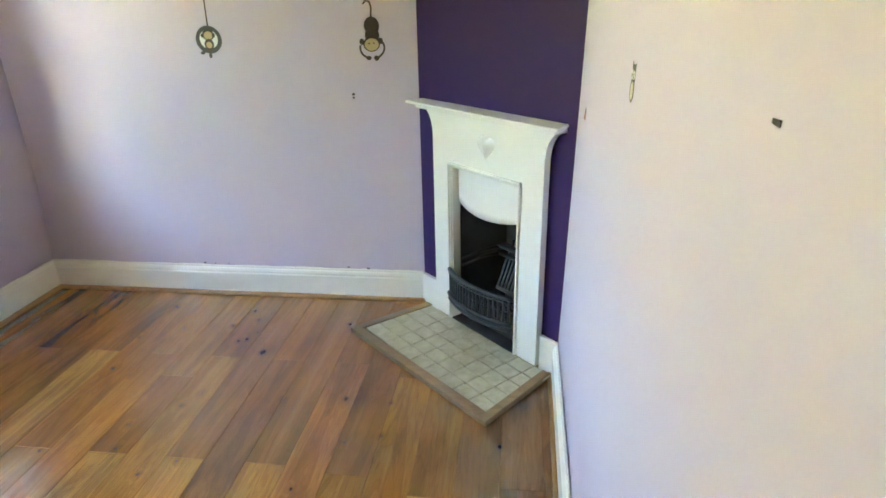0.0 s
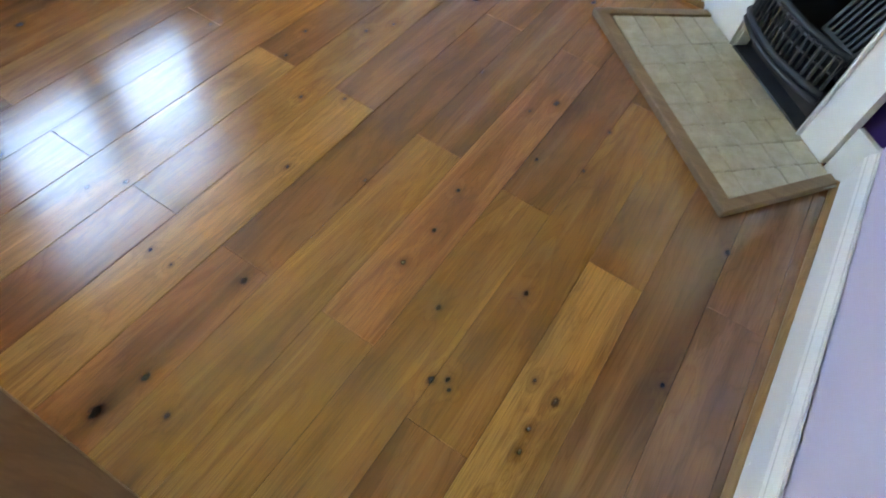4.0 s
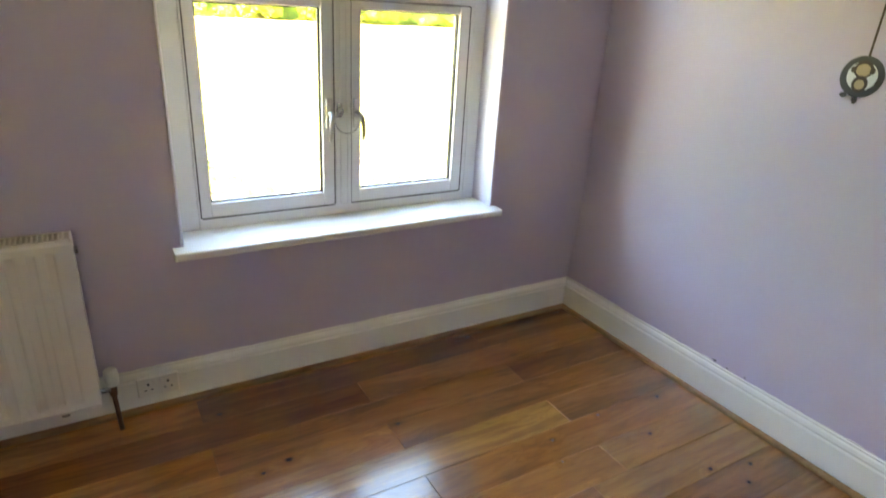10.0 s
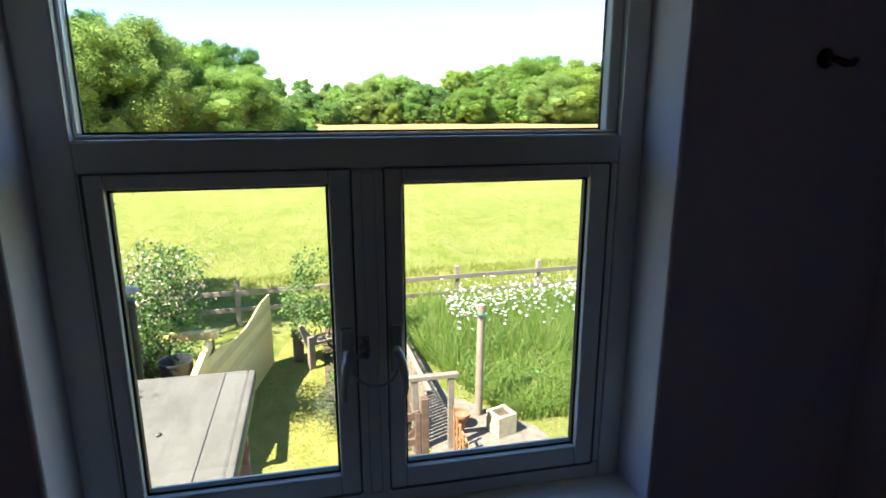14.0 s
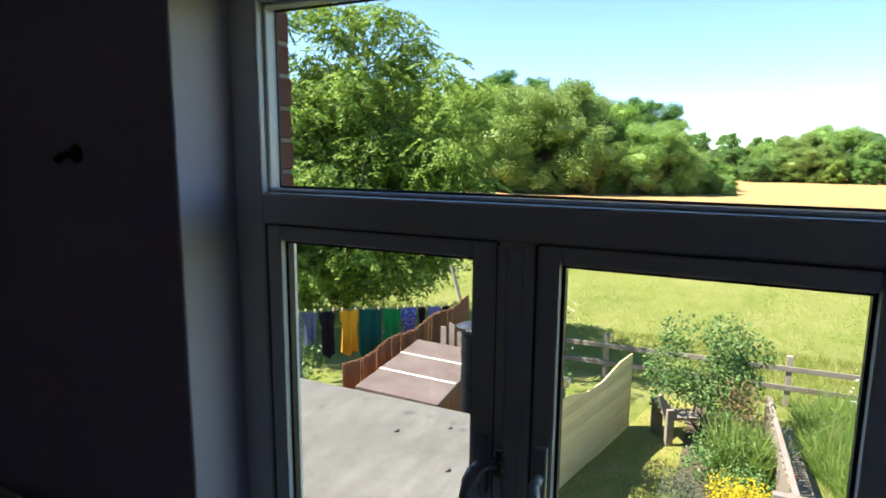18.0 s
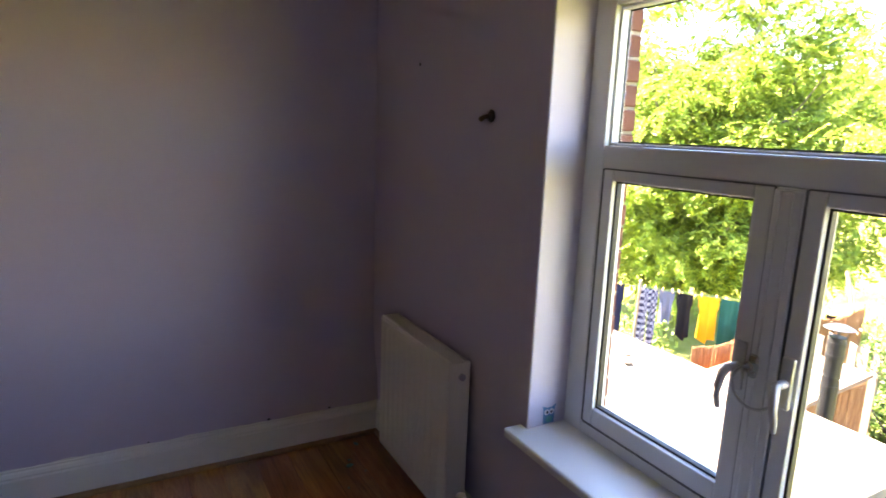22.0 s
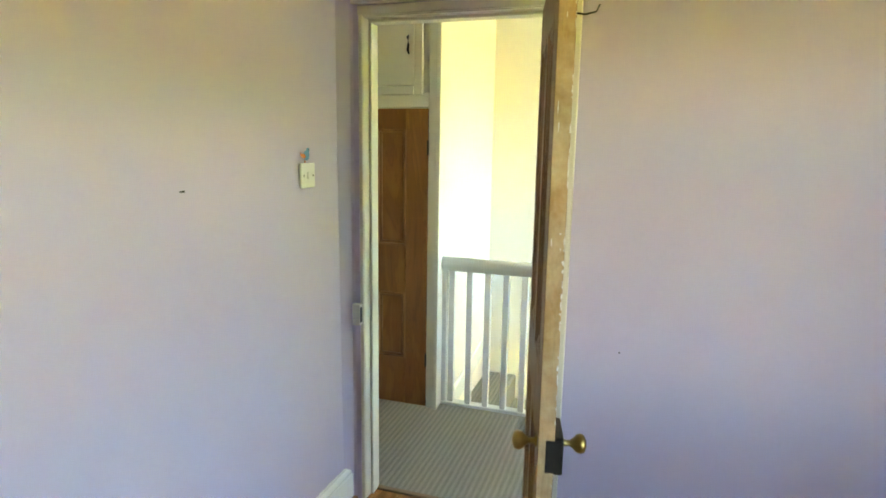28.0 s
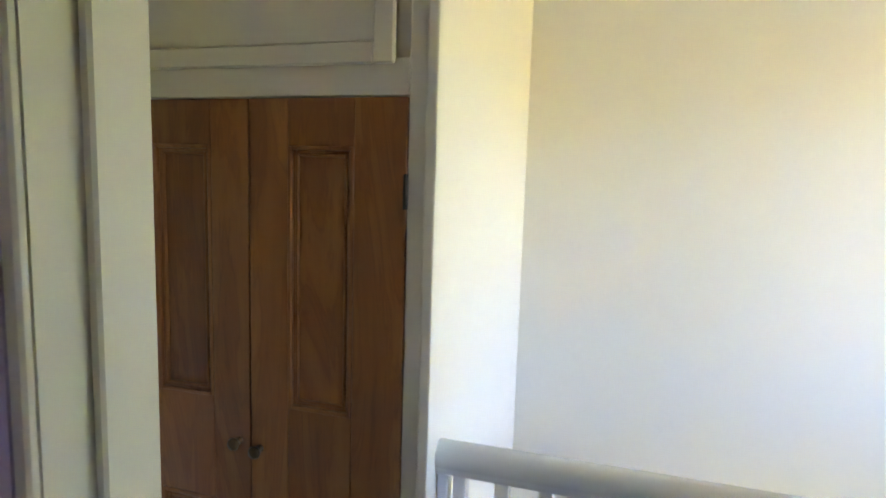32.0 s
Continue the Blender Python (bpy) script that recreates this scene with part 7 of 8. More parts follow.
def laundry():
    line = thing("washing_line", LINE_A, "thin washing line strung across the garden", "washing line")
    a0 = LINE_A + (LINE_A - LINE_B) * 0.55
    bm = bmesh.new()
    tube(bm, [a0, LINE_A, (LINE_A + LINE_B) / 2 + Vector((0, 0, 0.012)), LINE_B, LINE_B + (LINE_B - LINE_A) * 0.22], 0.004, 5)
    part("cord", bm, plain("green_line_cord", (0.10, 0.16, 0.10), 0.7), line)
    d = (LINE_B - LINE_A).normalized()
    flat = Vector((d.x, d.y, 0)).normalized()
    yaw = math.degrees(math.atan2(flat.y, flat.x))
    navy, black, green = (0.012, 0.016, 0.045), (0.012, 0.012, 0.014), (0.008, 0.085, 0.065)
    items = [(-0.44, -0.33, 0.62, "printed_top", (0.10, 0.12, 0.42), "print", "blue floral printed top"), (-0.31, -0.19, 0.72, "towel", (0.20, 0.25, 0.25), "plain", "grey green towel"),
             (-0.17, -0.075, 0.70, "tee_shirt", navy, "plain", "navy blue dress"), (0.01, 0.085, 0.95, "trousers", (0.02, 0.025, 0.07), "check", "navy and white checked pyjama trousers"),
             (0.10, 0.165, 0.42, "tee_shirt", (0.13, 0.15, 0.22), "plain", "grey blue top"), (0.175, 0.265, 0.62, "tee_shirt", black, "plain", "black tee shirt"),
             (0.285, 0.395, 0.62, "tee_shirt", (0.72, 0.36, 0.02), "plain", "mustard yellow tee shirt"), (0.41, 0.54, 0.78, "towel", green, "plain", "dark green towel"),
             (0.56, 0.665, 0.70, "tee_shirt", (0.01, 0.22, 0.06), "plain", "green tee shirt"), (0.68, 0.79, 0.66, "tee_shirt", (0.05, 0.08, 0.36), "print", "blue patterned shirt"),
             (0.80, 0.86, 0.6, "tee_shirt", black, "plain", "black vest"), (0.885, 0.985, 0.40, "towel", (0.16, 0.20, 0.46), "plain", "pale blue cloth"), (1.0, 1.06, 0.28, "tee_shirt", black, "plain", "black sock pair")]
    for k, (s0, s1, drop, kind, colour, pat, label) in enumerate(items):
        p, q = LINE_A + (LINE_B - LINE_A) * s0, LINE_A + (LINE_B - LINE_A) * s1
        w = (q - p).length
        rng = random.Random(k)
        top = thing(kind, pose(p.x, p.y, p.z, 0, 0, yaw), label + " hanging on the washing line", "clothes", "washing on the line")
        bm = bmesh.new()
        nx, nz = 12, 12
        front, back = {}, {}
        ph = rng.uniform(0, 6)
        for i in range(nx + 1):
            for j in range(nz + 1):
                u, v = i / nx, j / nz
                x = u * w
                if kind == "tee_shirt":
                    inset = 0.09 * w * (1 if v > 0.30 else 0.0)
                    x = inset + u * (w - 2 * inset) if v > 0.30 else x
                slope = (q.z - p.z) * u
                fold = 0.022 * math.sin(u * 11 + ph + v * 1.5) * (0.3 + v) + 0.012 * math.sin(u * 23 + ph)
                edge = 0.03 * math.sin(u * 7 + ph) * v
                z = slope - drop * v - edge - 0.015 * math.sin(u * math.pi) * (1 - v)
                front[i, j] = bm.verts.new((x, fold + 0.004, z))
                back[i, j] = bm.verts.new((x, fold - 0.004, z))
        for i in range(nx):
            if kind == "trousers" and i == nx // 2:
                rng_j = range(0, 4)
            else:
                rng_j = range(nz)
            for j in rng_j:
                bm.faces.new((front[i, j], front[i + 1, j], front[i + 1, j + 1], front[i, j + 1]))
                bm.faces.new((back[i, j + 1], back[i + 1, j + 1], back[i + 1, j], back[i, j]))
        bmesh.ops.recalc_face_normals(bm, faces=bm.faces)
        part("cloth", bm, cloth_mat(kind + "_cloth", colour, (0.30, 0.32, 0.42), pat), top, smooth=True).matrix_parent_inverse = Matrix()
        for s in (0.15, 0.85):
            peg = boxes(((s * w - 0.006, -0.010, (q.z - p.z) * s - 0.03), (s * w + 0.006, 0.010, (q.z - p.z) * s + 0.03)), bevel=0.002)
            part("peg", peg, NEW_BOARD, top).matrix_parent_inverse = Matrix()


laundry()


# ---- leaves ----
def leaf_mat(name, tones, glow=0.35):
    m = bpy.data.materials.new(name)
    m.use_nodes = True
    t = m.node_tree
    b = t.nodes["Principled BSDF"]
    geo, ramp, trans, mixer = (t.nodes.new(k) for k in ("ShaderNodeNewGeometry", "ShaderNodeValToRGB", "ShaderNodeBsdfTranslucent", "ShaderNodeMixShader"))
    for k in range(len(tones) - 2):
        ramp.color_ramp.elements.new(0.5)
    for k, (e, c) in enumerate(zip(ramp.color_ramp.elements, tones)):
        e.position, e.color = k / (len(tones) - 1), (*c, 1)
    t.links.new(geo.outputs["Random Per Island"], ramp.inputs["Fac"])
    info, tint = t.nodes.new("ShaderNodeObjectInfo"), t.nodes.new("ShaderNodeMixRGB")
    tint.blend_type, tint.inputs[0].default_value = "MULTIPLY", 1.0
    t.links.new(ramp.outputs[0], tint.inputs[1])
    t.links.new(info.outputs["Color"], tint.inputs[2])
    t.links.new(tint.outputs[0], b.inputs["Base Color"])
    t.links.new(tint.outputs[0], trans.inputs["Color"])
    b.inputs["Roughness"].default_value = 0.55
    b.inputs["Specular IOR Level"].default_value = 0.3
    mixer.inputs[0].default_value = glow
    t.links.new(b.outputs[0], mixer.inputs[1])
    t.links.new(trans.outputs[0], mixer.inputs[2])
    t.links.new(mixer.outputs[0], t.nodes["Material Output"].inputs["Surface"])
    return m


def add_cores(me, centres, radii, rng, fill):
    """Soft leafy masses inside the clumps, so that no crown is hollow."""
    ball = bmesh.new()
    bmesh.ops.create_icosphere(ball, subdivisions=2, radius=1.0)
    bv = np.array([v.co[:] for v in ball.verts])
    bf = [[v.index for v in f.verts] for f in ball.faces]
    ball.free()
    nv = len(me.vertices)
    verts = np.empty(nv * 3)
    me.vertices.foreach_get("co", verts)
    verts = verts.reshape(-1, 3).tolist()
    faces = [tuple(p.vertices) for p in me.polygons]
    for c, r in zip(centres, radii):
        k = bv * (r * fill * rng.uniform(0.8, 1.2, (len(bv), 1)))
        k[:, 2] *= 0.8
        faces += [tuple(i + len(verts) for i in f) for f in bf]
        verts += (k + np.asarray(c)).tolist()
    out = bpy.data.meshes.new(me.name)
    out.from_pydata(verts, [], faces)
    return out


def leaves_mesh(name, points, size, rng, aspect=0.5, droop=0.3, normals=None):
    """One mesh of small folded leaves at the points."""
    n = len(points)
    P = np.asarray(points, float)
    up = rng.normal(size=(n, 3)) * 0.75
    up[:, 2] += 0.35
    if normals is not None:
        up += normals * 0.6
    up /= np.linalg.norm(up, axis=1)[:, None]
    out = rng.normal(size=(n, 3))
    out[:, 2] -= droop
    out -= up * np.sum(out * up, axis=1)[:, None]
    out /= np.linalg.norm(out, axis=1)[:, None]
    side = np.cross(up, out)
    L = (size * rng.uniform(0.6, 1.3, n))[:, None]
    base, tip = P - out * L * 0.5, P + out * L * 0.5
    mid = P + up * L * 0.10
    a, b = mid + side * L * aspect * 0.5, mid - side * L * aspect * 0.5
    verts = np.stack([base, a, tip, b], 1).reshape(-1, 3)
    idx = np.arange(n)[:, None] * 4
    faces = np.concatenate([np.concatenate([idx, idx + 1, idx + 2], 1), np.concatenate([idx, idx + 2, idx + 3], 1)])
    me = bpy.data.meshes.new(name)
    me.from_pydata(verts.tolist(), [], faces.tolist())
    return me


def cloud(rng, centres, radii, per, flat=0.75, shell=0.55):
    """Points in and near the skins of many clumps."""
    pts, nor = [], []
    for c, r in zip(centres, radii):
        k = int(per * (r * r))
        v = rng.normal(size=(k, 3))
        v /= np.linalg.norm(v, axis=1)[:, None]
        rad = r * (shell + (1 - shell) * rng.uniform(0, 1, k) ** 0.5) * rng.uniform(0.8, 1.15, k)
        p = v * rad[:, None]
        p[:, 2] *= flat
        pts.append(p + np.asarray(c))
        nor.append(v)
    return np.concatenate(pts), np.concatenate(nor)


BARK = earth("grey_bark", ((0.09, 0.075, 0.06), (0.15, 0.13, 0.105), (0.21, 0.185, 0.15)), 6.0)
LEAF_TREE = leaf_mat("bright_tree_leaf", ((0.090, 0.160, 0.024), (0.150, 0.245, 0.036), (0.24, 0.345, 0.055), (0.35, 0.44, 0.09)), 0.40)
LEAF_WOOD = leaf_mat("woodland_leaf", ((0.115, 0.225, 0.050), (0.155, 0.285, 0.065), (0.20, 0.345, 0.082), (0.26, 0.40, 0.105)), 0.46)
LEAF_PALE = leaf_mat("pale_woodland_leaf", ((0.175, 0.275, 0.070), (0.22, 0.335, 0.086), (0.27, 0.39, 0.105), (0.33, 0.44, 0.13)), 0.48)
LEAF_BUSH = leaf_mat("bush_leaf", ((0.047, 0.105, 0.028), (0.086, 0.175, 0.042), (0.149, 0.245, 0.063), (0.251, 0.322, 0.105)), 0.3)
LEAF_GREY = leaf_mat("grey_green_leaf", ((0.080, 0.104, 0.058), (0.124, 0.156, 0.091), (0.175, 0.208, 0.124)), 0.25)
LEAF_YELLOW = leaf_mat("golden_leaf", ((0.42, 0.30, 0.010), (0.60, 0.46, 0.015), (0.74, 0.60, 0.03)), 0.35)
GRASS = leaf_mat("meadow_blade", ((0.18, 0.23, 0.030), (0.25, 0.285, 0.042), (0.32, 0.33, 0.065), (0.40, 0.36, 0.13)), 0.55)
GRASS_GREEN = leaf_mat("garden_blade", ((0.11, 0.21, 0.034), (0.18, 0.29, 0.048), (0.26, 0.36, 0.075), (0.36, 0.38, 0.14)), 0.55)
PETAL = leaf_mat("white_petal", ((0.62, 0.60, 0.55), (0.74, 0.73, 0.70), (0.80, 0.80, 0.78)), 0.3)
PETAL_CREAM = leaf_mat("cream_rose_petal", ((0.55, 0.40, 0.30), (0.66, 0.54, 0.40), (0.72, 0.62, 0.48)), 0.3)


def limb(bm, p, q, r0, r1, rng, bend=0.15, n=5):
    p, q = Vector(p), Vector(q)
    l = (q - p).length
    pts = [p.lerp(q, k / n) + Vector(rng.normal(size=3).tolist()) * l * bend * 0.25 * math.sin(math.pi * k / n) for k in range(n + 1)]
    tube(bm, pts, r0, 7, [r0 + (r1 - r0) * k / n for k in range(n + 1)])
    return pts


def plant(name, at, label, category, points, normals, size, material, rng, aspect=0.5, droop=0.3, stems=None, group="", cores=None):
    top = thing(name, at, label, category, group)
    if stems is not None:
        part("trunk", stems, BARK, top)
    me = leaves_mesh("crown", points, size, rng, aspect, droop, normals)
    if cores:
        me = add_cores(me, *cores[:2], rng, cores[2])
    me.materials.append(material)
    ob = new("crown", me)
    ob.parent = top
    ob.matrix_parent_inverse = top.matrix_basis.inverted()
    return top


def sprays(rng, centres, radii, per, n=8, length=0.42, droop=0.55):
    """Leaflets in pairs along drooping stalks that start in the clumps and point out of them."""
    pts, nor = [], []
    for c, r in zip(centres, radii):
        k = max(3, int(per * r * r))
        v = rng.normal(size=(k, 3))
        v /= np.linalg.norm(v, axis=1)[:, None]
        start = np.asarray(c) + v * (r * rng.uniform(0.25, 0.95, (k, 1))) * (1, 1, 0.6)
        way = v * (1, 1, 0.35) + (0, 0, -droop) * rng.uniform(0.3, 1.4, (k, 1))
        way /= np.linalg.norm(way, axis=1)[:, None]
        side = np.cross(way, (0, 0, 1))
        side /= np.linalg.norm(side, axis=1)[:, None] + 1e-6
        l = length * rng.uniform(0.6, 1.25, (k, 1))
        for m in range(n):
            u = m / (n - 1)
            for s in (-1, 1):
                pts.append(start + way * l * u + side * (s * 0.055 * (1 - 0.4 * u)) - np.array((0, 0, 0.05 * u * u)))
                nor.append(np.tile((0.0, 0.0, 1.6), (k, 1)) + v * 0.8)
    return np.concatenate(pts), np.concatenate(nor)


def garden_tree():
    rng = np.random.default_rng(11)
    base = Vector((-13.9, -7.9, GROUND))
    bm = bmesh.new()
    fork = base + Vector((0.1, 0.2, 1.9))
    limb(bm, base, fork, 0.19, 0.14, rng, 0.1)
    centres, radii = [], []
    mid, half = np.array((base.x, base.y + 0.35, 1.45)), np.array((2.6, 4.5, 3.55))
    # boughs fan out from the fork; each carries tiers of foliage
    for k in range(64):
        a, h = k * 2.399, -0.95 + 1.93 * (k + 0.5) / 64
        ring = math.sqrt(max(0.02, 1 - h * h))
        tip = mid + half * (ring * math.cos(a), ring * math.sin(a), h) * rng.uniform(0.80, 0.98)
        if tip[2] < -1.9:
            continue
        pts = limb(bm, fork + Vector((0, 0, rng.uniform(-0.7, 1.6))), tip, 0.06, 0.012, rng, 0.35)
        for p, r in zip(pts[2:], (0.80, 0.78, 0.70, 0.52)):
            for _ in range(3):
                centres.append(np.array(p) + rng.normal(size=3) * (0.45, 0.50, 0.26))
                radii.append(r * rng.uniform(0.65, 1.0))
    # low sprays over the washing line and towards the meadow
    for y, z in ((-3.5, -0.5), (-4.0, -0.8), (-4.7, -1.1), (-5.4, -1.45), (-6.2, -1.75), (-7.1, -1.8), (-8.2, -2.0), (-9.4, -2.0), (-3.4, 0.5), (-3.2, 1.5), (-3.3, 2.4), (-3.5, 3.3), (-4.2, 3.9), (-4.6, 4.3), (-5.4, 4.6), (-6.2, 4.8), (-7.0, 4.9), (-8.0, 5.0), (-9.2, 5.0), (-4.9, 3.6), (-6.6, 4.1)):
        for _ in range(3):
            centres.append(np.array((base.x + rng.uniform(-0.6, 1.0), y + rng.uniform(-0.2, 0.2), z + rng.uniform(-0.1, 0.2))))
            radii.append(rng.uniform(0.35, 0.55))
    pts, nor = sprays(rng, centres, radii, 62)
    plant("tree", base, "bright green broadleaf tree beyond the washing line", "tree", pts, nor, 0.135, LEAF_TREE, rng, 0.42, 0.6, bm)


garden_tree()


def wood_tree(seed, h, w, material, label, name="tree"):
    rng = np.random.default_rng(seed)
    bm = bmesh.new()
    limb(bm, (0, 0, 0), (0, 0, h * 0.55), h * 0.03, h * 0.015, rng, 0.1)
    lumps, sizes, centres, radii = [], [], [], []
    for k in range(40):
        z = 0.10 + 0.80 * (k + 0.5) / 40
        r = w * 0.46 * (1.0 - ((z - 0.42) / 0.60) ** 2) ** 0.5
        a, q = k * 2.399 + rng.uniform(-0.4, 0.4), rng.uniform(0.55, 1.0)
        lump, size = np.array((r * q * math.cos(a), r * q * math.sin(a), h * z)), w * rng.uniform(0.10, 0.17)
        lumps.append(lump)
        sizes.append(size)
        for _ in range(14):
            v = rng.normal(size=3) + (0, 0, 0.25)
            v /= np.linalg.norm(v)
            centres.append(lump + v * size * (1, 1, 0.85) * rng.uniform(0.7, 1.05))
            radii.append(w * rng.uniform(0.035, 0.085))
    for c in lumps[::5]:
        limb(bm, (0, 0, h * 0.35), c, h * 0.011, h * 0.003, rng, 0.3)
    pts, nor = cloud(rng, centres, radii, 52000 / (w * w), 0.9, 0.15)
    return plant(name, Matrix(), label, "tree", pts, nor * 0.35, w * 0.0135, material, rng, 0.75, 0.2, bm, "woodland trees", (lumps, sizes, 0.58))


def woods():
    rng = random.Random(21)
    kinds = [wood_tree(1, 12, 9, LEAF_WOOD, "broad leafy tree at the edge of the wood"), wood_tree(2, 10, 9, LEAF_PALE, "pale green tree at the edge of the wood"),
             wood_tree(3, 13, 8, LEAF_WOOD, "tall rounded woodland tree"), wood_tree(4, 7, 8, LEAF_PALE, "low hedgerow tree by the field"),
             wood_tree(5, 6, 5, leaf_mat("copper_leaf", ((0.23, 0.205, 0.075), (0.28, 0.245, 0.09), (0.33, 0.285, 0.105)), 0.4), "small brownish tree at the edge of the wood")]
    tints = ((1.0, 1.0, 1.0), (0.64, 0.76, 0.76), (1.16, 1.09, 0.80), (0.98, 0.92, 0.86), (0.80, 0.90, 0.66), (1.08, 1.12, 1.04))
    spots = []
    def tall(y, ys, hs):
        return float(np.interp(y, ys, hs))
    natural = (12, 10, 13, 7, 6)
    for x, k_, up in ((-77, 0.62, 12), (-83, 0.9, 12), (-91, 1.06, 13)):       # the near wood, lower towards the field
        for k in range(up):
            y = -46 + 47 * k / (up - 1) + rng.uniform(-1.2, 1.2)
            kind = rng.choice((0, 1, 2, 0)) if k_ > 0.7 else rng.choice((0, 1, 3, 3))
            spots.append((kind, x - 0.25 * (y + 46) * 0.5 + rng.uniform(-2, 2), y, tall(y, (-46, -15, -9, -5, -1, 3), (16.3, 15.8, 11.2, 8.4, 5.0, 2.6)) * k_ * rng.uniform(0.88, 1.08) / natural[kind]))
    for k in range(9):
        spots.append((rng.choice((0, 1, 2)), -40 - 3 * k + rng.uniform(-3, 3), -60 + 2.6 * k + rng.uniform(-2, 2), rng.uniform(0.9, 1.2)))
    for x, k_, up in ((-138, 0.7, 20), (-146, 1.0, 22)):                        # the far hedge of the hay field
        for k in range(up):
            y = 1 + 84 * k / (up - 1) + rng.uniform(-1, 1)
            kind = rng.choice((1, 3, 3, 0))
            spots.append((kind, x + 0.1 * y + rng.uniform(-2, 2), y, tall(y, (0, 8, 20, 27, 34, 40, 50, 90), (4.6, 5.6, 8.4, 7.0, 9.2, 6.6, 11.4, 12.0)) * k_ * rng.uniform(0.8, 1.12) / natural[kind]))
    for k in range(9):        # higher ground behind it
        spots.append((rng.choice((1, 3)), -195 + rng.uniform(-8, 8), 48 + 60 * k / 8, rng.uniform(1.1, 1.5)))
    for k in range(9):
        spots.append((rng.choice((0, 2)), -330 + rng.uniform(-12, 12), -30 + 14 * k, rng.uniform(1.0, 1.3)))
    spots += [(4, -78.0, -15.5, 1.1), (4, -80.5, -8.5, 0.9)]
    used = set()
    for kind, x, y, s in spots:
        lift = 3.0 if x < -170 and x > -250 else 0.0
        m = pose(x, y, GROUND - 0.3 + lift, 0, 0, rng.uniform(0, 360)) @ Matrix.Diagonal((s * rng.uniform(0.98, 1.22), s * rng.uniform(0.98, 1.22), s, 1))
        if kind not in used:
            used.add(kind)
            kinds[kind].matrix_basis = m
            top = kinds[kind]
        else:
            top = copy_thing(kinds[kind], m)
        for leafy in top.children:
            leafy.color = (*rng.choice(tints), 1)
    # a low rise under the far trees
    bm = bmesh.new()
    bmesh.ops.create_grid(bm, x_segments=24, y_segments=40, size=1, matrix=Matrix.Translation((-230, 60, GROUND - 0.5)) @ Matrix.Diagonal((60, 170, 1, 1)))
    for v in bm.verts:
        u, w = (v.co.x + 230) / 60, (v.co.y - 60) / 170
        v.co.z += 6.0 * max(0.0, 1 - u * u) * max(0.0, 1 - w * w)
    structure("ground_rise", bm, leafy_hill, "distant wooded rise", "ground", smooth=True)


leafy_hill = earth("distant_hill", ((0.07, 0.10, 0.035), (0.11, 0.14, 0.05), (0.17, 0.18, 0.07)), 0.2)
woods()


def stuff(name, me, material, label, category):
    me.materials.append(material)
    return tagged(new(name, me), label, category, kind="stuff")


def blades(rng, n, xr, yr, h, w, keep=None, z=GROUND, sway=0.28):
    """Thin upright curved blades, each three points wide at the foot."""
    x, y = rng.uniform(*xr, n), rng.uniform(*yr, n)
    if keep is not None:
        ok = keep(x, y)
        x, y = x[ok], y[ok]
    n = len(x)
    hh = h * rng.uniform(0.45, 1.15, n)
    a = rng.uniform(0, 6.283, n)
    lean = rng.normal(size=(n, 2)) * sway * hh[:, None]
    dx, dy = np.cos(a) * w, np.sin(a) * w
    b0 = np.stack([x - dx, y - dy, np.full(n, z)], 1)
    b1 = np.stack([x + dx, y + dy, np.full(n, z)], 1)
    m0 = np.stack([x - dx * 0.7 + lean[:, 0] * 0.35, y - dy * 0.7 + lean[:, 1] * 0.35, z + hh * 0.6], 1)
    m1 = np.stack([x + dx * 0.7 + lean[:, 0] * 0.35, y + dy * 0.7 + lean[:, 1] * 0.35, z + hh * 0.6], 1)
    tip = np.stack([x + lean[:, 0], y + lean[:, 1], z + hh], 1)
    verts = np.stack([b0, b1, m1, m0, tip], 1).reshape(-1, 3)
    i = np.arange(n)[:, None] * 5
    tris = np.concatenate([np.concatenate([i, i + 1, i + 2], 1), np.concatenate([i, i + 2, i + 3], 1), np.concatenate([i + 3, i + 2, i + 4], 1)])
    me = bpy.data.meshes.new("blades")
    me.from_pydata(verts.tolist(), [], tris.tolist())
    return me


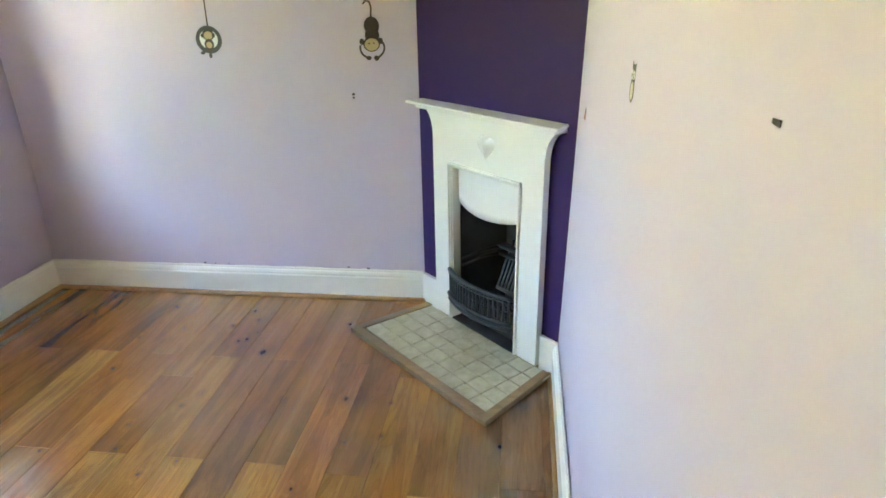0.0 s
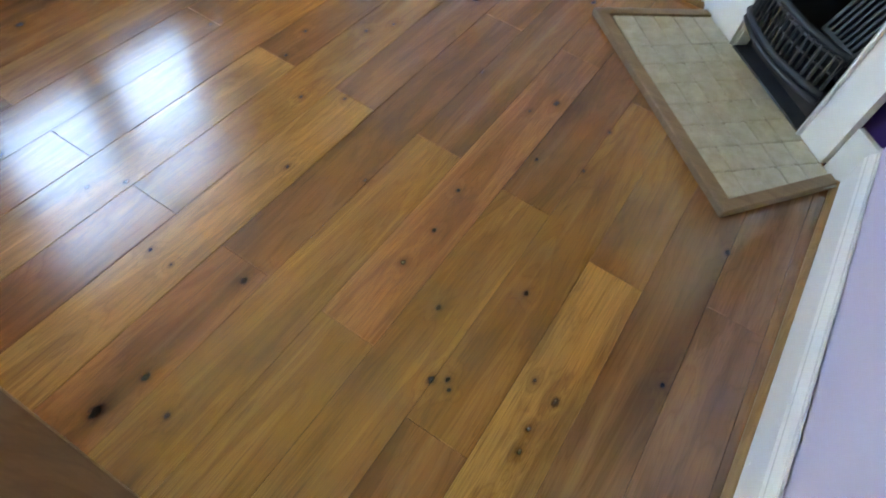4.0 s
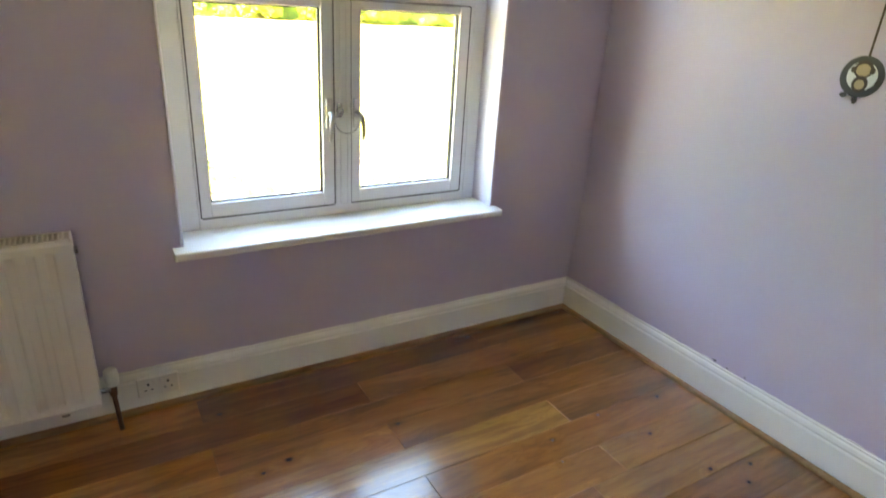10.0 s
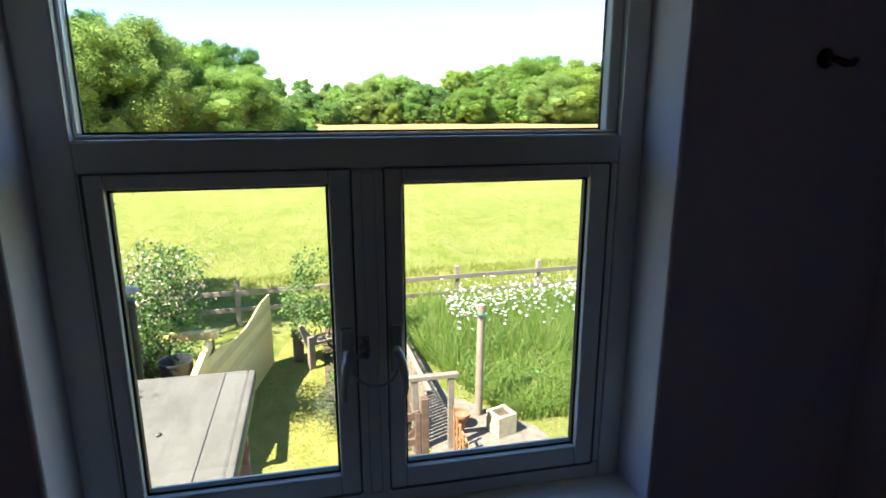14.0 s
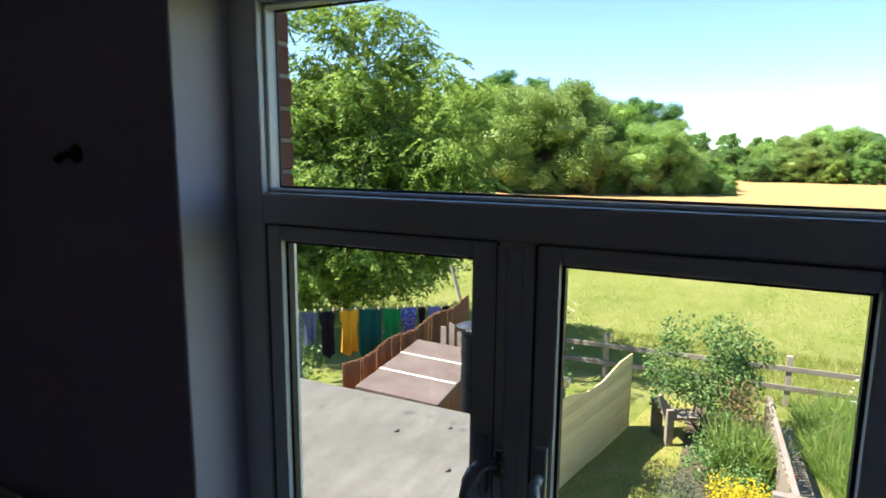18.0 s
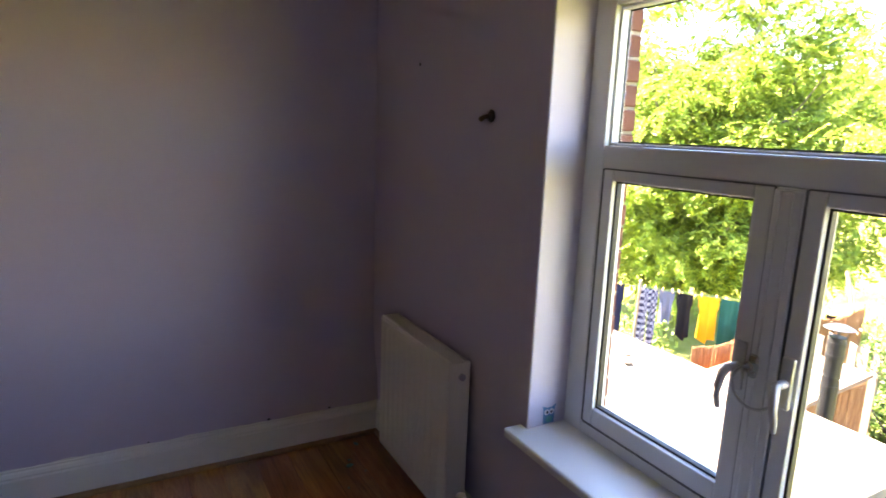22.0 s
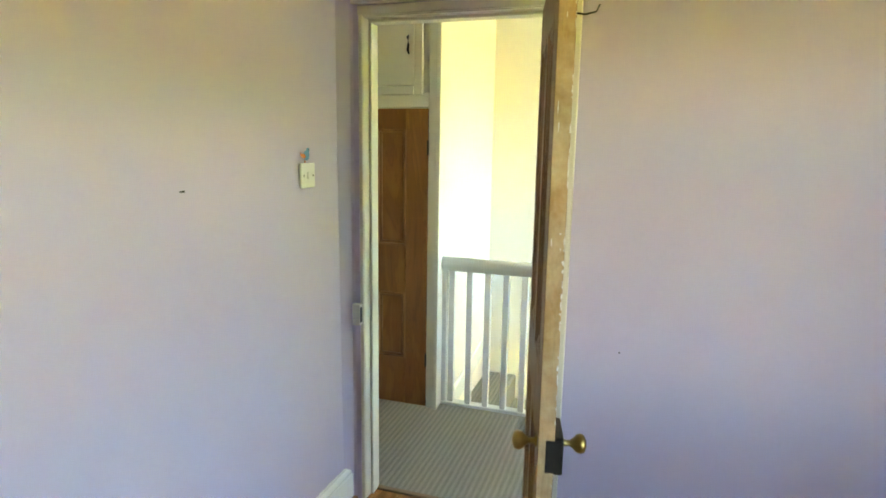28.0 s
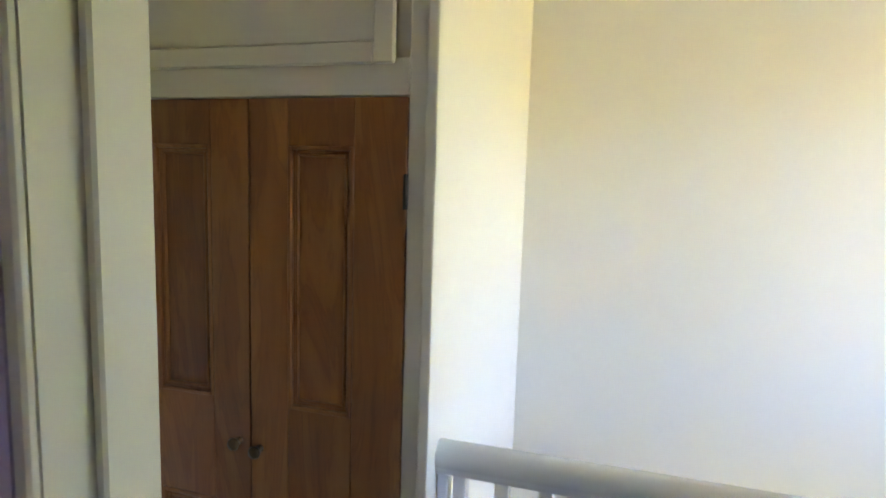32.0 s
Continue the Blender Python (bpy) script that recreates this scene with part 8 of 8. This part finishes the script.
def meadow():
    rng = np.random.default_rng(5)
    stuff("meadow_grass", blades(rng, 26000, (-18, -14.6), (-9, 10), 0.16, 0.005), GRASS, "long seeding meadow grass", "grass")
    stuff("meadow_tufts", blades(rng, 90000, (-36, -17.5), (-14, 20), 0.08, 0.006, lambda x, y: rng.uniform(0, 1, len(x)) < np.clip((x + 38) / 14, 0.1, 1), sway=1.1), GRASS, "low tufts in the meadow grass", "grass")
    stuff("garden_grass", blades(rng, 30000, (-14.2, -9.2), (3.2, 8.5), 0.42, 0.008, lambda x, y: y > 3.3 + 0.35 * (x + 12.0) * (x > -12.0), sway=0.8), GRASS_GREEN, "tall green grass in the garden", "grass")
    stuff("lawn_grass", blades(rng, 16000, (-13.6, -7.0), (-0.4, 2.0), 0.045, 0.004, lambda x, y: (y > -0.22 * (x + 9.68) + 0.08) & (y < 1.55)), leaf_mat("dry_lawn_blade", ((0.16, 0.20, 0.04), (0.23, 0.25, 0.06), (0.34, 0.32, 0.12)), 0.5), "short dry lawn grass", "grass")
    # daisies: flat white flower heads on stalks
    n = 1700
    x = rng.uniform(-14.0, -11.2, n)
    y = 4.0 + rng.uniform(0, 4.4, n)
    ok = rng.uniform(0, 1, n) < np.clip(1.0 - np.abs(x + 12.8 + 0.1 * (y - 4)) / 1.3, 0.08, 1)
    x, y = x[ok], y[ok]
    n = len(x)
    z = GROUND + rng.uniform(0.55, 0.95, n)
    verts, faces = [], []
    for k in range(n):
        r, o = rng.uniform(0.022, 0.038), len(verts)
        t1, t2 = rng.uniform(-0.4, 0.4, 2)
        for i in range(8):
            a = i * math.tau / 8
            rr = r * (1 if i % 2 else 0.72)
            verts.append((x[k] + rr * math.cos(a), y[k] + rr * math.sin(a), z[k] + rr * (t1 * math.cos(a) + t2 * math.sin(a))))
        faces.append(tuple(range(o, o + 8)))
    me = bpy.data.meshes.new("daisies")
    me.from_pydata(verts, [], faces)
    stuff("daisies", me, PETAL, "white ox-eye daisies in flower", "flowers")
    stuff("daisy_stalks", blades(rng, 7000, (-14.2, -11.0), (3.6, 8.4), 0.8, 0.006), GRASS_GREEN, "green daisy stalks and leaves", "flowers")


meadow()


def bush(name, label, centres, radii, per, size, material, seed, at, flat=0.9, aspect=0.55):
    rng = np.random.default_rng(seed)
    pts, nor = cloud(rng, centres, radii, per, flat, 0.5)
    pts[:, 2] = np.maximum(pts[:, 2], GROUND + 0.03)
    bm = bmesh.new()
    for c in centres[:6]:
        limb(bm, at, c, 0.02, 0.008, rng, 0.3)
    return plant(name, at, label, "bush", pts, nor, size, material, rng, aspect, 0.2, bm)


def garden_plants():
    r = random.Random(12)
    g = GROUND
    big = [(-12.4 + r.uniform(-0.55, 0.55), 1.85 + r.uniform(-0.75, 0.7), g + 0.5 + r.uniform(0, 1.0)) for _ in range(22)] + [(-12.5, 1.35, g + 1.75), (-12.5, 2.05, g + 1.8), (-12.4, 1.3, g + 1.5), (-12.5, 2.1, g + 1.5)]
    bush("bush", "large mixed green shrub by the fence", big, [r.uniform(0.24, 0.42) for _ in big], 2300, 0.075, LEAF_BUSH, 31, (-12.4, 1.8, g))
    dry = [(-11.9 + r.uniform(-0.2, 0.2), 2.35 + r.uniform(-0.2, 0.25), g + 0.9 + r.uniform(-0.2, 0.25)) for _ in range(6)]
    bush("bush", "half-dead shrub with brown dry leaves", dry, [0.25] * 6, 1500, 0.06, leaf_mat("brown_leaf", ((0.12, 0.075, 0.03), (0.20, 0.13, 0.05), (0.17, 0.17, 0.06)), 0.3), 32, (-11.9, 2.4, g))
    low = [(-10.6 + r.uniform(-0.7, 0.7), 2.1 + r.uniform(-0.4, 0.5), g + 0.2 + r.uniform(0, 0.35)) for _ in range(16)]
    bush("bush", "leafy green border plants", low, [r.uniform(0.2, 0.34) for _ in low], 2600, 0.06, LEAF_BUSH, 33, (-10.6, 2.1, g))
    lav = [(-9.7 + r.uniform(-0.4, 0.4), 1.75 + r.uniform(-0.18, 0.18), g + 0.2 + r.uniform(0, 0.3)) for _ in range(9)]
    bush("bush", "grey green lavender bush", lav, [r.uniform(0.18, 0.28) for _ in lav], 4200, 0.05, LEAF_GREY, 34, (-9.7, 1.75, g), 1.0, 0.25)
    yel = [(-9.35 + r.uniform(-0.18, 0.18), 2.36 + r.uniform(-0.2, 0.2), g + 0.45 + r.uniform(-0.25, 0.3)) for _ in range(10)]
    bush("bush", "bright golden yellow shrub", yel, [r.uniform(0.2, 0.27) for _ in yel], 5200, 0.036, LEAF_YELLOW, 35, (-9.35, 2.36, g), 1.0, 0.7)
    rose = [(-9.6 + r.uniform(-0.5, 0.5), -0.65 + r.uniform(-0.42, 0.42), g + 1.2 + r.uniform(0, 1.45)) for _ in range(26)] + [(-9.5, -0.6, -0.25), (-9.6, -0.3, -0.45)]
    bush("rose_bush", "tall climbing rose with cream flowers", rose, [r.uniform(0.2, 0.36) for _ in rose], 2100, 0.06, LEAF_BUSH, 36, (-9.6, -0.65, g))
    rng = np.random.default_rng(37)
    pts, nor = cloud(rng, [(c[0] + 0.05, c[1] + 0.1, c[2] + 0.05) for c in rose[:20] if c[2] > -1.5], [0.38] * 20, 620, 0.9, 0.97)
    keep = (pts[:, 2] > -1.15) & (rng.uniform(0, 1, len(pts)) < np.clip((pts[:, 2] + 1.3) / 0.8, 0.1, 0.9))
    me = leaves_mesh("rose_flowers", pts[keep], 0.036, rng, 1.0, 0.0, nor[keep])
    stuff("rose_flowers", me, PETAL_CREAM, "cream rose flowers in clusters", "flowers")
    under = [(-9.5 + r.uniform(-0.4, 0.4), -0.72 + r.uniform(-0.2, 0.2), g + 0.8 + r.uniform(0, 0.7)) for _ in range(8)]
    bush("bush", "bright green shrub under the rose", under, [0.28] * 8, 1600, 0.085, LEAF_BUSH, 38, (-9.4, -0.25, g))
    hedge = [(-7.4 + r.uniform(-1.6, 1.0), -3.6 + r.uniform(-0.5, 0.6), g + 0.7 + r.uniform(0, 1.2)) for _ in range(26)]
    bush("hedge", "dark garden hedge under the washing", hedge, [r.uniform(0.35, 0.55) for _ in hedge], 900, 0.09, LEAF_BUSH, 39, (-7.4, -3.6, g))
    behind = [(-11.6 + r.uniform(-0.9, 0.9), -1.4 + r.uniform(-0.5, 0.6), g + 0.5 + r.uniform(0, 1.1)) for _ in range(14)]
    bush("bush", "tangled green shrubs behind the shed", behind, [r.uniform(0.3, 0.45) for _ in behind], 1300, 0.08, LEAF_BUSH, 40, (-11.6, -1.4, g))
    weeds = [(r.uniform(-13.6, -10.0), r.uniform(3.4, 7.4), g + r.uniform(0.05, 0.28)) for _ in range(60)]
    bush("weeds", "patchy green weeds among the garden grass", [c for c in weeds if c[1] > 3.4 + 0.35 * max(0.0, c[0] + 12.0)], [r.uniform(0.16, 0.34) for _ in weeds], 1500, 0.07, LEAF_BUSH, 42, (-12.0, 5.2, g))
    # sword leaves
    rng = np.random.default_rng(41)
    stuff("iris_leaves", blades(rng, 900, (-11.6, -10.6), (2.0, 2.75), 0.85, 0.016), GRASS_GREEN, "upright sword-shaped iris leaves", "plants")


garden_plants()


def garden_seat(at):
    """The end of a low bench: two stout uprights, a stepped arm and a seat board lost in the shrub."""
    top = thing("garden_bench", at, "weathered pale timber bench end half under the shrub", "bench")
    def put(name, bm):
        part(name, bm, OLD_WOOD, top).matrix_parent_inverse = Matrix()
    put("leg", boxes(((-0.045, -0.06, 0), (0.045, 0.06, 0.62)), bevel=0.008))
    put("leg", boxes(((-0.52, -0.09, 0), (-0.43, 0.09, 0.60)), bevel=0.008))
    bm = bmesh.new()
    prism(bm, [(-0.06, 0.42), (0.14, 0.42), (0.14, 0.60), (0.02, 0.63), (-0.14, 0.86), (-0.20, 0.84)], -0.075, -0.03, Matrix(((0, 0, 1, 0), (1, 0, 0, 0), (0, 1, 0, 0), (0, 0, 0, 1))))
    bmesh.ops.recalc_face_normals(bm, faces=bm.faces)
    put("arm", bm)
    put("seat_board", boxes(((-0.43, 0.0, 0.40), (-0.046, 0.55, 0.44)), bevel=0.006))


garden_seat(pose(-11.76, 1.33, GROUND + 0.012, 0, 0, 30))


def gate():
    top = thing("garden_gate", pose(-7.72, 1.95, GROUND, 0, 0, 90), "brown timber garden gate with cross braces standing closed", "gate")
    m0 = Matrix()
    def put(name, bm, label=""):
        part(name, bm, GATE_WOOD, top, label).matrix_parent_inverse = m0
    put("post", boxes(((-0.045, -0.045, 0), (0.045, 0.045, 1.10)), bevel=0.008), "square gate post")
    put("post", boxes(((0.675, -0.045, 0), (0.765, 0.045, 1.36)), bevel=0.008), "square gate post")
    put("stile", boxes(((0.052, -0.03, 0.06), (0.112, 0.03, 1.02)), bevel=0.004))
    put("stile", boxes(((0.605, -0.03, 0.06), (0.668, 0.03, 1.18)), bevel=0.004))
    for z in (0.12, 0.34, 0.56, 0.76):
        put("bar", boxes(((0.112, -0.018, z), (0.605, 0.018, z + 0.085)), bevel=0.004))
    for a, b, w in (((0.06, 1.00), (0.66, 1.16), 0.05), ((0.10, 0.92), (0.62, 0.44), 0.035), ((0.10, 0.46), (0.62, 0.94), 0.035)):
        d = Vector((b[0] - a[0], 0, b[1] - a[1]))
        off = 0.026 if w > 0.04 else (0.033 if d.z > 0 else 0.048)
        m = Matrix.Translation(((a[0] + b[0]) / 2, off if w < 0.04 else 0.0, (a[1] + b[1]) / 2)) @ pose(0, 0, 0, 0, -math.degrees(math.atan2(d.z, d.x)), 0)
        put("brace", boxes(((-d.length / 2, -0.014, -w), (d.length / 2, 0.014, w)), bevel=0.004, m=m))


gate()


def side_fence():
    top = thing("low_fence", (-10.8, 2.85, GROUND), "low weathered fence of upright sticks with a cap rail", "fence")
    rng = random.Random(14)
    for k in range(44):
        t = k / 43
        x, y = -12.5 + 3.6 * t, 2.74 + 0.18 * t
        part("stake", boxes(((x - 0.028, y - 0.012, GROUND), (x + 0.028, y + 0.012, GROUND + 0.78 + rng.uniform(-0.04, 0.03))), bevel=0.004), POST_WOOD, top)
    m = Matrix.Translation((-10.7, 2.86, GROUND + 0.82)) @ pose(0, 0, 0, 0, 0.3, math.degrees(math.atan2(0.18, 3.6)))
    part("cap_rail", boxes(((-1.85, -0.035, -0.025), (1.85, 0.035, 0.025)), bevel=0.006, m=m), OLD_WOOD, top)
    arch = thing("timber_frame", (-8.75, 3.0, GROUND), "weathered timber portal beside the gate", "frame")
    for y in (2.72, 3.22):
        part("post", boxes(((-8.79, y - 0.04, GROUND), (-8.71, y + 0.04, GROUND + 1.08)), bevel=0.006), OLD_WOOD, arch)
    part("lintel", boxes(((-8.80, 2.62, GROUND + 1.081), (-8.70, 3.32, GROUND + 1.14)), bevel=0.006), OLD_WOOD, arch)
    trel = thing("trellis", (-8.1, 3.25, GROUND), "orange stained lattice panel leaning by the path", "trellis")
    for k in range(7):
        x = -8.66 + k * 0.17
        part("upright", boxes(((x - 0.02, 3.24, GROUND), (x + 0.02, 3.262, GROUND + 0.68 - k * 0.04)), bevel=0.003), ORANGE_WOOD, trel)
    for z in (0.12, 0.3, 0.48):
        part("slat", boxes(((-8.68, 3.263, GROUND + z), (-7.62, 3.283, GROUND + z + 0.04)), bevel=0.003), ORANGE_WOOD, trel)
    pole = thing("garden_post", (-9.55, 3.84, GROUND), "tall round weathered garden post", "post")
    bm = bmesh.new()
    rod(bm, (-9.55, 3.84, GROUND), (-9.52, 3.86, GROUND + 1.81), 0.062, 0.056, seg=16)
    part("shaft", bm, POST_WOOD, pole)
    part("band", boxes(((-9.59, 3.79, GROUND + 1.64), (-9.45, 3.93, GROUND + 1.67)), bevel=0.004), plain("green_twine", (0.03, 0.12, 0.08), 0.8), pole)
    pot = thing("planter", pose(-9.0, 4.04, GROUND + 0.014, 0, 0, 18), "square cream stone planter on the path", "planter")
    stone = earth("cream_stone", ((0.40, 0.34, 0.22), (0.52, 0.45, 0.31), (0.60, 0.54, 0.40)), 12.0)
    for p, q in (((-0.16, -0.16, 0), (0.16, -0.11, 0.32)), ((-0.16, 0.11, 0), (0.16, 0.16, 0.32)), ((-0.16, -0.11, 0), (-0.11, 0.11, 0.32)), ((0.11, -0.11, 0), (0.16, 0.11, 0.32))):
        part("side", boxes((p, q), bevel=0.008), stone, pot).matrix_parent_inverse = Matrix()
    part("soil", boxes(((-0.11, -0.11, 0.2), (0.11, 0.11, 0.28))), SOIL, pot).matrix_parent_inverse = Matrix()
    terra = plain("terracotta", (0.36, 0.15, 0.08), 0.85, vary=0.25, scale=30)
    for x, y, s in ((-9.27, 3.48, 1.0), (-11.2, 3.02, 0.8)):
        t = thing("flower_pot", (x, y, GROUND + 0.014), "round terracotta flower pot with dry soil", "flower pot", "terracotta pots")
        bm = bmesh.new()
        lathe(bm, [(0.09 * s, 0.0), (0.13 * s, 0.18 * s), (0.15 * s, 0.185 * s), (0.15 * s, 0.22 * s), (0.13 * s, 0.22 * s), (0.125 * s, 0.17 * s), (0.01, 0.165 * s)], 24, Matrix.Translation((x, y, GROUND + 0.014)))
        part("pot", bm, terra, t, smooth=False)
    bin_ = thing("garden_bin", (-9.05, -0.30, GROUND), "dark round garden bin with an open top", "bin")
    bm = bmesh.new()
    lathe(bm, [(0.16, GROUND), (0.20, -1.60), (0.21, -1.595), (0.21, -1.565), (0.195, -1.565), (0.185, -1.61), (0.15, -2.4), (0.01, -2.41)], 28, Matrix.Translation((-9.05, -0.30, 0)))
    part("tub", bm, plain("dark_grey_plastic", (0.035, 0.038, 0.04), 0.5), bin_, smooth=False)
    bed = thing("raised_bed", (-8.9, -0.35, GROUND), "new pale timber raised bed frame", "raised bed")
    for p, q in (((-9.9, -0.06, -1.75), (-8.4, 0.02, -1.62)), ((-9.95, -0.8, -1.62), (-9.8, 0.1, -1.52)), ((-7.3, -0.6, -1.45), (-7.15, 0.4, -1.30))):
        part("board", boxes((p, q), bevel=0.005), NEW_BOARD, bed)
    for x, y in ((-9.85, 0.0), (-8.5, -0.02), (-7.22, 0.3), (-7.22, -0.5), (-9.87, -0.7)):
        part("post", boxes(((x - 0.04, y - 0.04, GROUND), (x + 0.04, y + 0.04, -1.63 if x < -8 else -1.46))), POST_WOOD, bed)
    pick = thing("picket_fence", (-9.3, -1.2, GROUND), "short run of weathered uneven pickets", "fence")
    for k in range(6):
        y = -1.55 + k * 0.13
        bm = bmesh.new()
        h = 2.32 + 0.05 * math.sin(k * 2.1)
        prism(bm, [(-0.045, 0.0), (0.045, 0.0), (0.045, h), (-0.045, h + 0.03 * (k % 2))], -0.011, 0.011, Matrix.Translation((-9.15, y, GROUND)) @ pose(0, 0, 0, 0, 0, -8) @ pose(0, 0, 0, 90, 0, 90 + 1.5 * math.sin(k * 3.7)))
        part("picket", bm, OLD_WOOD, pick)
    part("rail", boxes(((-9.20, -1.62, -1.3), (-9.165, -0.85, -1.22)), bevel=0.004), OLD_WOOD, pick)


side_fence()


reveal_bricks()
lay_boards()
